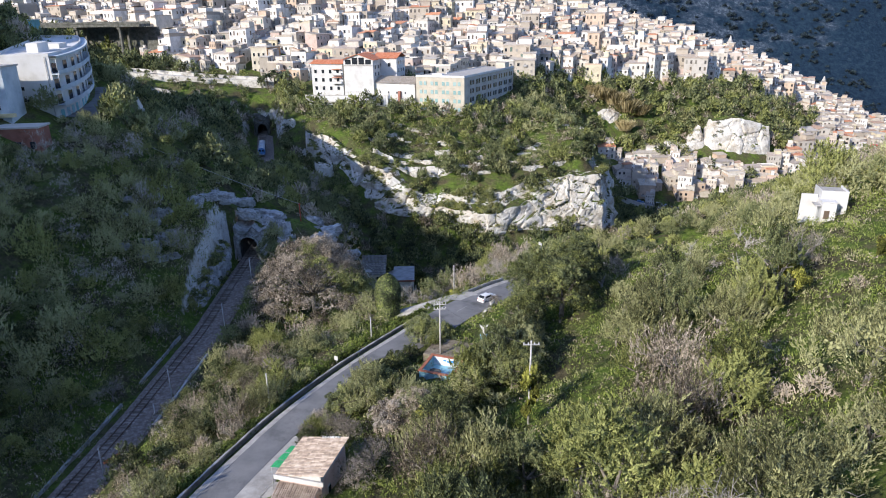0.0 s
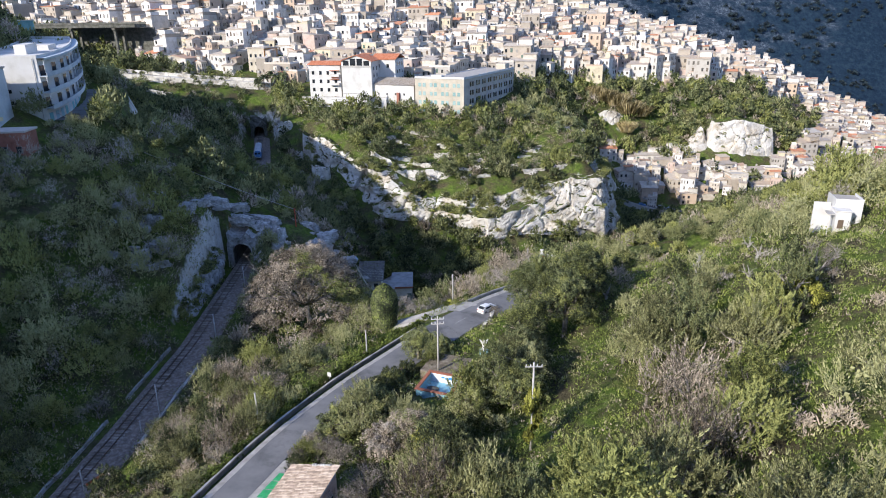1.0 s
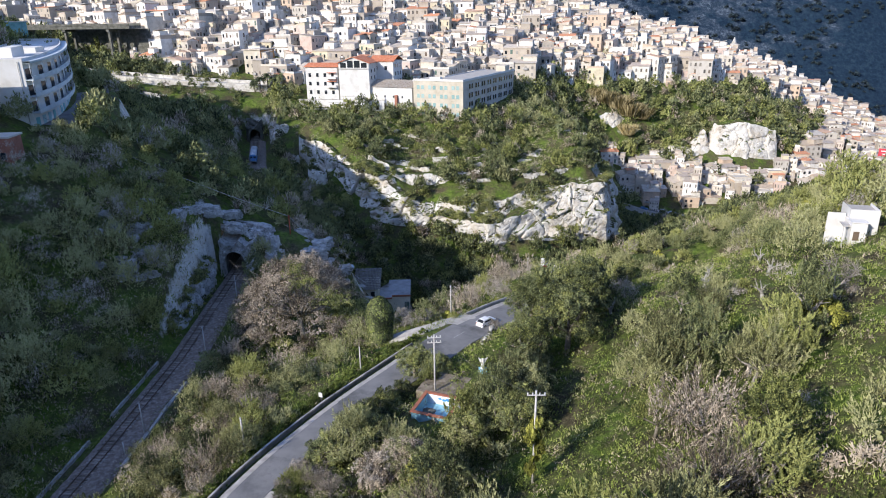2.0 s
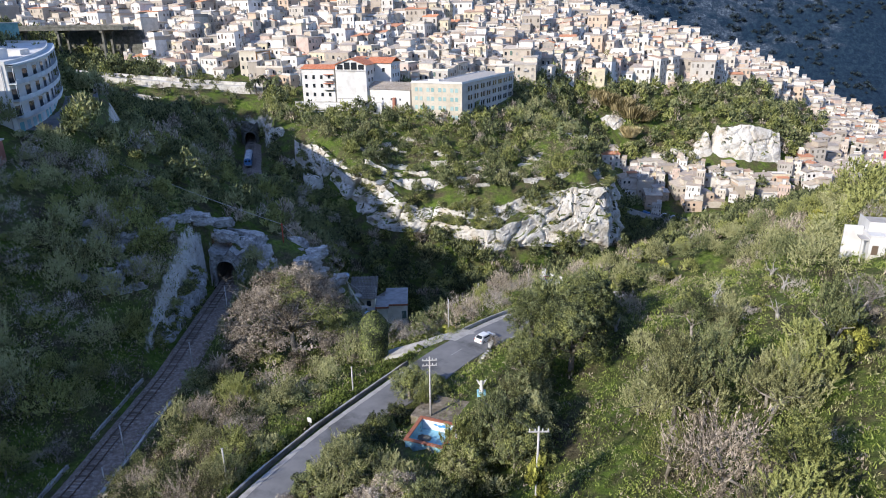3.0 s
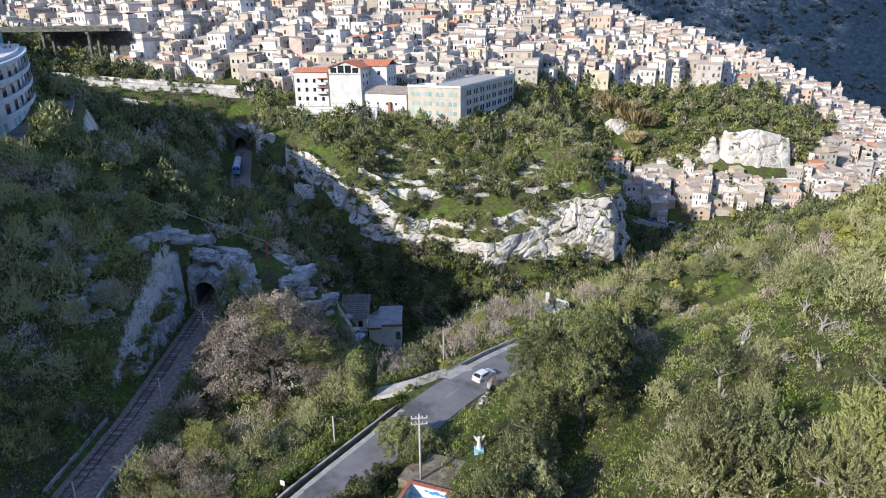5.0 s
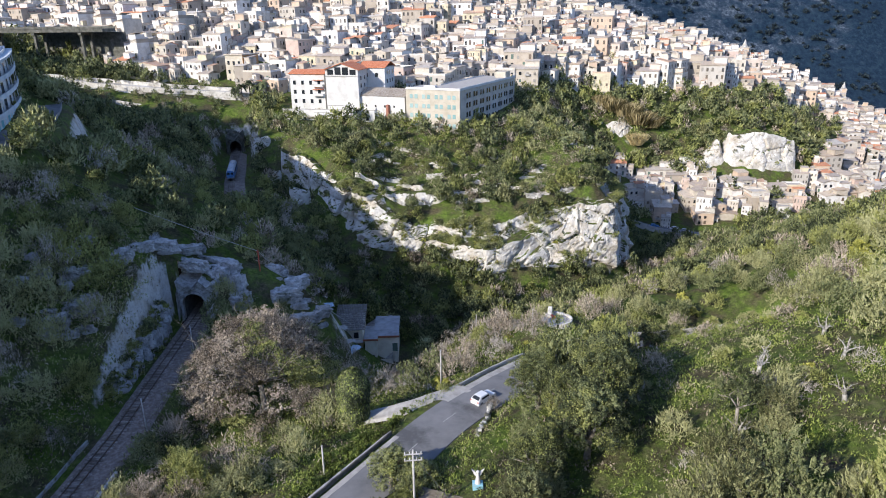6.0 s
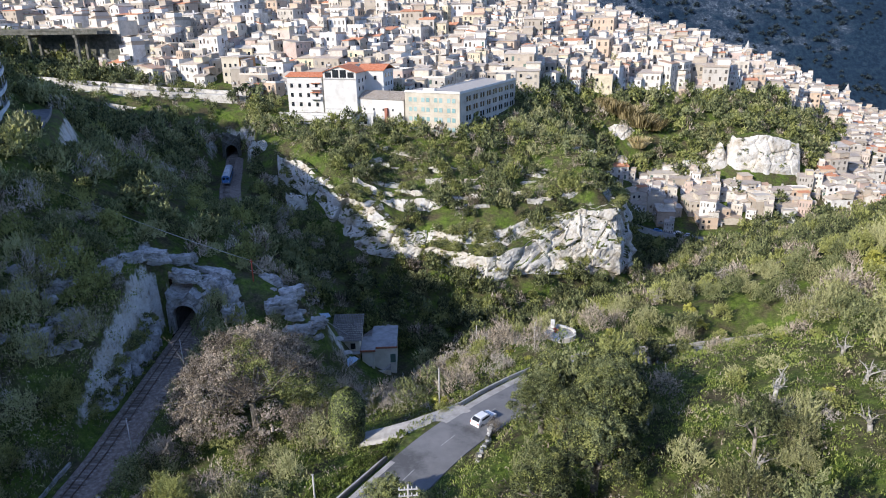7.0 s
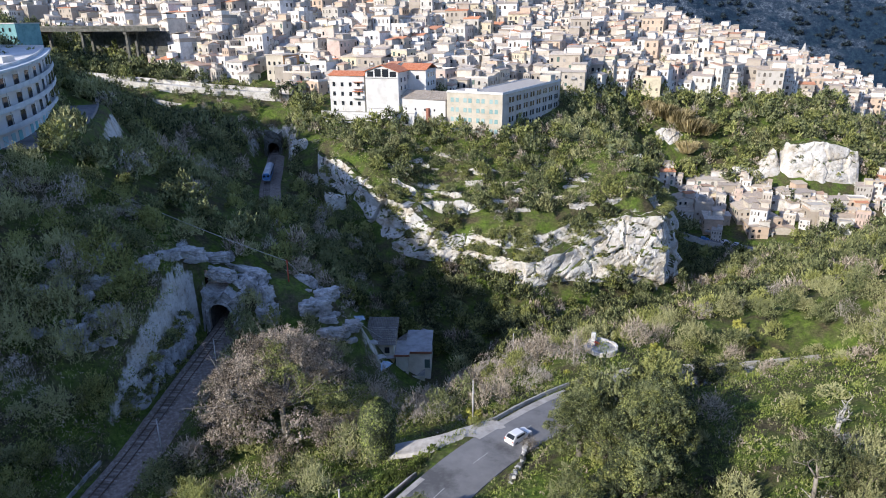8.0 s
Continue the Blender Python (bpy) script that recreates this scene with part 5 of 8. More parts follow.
def teal_block():
    root = thing("teal_apartment_house", pose(-209, 330, 86, 0, 0, -16), "teal plastered apartment house beyond the dark conifers", "house")
    boxed("wall", M_TEALWALL, root, -9, 9.5, 0, 12, -6, 15.5)
    boxed("roof", M_TERRACE, root, -9.4, 9.9, -0.4, 12.4, 15.5, 15.9)
    for z in (1.2, 5.0, 8.8, 12.2):
        for x in (-6, -2, 2, 6):
            share("window", WIN, root, face(x, -0.02, z, 0))
    for x, y, tall in ((-184, 292, 12.5), (-178, 286, 11.0), (-190, 297, 13.0), (-173, 281, 9.5)):
        z = height(x, y)
        tree = thing("conifer", pose(x, y, z), "dark pointed conifer on the slope", "tree", group="dark conifers")
        bm = bmesh.new()
        beam(bm, (0, 0, -1), (0, 0, tall), 0.3, 0.05, 6)
        part("trunk", bm, M_BARK, tree)
        n = 5200
        t, a = rv.uniform(0.06, 1, n), rv.uniform(0, 6.283, n)
        r = 3.1 * (1 - t) ** 0.75 * rv.uniform(0.35, 1.0, n) * (1 + 0.25 * np.sin(5 * a + 30 * t))
        p = np.stack([r * np.cos(a), r * np.sin(a), tall * t], 1)
        d = np.stack([np.cos(a), np.sin(a), rv.uniform(-0.5, 0.2, n)], 1)
        w = np.cross(d, rv.normal(size=d.shape)) * 0.16
        v = np.stack([p - w, p + w, p + d * 0.55], 1).reshape(-1, 3)
        crown = new("crown", mesh_np("crown", v, None, np.arange(3 * n).reshape(-1, 3), [M_LEAF_OAK]))
        crown.parent = tree


def viaduct():
    root = thing("viaduct", pose(0, 0, 0), "grey concrete road viaduct on tall piers", "bridge", kind="structure")
    a, b = Vector((-300, 385, 99.2)), Vector((-151, 352.5, 99.0))
    d = b - a
    yaw = math.degrees(math.atan2(d.y, d.x))
    span = d.length
    deck = boxed("deck", M_DARKROCK, root, 0, span, -4.5, 4.5, -1.5, 0.0)
    deck.matrix_basis = pose(*a, 0, 0, yaw)
    for y0 in (-4.7, 4.4):
        o = boxed("parapet", M_DARKROCK, root, 0, span, y0, y0 + 0.3, 0.01, 1.0)
        o.matrix_basis = pose(*a, 0, 0, yaw)
    # an added dark wall that stands in for the shade beneath the deck
    o = boxed("retaining_wall", M_DARKROCK, root, span * 0.72, span + 3, 6.5, 7.3, -15, -1.6, label="dark wall added behind the piers to stand for the shade under the deck")
    o.matrix_basis = pose(*a, 0, 0, yaw)
    for k in range(6):
        p = a + d * (k + 0.5) / 6.0
        for s in (-3, 3):
            o = boxed("pier", M_DARKROCK, root, -0.6, 0.6, s - 0.6, s + 0.6, 70 - p.z, -2.6)
            o.matrix_basis = pose(*p, 0, 0, yaw)
        o = boxed("pier_cap", M_DARKROCK, root, -0.9, 0.9, -4.3, 4.3, -2.6, -1.51)
        o.matrix_basis = pose(*p, 0, 0, yaw)


def yellow_house():
    root = thing("orange_house", pose(-90.5, 340, 74.5, 0, 0, -24), "tall cream and orange town house with arched windows", "house")
    boxed("wall", M_CREAM, root, -5.5, 4.5, 0, 11, -6, 12.6)
    boxed("side_wall", M_ORANGE, root, 4.5, 4.58, 0, 11, -6, 12.6, label="orange side wall")
    boxed("roof", M_OLDTILE, root, -5.9, 5.0, -0.4, 11.4, 12.6, 13.1)
    for row in range(3):
        for x in (-3.6, -0.6, 2.4):
            share("window", WIN, root, face(x, -0.02, 0.6 + row * 3.9, 0))
        for y in (3, 7):
            share("window", WIN, root, face(4.6, y, 0.6 + row * 3.9, 90))


bm = bmesh.new()
box(bm, -0.8, 0.8, -0.05, 0.05, 0, 2.2)
GARAGE = bpy.data.meshes.new("garage_door")
bm.to_mesh(GARAGE)
bm.free()
GARAGE.materials.append(M_GARAGE)
school()
long_house()
villa()
apartments()
viaduct()
yellow_house()
# the road and its walls in front of the town's western edge
ribbon("retaining_wall", rounded([(-186, 327.5, 79.4), (-172, 326.5, 78.2), (-150, 326, 75.6), (-125, 322.4, 73.4), (-100, 322.4, 71.6), (-80, 321.4, 70.6)], 3), [(-0.4, -5), (-0.3, -0.9), (0.3, -0.9), (0.3, -5)], M_PALEWALL, "long pale stone retaining wall below the town road", "wall")
ribbon("terrace_road", rounded([(-190, 333, 80), (-175, 332, 78.9), (-150, 331, 76.6), (-125, 327, 74.6), (-100, 327, 72.8), (-80, 326, 71.6)], 3), [(-3.5, -2), (-3.5, 1.6), (-3.2, 1.6), (-3.2, 0.05), (3.2, 0.05), (3.2, 0.35), (3.5, 0.35), (3.5, -2.4)], M_PALEWALL, "pale terrace road with low stone walls below the town", "road", jitter=0.06)
low = [(x, y, height(x, y) + 0.5) for x, y in ((84, 306), (93, 307), (103, 306.5), (113, 304), (120, 299), (121, 291), (116, 284))]
ribbon("lower_street", rounded(low, 2), [(-3.0, -1.5), (-3.0, 0), (3.0, 0), (3.0, -2.5)], M_ASPHALT, "grey street curving below the lower town", "road")
ribbon("street_wall", offset_line(rounded(low, 2), 3.2), [(-0.15, -3.0), (-0.15, 0.9), (0.15, 0.9), (0.15, -3.0)], M_CONCRETE, "pale concrete parapet wall along the lower street", "wall")
ribbon("retaining_wall", rounded([(-138, 315, 69.2), (-128, 314.5, 67.4), (-119, 315, 65.5)], 3), [(0.4, -2), (0.4, 2.2), (0, 2.2), (0, -2)], M_PALEWALL, "rough beige stone retaining wall", "wall", jitter=0.08)

# ---- the town ----
STOREY = 3.2
rt = random.Random(21)


def house_shell(w, d, floors, roof, seed):
    """Walls, roof and window places of one town house: local x along the front, y into the hill, the front at y = 0."""
    rng = random.Random(seed)
    h = floors * STOREY + 0.5
    wall, top = bmesh.new(), bmesh.new()
    box(wall, -w / 2, w / 2, 0, d, -7, h)
    if roof == "gable":
        rise = 0.11 * d + 0.2
        v = [(-w / 2, 0, h), (-w / 2, d, h), (-w / 2, d / 2, h + rise)]
        lo, hi = [wall.verts.new(p) for p in v], [wall.verts.new((w / 2, p[1], p[2])) for p in v]
        slab(wall, lo, hi)
        gable(top, -w / 2, w / 2, 0, d, h + 0.05, rise, 0.3, 0.2, "x")
    elif roof == "mono":
        rise = 0.16 * d
        lo = [top.verts.new(p) for p in ((-w / 2 - .25, -.35, h), (w / 2 + .25, -.35, h), (w / 2 + .25, d + .2, h + rise), (-w / 2 - .25, d + .2, h + rise))]
        slab(top, lo, [top.verts.new(q.co + Vector((0, 0, 0.2))) for q in lo])
        v = [(-w / 2, d, h), (-w / 2, 0.02, h), (-w / 2, d, h + rise)]
        lo, hi = [wall.verts.new(p) for p in v], [wall.verts.new((w / 2, p[1], p[2])) for p in v]
        slab(wall, lo, hi)
    else:
        for x0, x1, y0, y1 in ((-w / 2, w / 2, 0, .2), (-w / 2, w / 2, d - .2, d), (-w / 2, -w / 2 + .2, .2, d - .2), (w / 2 - .2, w / 2, .2, d - .2)):
            box(wall, x0, x1, y0, y1, h, h + 0.8)
        box(top, -w / 2 + .21, w / 2 - .21, .21, d - .21, h, h + 0.12)
        if rng.random() < 0.75:
            cx, cy = rng.uniform(-w / 4, w / 4), rng.uniform(d * .4, d * .7)
            for _ in range(2):
                ax, ay = rng.uniform(-w / 2.4, w / 2.4), rng.uniform(1, d - 1)
                box(top, ax - .5, ax + .5, ay - .4, ay + .4, h + 0.12, h + 1.1)
            box(wall, cx - 1.6, cx + 1.6, cy - 1.5, cy + 1.5, h + 0.12, h + 2.7)
            box(top, cx - 1.8, cx + 1.8, cy - 1.7, cy + 1.7, h + 2.7, h + 2.9)
    places = []
    n = max(2, int(w / 2.5))
    for f in range(floors):
        for k in range(n):
            if rng.random() < 0.8:
                places.append((-w / 2 + w * (k + 0.5) / n, -0.03, 0.9 + f * STOREY, 0))
        for k in range(3):
            for sx, yaw in ((w / 2 + 0.03, 90), (-w / 2 - 0.03, -90)):
                if rng.random() < 0.7:
                    places.append((sx, d * (k + 0.6) / 3.2, 0.9 + f * STOREY, yaw))
    if roof != "flat":
        cx, cy = rng.uniform(-w / 3, w / 3), rng.uniform(d * .3, d * .7)
        box(wall, cx - .3, cx + .3, cy - .3, cy + .3, h, h + 0.2 * d + 1.0)
        if rng.random() < 0.6:
            # a taller rear half with a terrace before it
            ax = rng.choice([-w / 4, w / 4])
            box(wall, ax - w / 4, ax + w / 4, d * 0.45, d - 0.01, h + 0.05, h + 0.2 * d + 1.5)
            lo = [top.verts.new(q) for q in ((ax - w / 4 - .2, d * 0.42, h + 0.2 * d + 1.5), (ax + w / 4 + .2, d * 0.42, h + 0.2 * d + 1.5), (ax + w / 4 + .2, d + .2, h + 0.2 * d + 2.1), (ax - w / 4 - .2, d + .2, h + 0.2 * d + 2.1))]
            slab(top, lo, [top.verts.new(q.co + Vector((0, 0, 0.16))) for q in lo])
    balconies = [(-w / 2 + w * (rng.randrange(n) + 0.5) / n, 1.2 + f * STOREY) for f in range(1, floors) if rng.random() < 0.5]
    return wall, top, places, balconies


bm = bmesh.new()
box(bm, -0.95, 0.95, -0.8, 0.0, -0.5, 0.4)
bm.faces.ensure_lookup_table()
bmesh.ops.inset_individual(bm, faces=[bm.faces[1]], thickness=0.08, depth=-0.75)
BALCONY = bpy.data.meshes.new("balcony")
bm.to_mesh(BALCONY)
bm.free()
BALCONY.materials.append(M_CONCRETE)
TOWN_WIN = [window_mesh("window", 1.0, 1.5, M_SHUTTER, 0.0, bars=False), window_mesh("window", 1.05, 2.0, M_SHUTTER, 0.6, bars=False), window_mesh("window", 0.9, 1.3, M_WHITE, 1.0, bars=False)]

SHELLS = []
for k in range(16):
    w, d = rt.uniform(6.5, 13), rt.uniform(7, 10)
    floors = [1, 2, 2, 3, 2, 3, 2, 3, 3, 2, 2, 3, 2, 4, 2, 3][k]
    roof = ["gable", "mono", "flat", "mono", "gable", "mono", "gable", "flat"][k % 8]
    SHELLS.append((w, d, floors, roof, *house_shell(w, d, floors, roof, k)))

WORDS = {"gable": "pitched clay tile roof", "mono": "single-pitch clay tile roof", "flat": "flat terrace roof"}
COUNT = {1: "one-storey", 2: "two-storey", 3: "three-storey", 4: "four-storey", 5: "five-storey"}
TEMPLATES = []
for w, d, floors, roof, wall, top, places, balconies in SHELLS:
    root = thing("town_house", pose(0, 0, -500), f"{COUNT[floors]} plastered stone town house with {WORDS[roof]}", "house", group="houses of the hill town")
    ww, tt = wall.copy(), top.copy()
    part("wall", ww, M_PLASTER, root)
    part("roof", tt, M_TERRACE if roof == "flat" else M_TILE, root)
    places.sort(key=lambda q: (abs(q[3]), -q[3], rt.random()))
    for x, y, z, yaw in places[:18]:
        share("window", rt.choice(TOWN_WIN), root, face(x, y, z, yaw))
    for x, z in balconies[:2]:
        share("balcony", BALCONY, root, face(x, -0.01, z, 0))
    TEMPLATES.append(root)

FRONT_X = [-330, -230, -180, -150, -120, -96, -66, -28, 0, 22, 46, 62, 100, 140, 186, 214, 250, 300, 380]
FRONT_Y = [405, 396, 386, 354, 338, 336, 322, 322, 330, 352, 356, 378, 392, 398, 408, 418, 452, 510, 560]
LOW_TOWN = [(82, 348), (88, 320), (100, 312), (140, 312), (200, 328), (290, 372), (400, 470), (470, 590), (390, 610), (318, 545), (262, 452), (222, 396), (196, 366), (184, 348), (160, 340), (134, 344), (112, 352)]


def inside(x, y, poly):
    hit = False
    for (x0, y0), (x1, y1) in zip(poly, poly[1:] + poly[:1]):
        if (y0 > y) != (y1 > y) and x < (x1 - x0) * (y - y0) / (y1 - y0) + x0:
            hit = not hit
    return hit


KEEP = [(158, 345, 12), (146, 346, 8), (172, 346, 10), (95, 360, 9), (-40, 310, 24), (-54, 312, 16), (-22, 302, 14), (-25, 318, 10), (0, 300, 22), (20, 318, 20), (30, 338, 16), (-90, 345, 9.5)]
SITES = []
for row in range(0, 60):
    for col in range(-60, 90):
        u, v = col * 8.6 + rt.uniform(-1.9, 1.9) + (row % 2) * 4.0, row * 8.8 + rt.uniform(-1.9, 1.9)
        ca, sa = math.cos(radians(-19)), math.sin(radians(-19))
        x, y = 10 + ca * u - sa * v, 300 + sa * u + ca * v
        if not (300 < y < 640 and -0.68 * (y + 20) - 10 < x < 0.75 * (y + 20) + 20):
            continue
        high = y > np.interp(x, FRONT_X, FRONT_Y) and x < 400 and y < 640 - max(0, (x - 60)) * 0.2
        low = inside(x, y, LOW_TOWN)
        if not (high or low) or any(math.hypot(x - a, y - b) < r for a, b, r in KEEP):
            continue
        if rt.random() < (0.02 if low else 0.06):
            continue
        SITES.append((y + 0.25 * abs(x), x, y, low))
SITES.sort()
COTTAGES = [k for k, q in enumerate(SHELLS) if q[2] <= 2 and q[3] != "flat"]
pts_x, pts_y = np.array([s[1] for s in SITES]), np.array([s[2] for s in SITES])
SITE_Z = ground(pts_x, pts_y)
REST = {}
for k, (_, x, y, low) in enumerate(SITES):
    small = low or x > 190
    i = rt.choice(COTTAGES) if small and rt.random() < 0.85 else rt.randrange(16)
    yaw = -22 + 16 * float(fractal(np.array([x * 0.02]), np.array([y * 0.02]), np.array([0.0]), 2)[0]) + rt.choice([0, 0, 0, 0, 90, -90]) + rt.uniform(-9, 9) + (25 if low else 0)
    m = pose(x, y, SITE_Z[k] - 1.2 - rt.uniform(0, 1.2), 0, 0, yaw)
    if k < 205:
        ob = copy_thing(TEMPLATES[i], m)
        ob.scale = (rt.uniform(0.8, 1.2), rt.uniform(0.85, 1.15), rt.uniform(0.8, 1.0) if small else rt.uniform(0.85, 1.2))
    else:
        REST.setdefault(i, []).append(m @ Matrix.Diagonal((rt.uniform(0.8, 1.25), rt.uniform(0.85, 1.2), rt.uniform(0.75, 1.0) if small else rt.uniform(0.8, 1.25), 1)))
# sheds, annexes and roof rooms squeezed between the houses
for k, (_, x, y, low) in enumerate(SITES):
    for _ in range(rt.choice([0, 1, 1, 2])):
        a = rt.uniform(0, 6.28)
        s = rt.uniform(0.35, 0.62)
        m = pose(x + 5.2 * math.cos(a), y + 5.2 * math.sin(a), SITE_Z[k] - 1.0, 0, 0, -22 + rt.uniform(-10, 10) + rt.choice([0, 90]))
        REST.setdefault(rt.randrange(16), []).append(m @ Matrix.Diagonal((s, s, rt.uniform(0.5, 1.0), 1)))
for root in TEMPLATES:
    for o in (*root.children_recursive, root):
        bpy.data.objects.remove(o)


def arrays(bm):
    bm.verts.ensure_lookup_table()
    bm.verts.index_update()
    bmesh.ops.triangulate(bm, faces=bm.faces[:])
    return np.array([v.co[:] for v in bm.verts]), np.array([[v.index for v in f.verts] for f in bm.faces])


class Heap:
    """Collects many placed pieces into one mesh."""

    def __init__(self):
        self.v, self.f, self.i, self.n = [], [], [], 0

    def put(self, v, f, m, slot=0):
        a = np.array(m)
        self.v.append(v @ a[:3, :3].T + a[:3, 3])
        self.f.append(f + self.n)
        self.i.append(np.full(len(f), slot))
        self.n += len(v)

    def done(self, name, mats, label, category):
        ob = new(name, mesh_np(name, np.concatenate(self.v), None, np.concatenate(self.f), mats, np.concatenate(self.i)))
        return tagged(ob, label, category, kind="stuff")


heap = Heap()
bm = bmesh.new()
pv = [bm.verts.new(q) for q in ((-0.55, -0.02, 0), (0.55, -0.02, 0), (0.55, -0.02, 1.7), (-0.55, -0.02, 1.7))]
bm.faces.new(pv)
PANE = arrays(bm)
for i, (w, d, floors, roof, wall, top, places, balconies) in enumerate(SHELLS):
    wv, wf = arrays(wall)
    tv, tf = arrays(top)
    for m in REST.get(i, []):
        heap.put(wv, wf, m, 0)
        heap.put(tv, tf, m, 1 if roof != "flat" else 2)
        for x, y, z, yaw in places:
            heap.put(*PANE, m @ face(x, y, z, yaw), 3)
heap.done("distant_town_houses", [M_PLASTER, M_TILE, M_TERRACE, M_SHADED], "dense pale stone houses climbing the far hill", "houses")


def bell_tower(x, y, h):
    root = thing("bell_tower", pose(x, y, height(x, y) - 1, 0, 0, -20), "pale stone bell tower with a small spire", "tower")
    boxed("shaft", M_STONE, root, -2, 2, -2, 2, -3, h)
    boxed("cornice", M_STONE, root, -2.3, 2.3, -2.3, 2.3, h, h + 0.5)
    for k in range(4):
        o = boxed("belfry_opening", M_GLASS, root, -0.7, 0.7, -2.06, -1.95, h - 4, h - 1)
        o.matrix_basis = pose(0, 0, 0, 0, 0, 90 * k)
    bm = bmesh.new()
    beam(bm, (0, 0, h + 0.5), (0, 0, h + 5.5), 2.0, 0.1, 8)
    part("spire", bm, M_STONE, root)


bell_tower(308, 536, 13)
bell_tower(226, 530, 12)

# ---- trees and scrub ----
rv = np.random.default_rng(12)
OCTA = np.array([(1, 0, 0), (0, 1, 0), (-1, 0, 0), (0, -1, 0), (0, 0, 1), (0, 0, -1)], float)
OCTA_F = np.array([(0, 1, 4), (1, 2, 4), (2, 3, 4), (3, 0, 4), (1, 0, 5), (2, 1, 5), (3, 2, 5), (0, 3, 5)])


def leaf_cloud(leaves_n, rad, tall, leaf, billows=9, up=0.3, long=1.6, core=0.27, loose=0.45, open_=1.0, fine=False, plume=0.0):
    """Crown of leaf sprays: slim triangles over a number of rounded billows, each with a small dense heart."""
    a = np.arange(billows) * 2.4 + rv.uniform(-.4, .4, billows)
    q = np.sqrt((np.arange(billows) + 0.5) / billows)
    r = rad * rv.uniform(0.32, 0.52, billows) * min(1.0, math.sqrt(10 / billows))
    c = np.stack([np.cos(a) * q * (rad - 0.7 * r), np.sin(a) * q * (rad - 0.7 * r), tall * (0.86 - 0.5 * q ** 1.7 + rv.uniform(-.1, .1, billows)) - r * 0.45], 1)
    # knobs on every billow, so that light and shade break up
    knobs = 14 if plume else 9
    who = np.repeat(np.arange(billows), knobs)
    n = rv.normal(size=(billows * knobs, 3))
    n[:, 2] = np.abs(n[:, 2]) * 1.1 - 0.35
    n /= np.linalg.norm(n, axis=1, keepdims=True)
    kc = c[who] + n * r[who][:, None] * rv.uniform(0.5, 0.95, (len(who), 1))
    kr = r[who] * rv.uniform(0.25, 0.5, len(who))
    pick = rv.integers(0, len(who), leaves_n)
    m = rv.normal(size=(leaves_n, 3)) + 0.8 * n[pick]
    m[:, 2] += up
    m /= np.linalg.norm(m, axis=1, keepdims=True)
    p = kc[pick] + m * (kr[pick] * rv.uniform(0.55, 1.25, leaves_n) ** open_)[:, None]
    nor = m + loose * rv.normal(size=m.shape)
    nor /= np.linalg.norm(nor, axis=1, keepdims=True)
    t = np.array([0, 0, 1.2 * up]) + 0.5 * m + 0.7 * rv.normal(size=m.shape)
    t -= nor * (t * nor).sum(1, keepdims=True) * (0.8 if up < 0.5 else 0.35)
    t /= np.linalg.norm(t, axis=1, keepdims=True)
    b = np.cross(nor, t)
    if plume:
        # brushy sprays that rise outwards, leaves laid along them
        d = 0.6 * n + 0.3 * rv.normal(size=n.shape) + [0, 0, 0.75]
        d /= np.linalg.norm(d, axis=1, keepdims=True)
        u = rv.uniform(0, 1, (leaves_n, 1))
        p = kc[pick] + d[pick] * plume * kr[pick][:, None] * (u - 0.45) + m * kr[pick][:, None] * 0.8 * (1.02 - u) ** 0.6 * rv.uniform(0.3, 1, (leaves_n, 1))
        t = d[pick] + 0.5 * m + 0.25 * rv.normal(size=m.shape)
        t /= np.linalg.norm(t, axis=1, keepdims=True)
        b = np.cross(m + 0.5 * rv.normal(size=m.shape), t)
        b /= np.linalg.norm(b, axis=1, keepdims=True)
    s = leaf * rv.uniform(0.55, 1.4, (leaves_n, 1))
    v = np.stack([p - t * s * 0.4 * long + b * s * 0.5, p + t * s * 0.6 * long, p - t * s * 0.3 * long - b * s * 0.5], 1).reshape(-1, 3)
    f = np.arange(3 * leaves_n).reshape(-1, 3)
    if core:
        at, size = (kc - n * kr[:, None] * (1.3 if plume else 0.9), (0.24 if plume else 0.36) * kr) if fine else (c, core * r)
        turn = np.linalg.qr(rv.normal(size=(len(at), 3, 3)))[0]
        hearts = at[:, None] + np.einsum("kj,lij->lki", OCTA, turn) * size[:, None, None] * rv.uniform(0.7, 1.2, (len(at), 6, 1))
        f = np.vstack([f, (OCTA_F[None] + 6 * np.arange(len(at))[:, None, None] + len(v)).reshape(-1, 3)])
        v = np.vstack([v, hearts.reshape(-1, 3)])
    return v, f


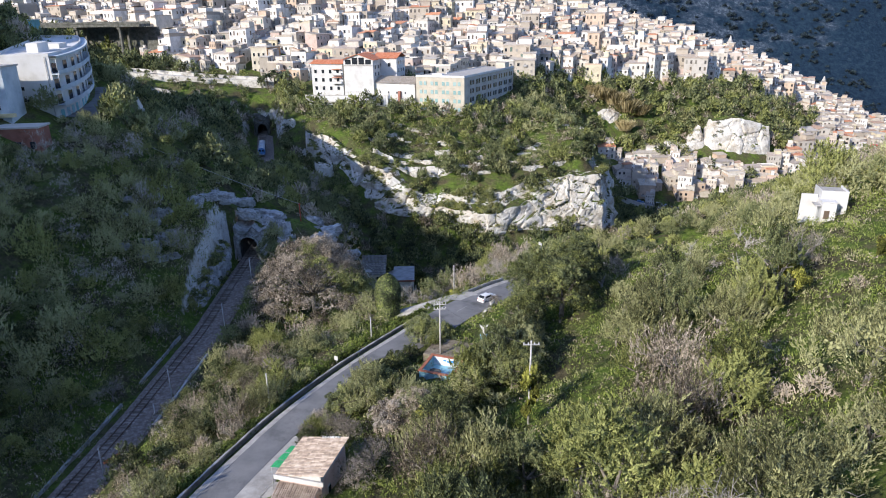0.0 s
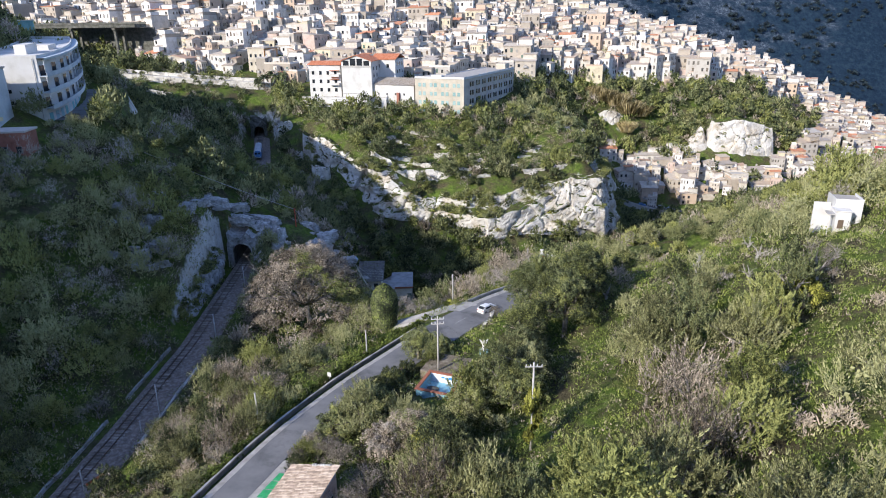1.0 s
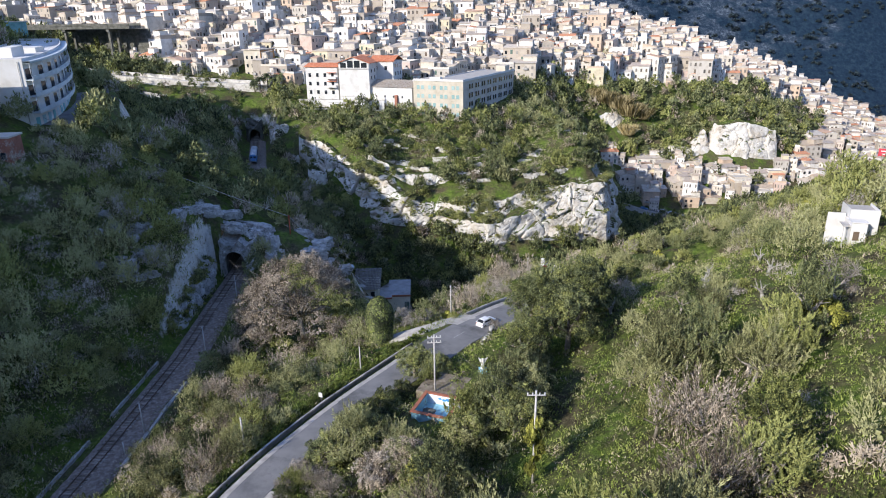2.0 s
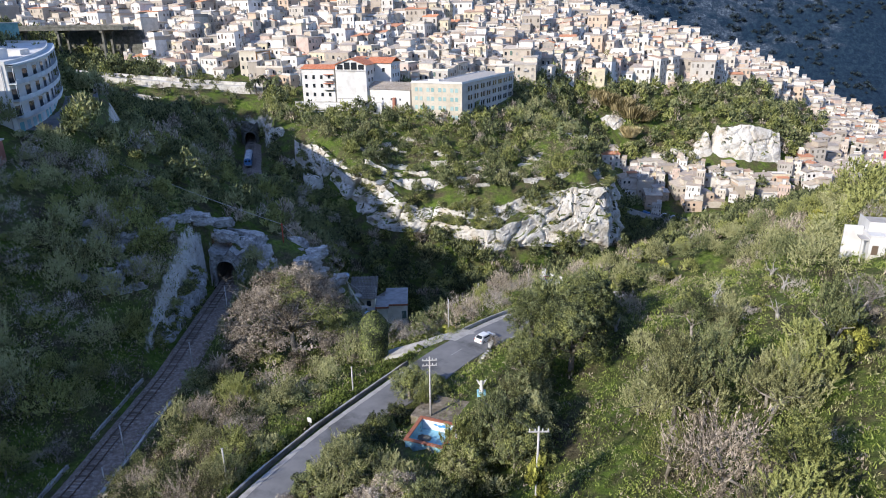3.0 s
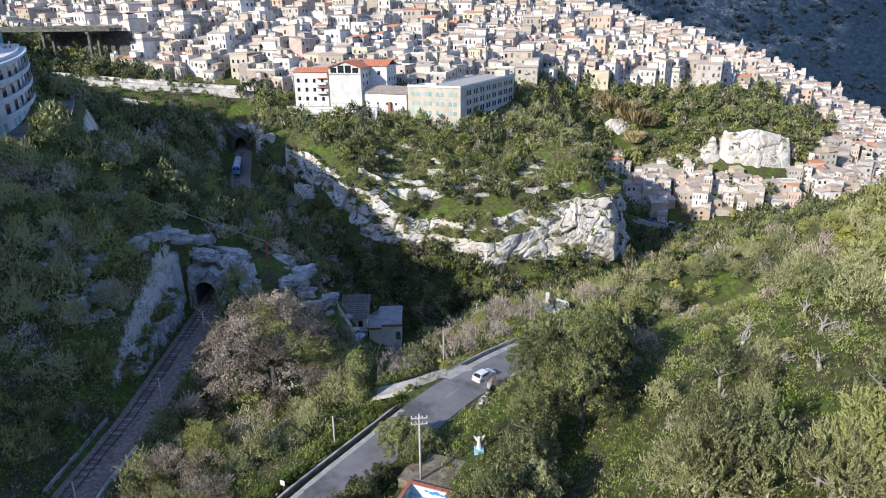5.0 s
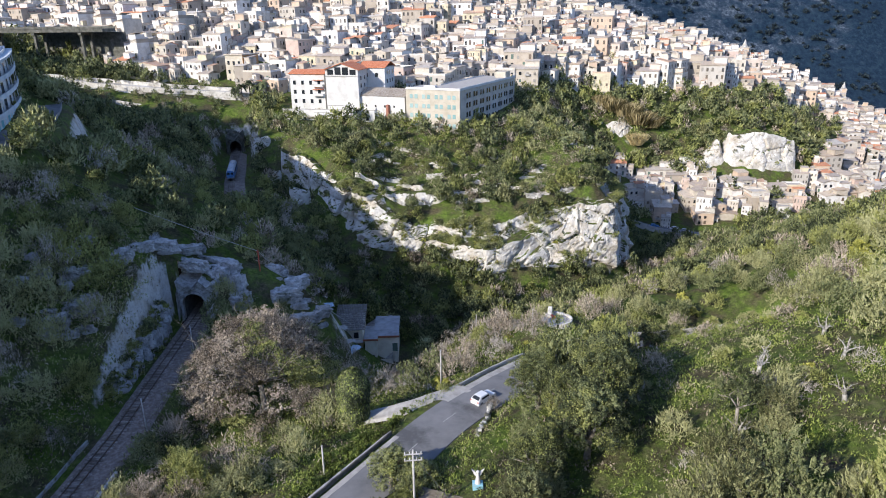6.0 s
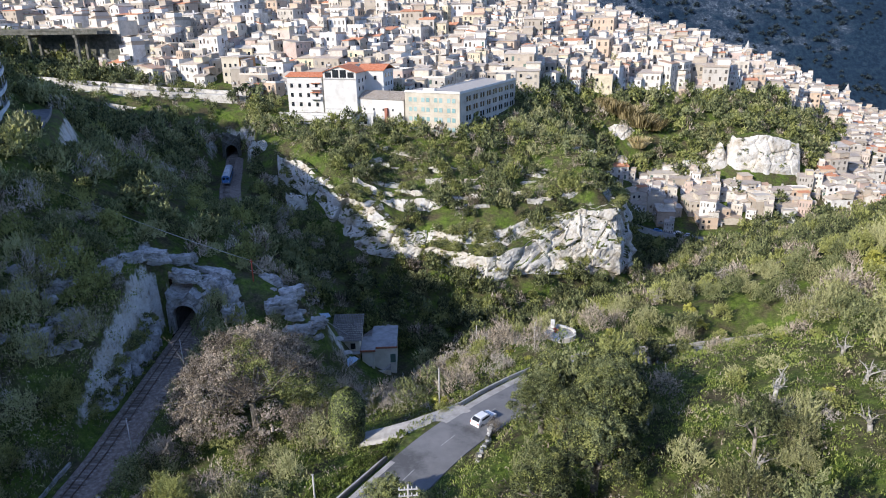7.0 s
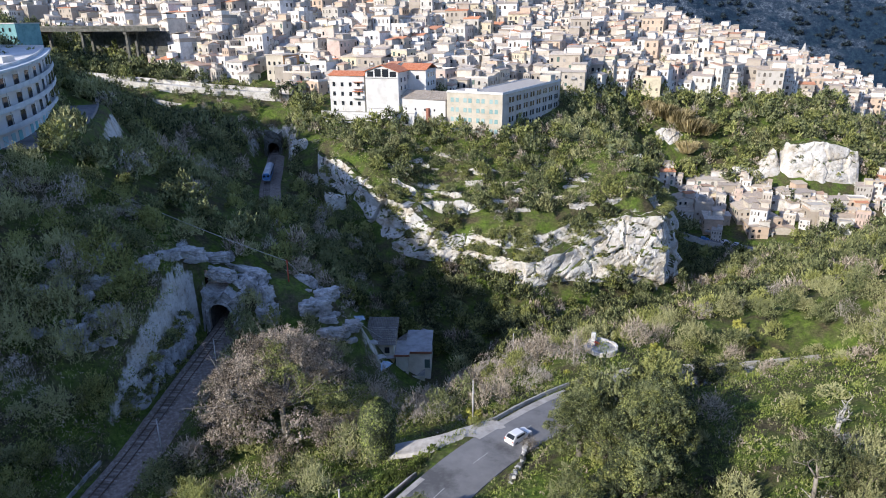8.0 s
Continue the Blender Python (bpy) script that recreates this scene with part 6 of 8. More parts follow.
def limbs(tall, rad, count, twigs, r0=0.16, lean=0.3):
    """Trunk, limbs and twigs as tapered bars."""
    bm = bmesh.new()
    rng = random.Random(int(tall * 1000) + count)
    fork = Vector((rng.uniform(-lean, lean), rng.uniform(-lean, lean), tall * rng.uniform(0.22, 0.35)))
    beam(bm, (0, 0, -0.6), fork, r0 * 1.3, r0, 6)
    for k in range(count):
        a = 2 * math.pi * (k + rng.uniform(-.3, .3)) / count
        reach = rad * rng.uniform(0.45, 0.95)
        tip = Vector((math.cos(a) * reach, math.sin(a) * reach, tall * rng.uniform(0.8, 1.0) * (0.96 - 0.2 * reach / rad if twigs > 3 else 0.84 - 0.5 * (reach / rad) ** 1.7)))
        mid = fork.lerp(tip, 0.5) + Vector((rng.uniform(-.3, .3), rng.uniform(-.3, .3), rng.uniform(0, .5)))
        beam(bm, fork, mid, r0 * 0.62, r0 * 0.4, 5)
        beam(bm, mid, tip, r0 * 0.4, r0 * 0.12, 4)
        for _ in range(twigs):
            s = mid.lerp(tip, rng.uniform(0, 0.9))
            e = s + Vector((rng.uniform(-1, 1), rng.uniform(-1, 1), rng.uniform(0.1, 1.1))) * rad * (0.36 if twigs > 3 else 0.2)
            beam(bm, s, e, r0 * 0.17, 0.015, 3)
            for _ in range(2):
                s2 = s.lerp(e, rng.uniform(0.3, 0.9))
                beam(bm, s2, s2 + Vector((rng.uniform(-1, 1), rng.uniform(-1, 1), rng.uniform(0, 1))) * rad * 0.2, r0 * 0.1, 0.012, 3)
    return bm


KINDS = {
    "olive_tree": (M_LEAF_OLIVE, dict(rad=3.0, tall=5.2, leaf=0.1, billows=14, up=0.7, long=4.0, loose=0.7, core=0.3, plume=3.4), "silvery grey-green olive tree on the grassy slope", "tree"),
    "evergreen_tree": (M_LEAF_OAK, dict(rad=3.1, tall=6.4, leaf=0.16, billows=14, up=0.3, long=2.0, core=0.3, plume=1.9), "dark evergreen tree with a dense rounded crown", "tree"),
    "leafy_tree": (M_LEAF_GREEN, dict(rad=2.9, tall=5.6, leaf=0.14, billows=14, up=0.5, long=2.6, loose=0.6, core=0.3, plume=2.4), "fresh green leafy tree among the scrub", "tree"),
    "yellow_shrub": (M_LEAF_YELLOW, dict(rad=1.6, tall=2.6, leaf=0.2, billows=6, up=0.5, long=1.9), "yellow-green flowering shrub on the slope", "shrub"),
    "brown_tree": (M_LEAF_BROWN, dict(rad=2.8, tall=5.2, leaf=0.09, billows=12, up=0.8, long=5.0, core=0, loose=0.8, plume=3.8), "brownish half-bare tree with dry foliage", "tree"),
    "bare_tree": (M_LEAF_GREY, dict(rad=2.7, tall=5.4, leaf=0.05, billows=9, up=0.8, long=13.0, core=0, loose=0.8, open_=2.0), "leafless grey tree with fine twigs", "tree"),
}
NEAR, MID, LOW, TINY = {}, {}, {}, {}
for kind, (mat, q, label, category) in KINDS.items():
    NEAR[kind], MID[kind], LOW[kind], TINY[kind] = [], [], [], []
    bare, dense = kind == "bare_tree", {"bare_tree": 0.32, "brown_tree": 0.7, "yellow_shrub": 0.45}.get(kind, 1.0)
    for k in range(4):
        root = thing(kind, pose(0, 0, -500), label, category, group=kind.replace("_", " ") + "s of the valley")
        s = rv.uniform(0.85, 1.15)
        qq = dict(q, rad=q["rad"] * s, tall=q["tall"] * (2 - s))
        part("trunk", limbs(qq["tall"], qq["rad"], 7 if bare else 5, 7 if bare else 1, 0.15), M_PALEBARK if bare else M_BARK, root)
        v, f = leaf_cloud(int(10500 * dense), **dict(qq, leaf=q["leaf"] * 0.52, long=q["long"] * 0.85, fine=True))
        crown = new("crown", mesh_np("crown", v, None, f, [mat]))
        crown.parent = root
        NEAR[kind].append(root)
    for k in range(5):
        MID[kind].append(leaf_cloud(int(2300 * dense), **dict(q, leaf=q["leaf"] * 1.0, long=q["long"] * 0.85, fine=True)))
        LOW[kind].append(leaf_cloud(int(720 * dense), **dict(q, leaf=q["leaf"] * 2.2, long=q["long"] * 0.8)))
        TINY[kind].append(leaf_cloud(int(210 * dense), **dict(q, leaf=q["leaf"] * 3.3, long=q["long"] * 0.7)))

# open places without trees: x, y and radius
GLADES = [(60.5, 97.5, 5.5), (65, 103, 6), (48, 127, 5), (40, 117, 4), (53, 130, 4), (61, 99, 3), (35, 123, 6), (44, 130, 6), (52, 140, 6), (57, 150, 5), (31, 102, 5.5), (34, 109, 4.5), (48, 115, 4), (57, 119, 4.5), (29, 90, 3.5), (31, 66, 4.5), (39, 84, 4), (70, 125, 4), (27, 160, 6), (63, 104, 5), (41, 104, 4), (48, 96, 4), (29, 98, 3), (27, 69, 4)]
BY_ROAD = [(-7.5, 112, 4), (-9.5, 108.5, 4.5), (-13, 104.5, 4.5), (-15.5, 100, 4), (-18.5, 95.5, 4), (-21, 91, 3.5), (25, 152, 4), (22, 146, 3), (9, 104, 4.5), (12, 111, 5), (15, 118, 4.5), (8, 98, 3), (13, 100, 3), (17, 124, 4), (14, 106, 4), (22, 129, 3), (-12, 112, 6), (-9, 122, 5), (-14.5, 60, 7.5), (-18, 50, 8), (-10, 48, 7), (-19, 60, 4), (-8, 70, 5), (-12, 68, 4), (0, 85, 5.6), (-4, 82, 3.6), (-5, 86, 3.2), (6, 90, 4), (-1, 79, 3.5), (-13, 181, 9), (-20, 184, 8), (-15, 172, 6), (22, 101, 6), (19, 96, 5), (24, 107, 5), (10, 66, 4), (8.5, 60, 4), (-9, 118, 3.5), (-16, 114, 3), (-4, 118, 4.5), (8, 104, 4), (16, 66, 3.5), (7, 91, 4.2), (64, 104, 6.5), (61, 99, 5.5), (57.8, 94, 5.0), (54.5, 89, 4.0), (23.7, 105.7, 4.2), (20.4, 90.7, 4.2), (18.1, 81.6, 4.2), (17.2, 73.5, 4.6), (17.5, 68.8, 4.6)]
BY_RAIL = [(-27, 116, 7), (-22, 119, 5), (-33, 120, 6), (-38, 126, 4), (-17, 124, 4), (-27, 129, 10), (-103, 185, 15), (-93, 172, 6), (-92, 184, 5.5), (-95, 195, 7), (-99, 206, 8), (-104, 216, 8), (24.6, 146.2, 5), (24.6, 140, 3), (-17, 177, 9), (-21, 186, 9), (-12, 188, 9), (-100, 152, 12), (-52, 167, 7), (-43, 168, 5), (-33, 169, 5), (-28, 167, 4), (-59, 161, 5), (-39, 172, 3), (-29, 129, 5)]
BY_HILL = [(98, 304, 11), (112, 302, 10), (125, 304, 10), (-44, 306, 14), (-54, 310, 11), (-24, 304, 9), (-14, 300, 8), (2, 299, 12), (16, 312, 13), (26, 330, 13), (44, 268, 7), (56, 268, 5), (-46, 303, 12), (159, 346, 12.5), (172, 347, 9), (140, 348, 7.5), (94, 359, 5), (-130, 310, 6), (-121, 308, 5), (-195, 318, 9), (-206, 320, 9), (-186, 308, 8), (-216, 318, 8)]
TERRACE = [(x, 324.5 + 0.0009 * (x + 100) ** 2, 5.5) for x in range(-174, -80, 7)]
CLEAR = GLADES + BY_ROAD + BY_RAIL + BY_HILL + TERRACE


def near_house(x, y):
    return (y > np.interp(x, FRONT_X, FRONT_Y) - 3 and y < 640) or inside(x, y, LOW_TOWN)


def choose(x, y, patch, dice, side):
    """Kind and size of what grows at a place, or None."""
    def pick(*pairs):
        t = dice
        for kind, p in pairs:
            if t < p:
                return kind
            t -= p
        return pairs[0][0]
    if x < -135 and 330 < y < 410:
        return pick(("evergreen_tree", .75), ("leafy_tree", .25)), 1.35
    if y < 178 and side > 0 and x > -30:
        if x < 12 and y < 84:
            return pick(("evergreen_tree", .4), ("leafy_tree", .25), ("olive_tree", .25), ("brown_tree", .1)), 1.25
        if x < 24 and 84 < y < 150:
            return pick(("evergreen_tree", .45), ("leafy_tree", .35), ("olive_tree", .2)), 1.35
        if (patch > 0.04 and dice < 0.85) or (dice * 7.3) % 1 < 0.16:
            return None, 0
        return pick(("olive_tree", .5), ("brown_tree", .09), ("bare_tree", .08), ("leafy_tree", .17), ("yellow_shrub", .09), ("evergreen_tree", .07)), 1.65 if (dice * 5.3) % 1 > 0.75 else 1.3
    if x < -54 and y < 250:
        if (dice * 9.7) % 1 < 0.2:
            return None, 0
        if y < 150:
            return pick(("olive_tree", .48), ("leafy_tree", .26), ("evergreen_tree", .12), ("bare_tree", .14)), 0.95 + 0.6 * (dice * 3.1 % 1)
        return pick(("evergreen_tree", .3), ("olive_tree", .34), ("leafy_tree", .22), ("bare_tree", .11 if y < 180 else .04), ("brown_tree", .03)), 0.85 + 0.6 * (dice * 3.1 % 1)
    if y < 178 and side < 0:
        if -26 < x < 18 and y > 128:
            return pick(("brown_tree", .42), ("bare_tree", .38), ("leafy_tree", .12), ("evergreen_tree", .08)), 1.0
        if x < -38 and y < 140:
            return pick(("evergreen_tree", .5), ("olive_tree", .2), ("brown_tree", .18), ("bare_tree", .12)), 0.9
        return pick(("evergreen_tree", .17), ("leafy_tree", .15), ("olive_tree", .36), ("brown_tree", .19), ("bare_tree", .1), ("yellow_shrub", .03)), 0.95
    if y > 244 and -75 < x < 72 and y < 345:
        if y < 274 and x > -20 and dice < 0.5:
            return None, 0
        if patch > 0.35 and dice < 0.75:
            return None, 0
        return pick(("olive_tree", .3), ("leafy_tree", .38), ("evergreen_tree", .28), ("brown_tree", .04)), 1.0
    if 60 < x < 215 and 315 < y < 420:
        return pick(("evergreen_tree", .34), ("leafy_tree", .34), ("brown_tree", .22), ("olive_tree", .1)), 1.25
    if y > 620:
        return pick(("evergreen_tree", 1.0)), 1.8
    if x < -62 and 245 < y < 322:
        return pick(("evergreen_tree", .56), ("brown_tree", .18), ("olive_tree", .14), ("leafy_tree", .12)), 1.25 if y < 296 else 0.6
    return pick(("evergreen_tree", .52), ("leafy_tree", .24), ("bare_tree", .08), ("brown_tree", .1), ("olive_tree", .06)), 1.05


def scatter():
    xs, ys = [], []
    y = 34.0
    while y < 640:
        step = 5.1 if y < 178 else 4.9 if y < 405 else 7.5
        half = 0.74 * (y + 25)
        x = -half - 8
        while x < half + 12:
            xs.append(x + rv.uniform(-.5, .5) * step)
            ys.append(y + rv.uniform(-.5, .5) * step)
            x += step
        y += step * 0.9
    # shrubs crowding the verge of the narrow stretch, and round the far tunnel
    for a, b in zip(densify(ROAD, 2.4), densify(ROAD, 2.4)[1:]):
        if 66 < a[1] < 100:
            q = math.dist(a[:2], b[:2])
            xs.append(a[0] + (b[1] - a[1]) / q * 3.6)
            ys.append(a[1] - (b[0] - a[0]) / q * 3.6)
    for _ in range(60):
        xs.append(rv.uniform(-92, -68))
        ys.append(rv.uniform(298, 317))
    return np.array(xs), np.array(ys)


def plant():
    x, y = scatter()
    d_road, _, side = along(x, y, ROAD)
    d_rail, _, _ = along(x, y, TRACK)
    d_foot, _, _ = along(x, y, FOOT)
    d_rim, _, _ = along(x, y, RIM)
    z = ground(x, y)
    zx, zy = ground(x + 1.0, y), ground(x, y + 1.0)
    steep = np.hypot(zx - z, zy - z)
    patch = fractal(x * 0.075, y * 0.075, 0 * x, 3)
    dice = rv.uniform(0, 1, len(x))
    heaps = {}
    used = {k: 0 for k in KINDS}
    order = np.argsort(y)
    for i in order:
        small = 1.0
        if d_road[i] < (6.2 if side[i] < 0 else 8.2 if y[i] > 92 else 7.0) or steep[i] > 3.2:
            if d_road[i] < (2.7 if side[i] > 0 and 68 < y[i] < 90 else 4.3 if side[i] > 0 and y[i] < 100 else 5.2) or steep[i] > 3.2:
                continue
            small = 0.38
        if d_rail[i] < 4.6 and (y[i] < 164 or 220 < y[i] < 322):
            continue
        if d_rail[i] < 9.0 and y[i] < 130 and x[i] > -50:
            continue
        if d_rail[i] < 8.5 and 222 < y[i] < 304:
            if d_rail[i] < 5.5:
                continue
            small = 0.3
        elif d_rail[i] < 6.6 and y[i] < 164:
            small = 0.42 if x[i] > -54 else 0.6
        if (d_foot[i] < (4.8 if x[i] < 8 else 3) and y[i] > d_foot[i] + 225) or (d_rim[i] < 1.5 and dice[i] < 0.6):
            continue
        if near_house(x[i], y[i]) and dice[i] > 0.015:
            continue
        kind, size = choose(x[i], y[i], patch[i], rv.uniform(0, 1), side[i])
        if kind is None:
            continue
        s = size * small * rv.uniform(0.65, 1.3)
        if any((x[i] - a) ** 2 + (y[i] - b) ** 2 < (r + max(0, 2.0 * (s - 1))) ** 2 for a, b, r in CLEAR):
            continue
        if side[i] > 0 and y[i] > 92 and small == 1 and d_road[i] < 4.6 + 2.6 * s:
            continue
        m = pose(x[i], y[i], z[i] - 0.15, rv.uniform(-6, 6), rv.uniform(-6, 6), rv.uniform(0, 360))
        if y[i] < 104 and used[kind] < 90:
            used[kind] += 1
            ob = copy_thing(NEAR[kind][rv.integers(4)], m)
            ob.scale = (s, s, s * rv.uniform(0.85, 1.2))
        else:
            bank = MID if y[i] < 170 else LOW if y[i] < 275 else TINY
            name = ("slope_woods" if y[i] < 178 and x[i] > -30 else "bank_woods" if x[i] < -30 and y[i] < 250 else "valley_scrub" if y[i] < 244 else "hill_scrub" if y[i] < 640 else "far_woods")
            heap = heaps.setdefault(name, Heap())
            v, f = bank[kind][rv.integers(5)]
            heap.put(v, f, m @ Matrix.Diagonal((s, s, s * rv.uniform(0.85, 1.2), 1)), list(KINDS).index(kind))
    # bushes rooted on the ledges of the cliff
    for name, count in (("cliff", 820), ("crag", 46), ("cutting_rock", 90)):
        me = bpy.data.objects[name].data
        spots = [p.center.copy() for p in me.polygons if p.normal.z > 0.45] + [p.center.copy() for p in me.polygons if p.normal.z > 0.1][::7]
        patchy = fractal(np.array([q.x for q in spots]) * 0.16, np.array([q.z for q in spots]) * 0.3, 0 * np.array([q.y for q in spots]), 3)
        bare_face = np.array([q.x < -12 for q in spots])
        spots = [q for q, p, w in zip(spots, patchy, bare_face) if p > (0.3 if w else 0.02) or name != "cliff"]
        for k in rv.integers(0, len(spots), count):
            kind = ("evergreen_tree", "leafy_tree", "leafy_tree", "olive_tree", "yellow_shrub")[rv.integers(5)]
            s = rv.uniform(0.2, 0.6)
            v, f = TINY[kind][rv.integers(5)]
            heaps.setdefault("hill_scrub", Heap()).put(v, f, pose(*(spots[k] - Vector((0, 0, 0.5 * s))), 0, 0, rv.uniform(0, 360)) @ Matrix.Diagonal((s, s, s * rv.uniform(0.5, 0.9), 1)), list(KINDS).index(kind))
    # low shrubs filling the ground between the trees: sunny slope, bank by the road, shaded bank
    for count, x0, x1, y0, y1, kinds, wood in ((240, -4, 92, 52, 158, ("olive_tree", "olive_tree", "leafy_tree", "yellow_shrub", "brown_tree", "bare_tree"), "slope_woods"),
                                               (420, -47, -14, 52, 140, ("olive_tree", "olive_tree", "evergreen_tree", "brown_tree", "bare_tree"), "bank_woods"),
                                               (620, -112, -57, 50, 172, ("olive_tree", "leafy_tree", "evergreen_tree", "olive_tree", "bare_tree"), "bank_woods")):
        x, y = rv.uniform(x0, x1, count), rv.uniform(y0, y1, count)
        d, e, g = along(x, y, ROAD)[0], along(x, y, TRACK)[0], ground(x, y)
        tight = fractal(x * 0.12, y * 0.12, 0 * x, 3) > -0.25
        for k in range(count):
            if d[k] < 6.4 or e[k] < 6.2 or (e[k] < 9 and x[k] > -50) or not tight[k] or any((x[k] - a) ** 2 + (y[k] - b) ** 2 < r * r for a, b, r in BY_ROAD + BY_RAIL):
                continue
            kind, s = kinds[rv.integers(len(kinds))], rv.uniform(0.34, 0.72)
            v, f = LOW[kind][rv.integers(5)]
            heaps[wood].put(v, f, pose(x[k], y[k], g[k] - 0.5 * s, 0, 0, rv.uniform(0, 360)) @ Matrix.Diagonal((s, s, s * rv.uniform(0.6, 0.95), 1)), list(KINDS).index(kind))
    mats = [KINDS[k][0] for k in KINDS]
    words = {"slope_woods": "mixed olive and scrub woodland on the sunny slope", "bank_woods": "dark evergreen woodland on the shaded bank", "valley_scrub": "dense scrub filling the valley floor", "hill_scrub": "green scrub and bushes on the rocky hill", "far_woods": "scattered dark trees on the distant hillside"}
    for name, heap in heaps.items():
        v, f, i = np.concatenate(heap.v), np.concatenate(heap.f), np.concatenate(heap.i)
        ob = new(name, mesh_np(name, v, None, f, mats, i))
        tagged(ob, words[name], "trees", kind="stuff")
    for roots in NEAR.values():
        for root in roots:
            for o in (*root.children_recursive, root):
                bpy.data.objects.remove(o)
    print("planted", used, {k: len(h.v) for k, h in heaps.items()})


plant()


teal_block()


def far_maquis():
    """Low dark trees dotted over the distant hillside, haze blue put into their leaf colour."""
    x, y = rv.uniform(180, 1000, 2600), rv.uniform(690, 1100, 2600)
    z = ground(x, y)
    heap = Heap()
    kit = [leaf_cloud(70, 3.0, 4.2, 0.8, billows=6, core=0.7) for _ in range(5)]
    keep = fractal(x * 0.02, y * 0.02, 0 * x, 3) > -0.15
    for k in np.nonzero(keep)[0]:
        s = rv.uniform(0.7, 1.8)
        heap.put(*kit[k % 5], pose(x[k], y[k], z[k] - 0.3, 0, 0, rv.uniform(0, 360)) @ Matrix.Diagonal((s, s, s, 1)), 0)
    heap.done("distant_maquis", [M_LEAF_HAZED], "maquis dotted over the distant hillside, its green darkened and blued for haze", "trees")


far_maquis()


def undergrowth():
    """Low herbs and brambles between the trees of the sunny slope and the verges."""
    x = np.concatenate([rv.uniform(-30, 85, 10500), rv.uniform(-80, -34, 4500), rv.uniform(-60, 66, 3200)])
    y = np.concatenate([42 + 110 * rv.uniform(0, 1, 10500) ** 1.2, rv.uniform(42, 165, 4500), rv.uniform(244, 306, 3200)])
    d, _, side = along(x, y, ROAD)
    dr, _, _ = along(x, y, TRACK)
    z = ground(x, y)
    heap = Heap()
    kit = [leaf_cloud(44, 0.95, 0.6, 0.1, billows=4, up=0.8, long=2.2, core=0) for _ in range(5)]
    for k in range(len(x)):
        if d[k] < 4.8 or dr[k] < 3.6 or near_house(x[k], y[k]) or any((x[k] - a) ** 2 + (y[k] - b) ** 2 < r * r for a, b, r in ((-14.5, 60, 5), (-19, 60, 3), (0, 85, 4))):
            continue
        v, f = kit[k % 5]
        s = rv.uniform(0.7, 1.6) * (1.4 if y[k] > 240 or x[k] < -56 else 1)
        heap.put(v, f, pose(x[k], y[k], z[k] - 0.05, 0, 0, rv.uniform(0, 360)) @ Matrix.Diagonal((s, s, s * rv.uniform(0.6, 1.5), 1)), rv.choice(3, p=(.68, .2, .12) if y[k] < 240 and x[k] > -30 else (.4, .3, .3)))
    ob = new("undergrowth", mesh_np("undergrowth", np.concatenate(heap.v), None, np.concatenate(heap.f), [M_LEAF_HERB, M_LEAF_OLIVE, M_LEAF_BROWN], np.concatenate(heap.i)))
    tagged(ob, "lush green herbs and brambles between the trees", "undergrowth", kind="stuff")


undergrowth()

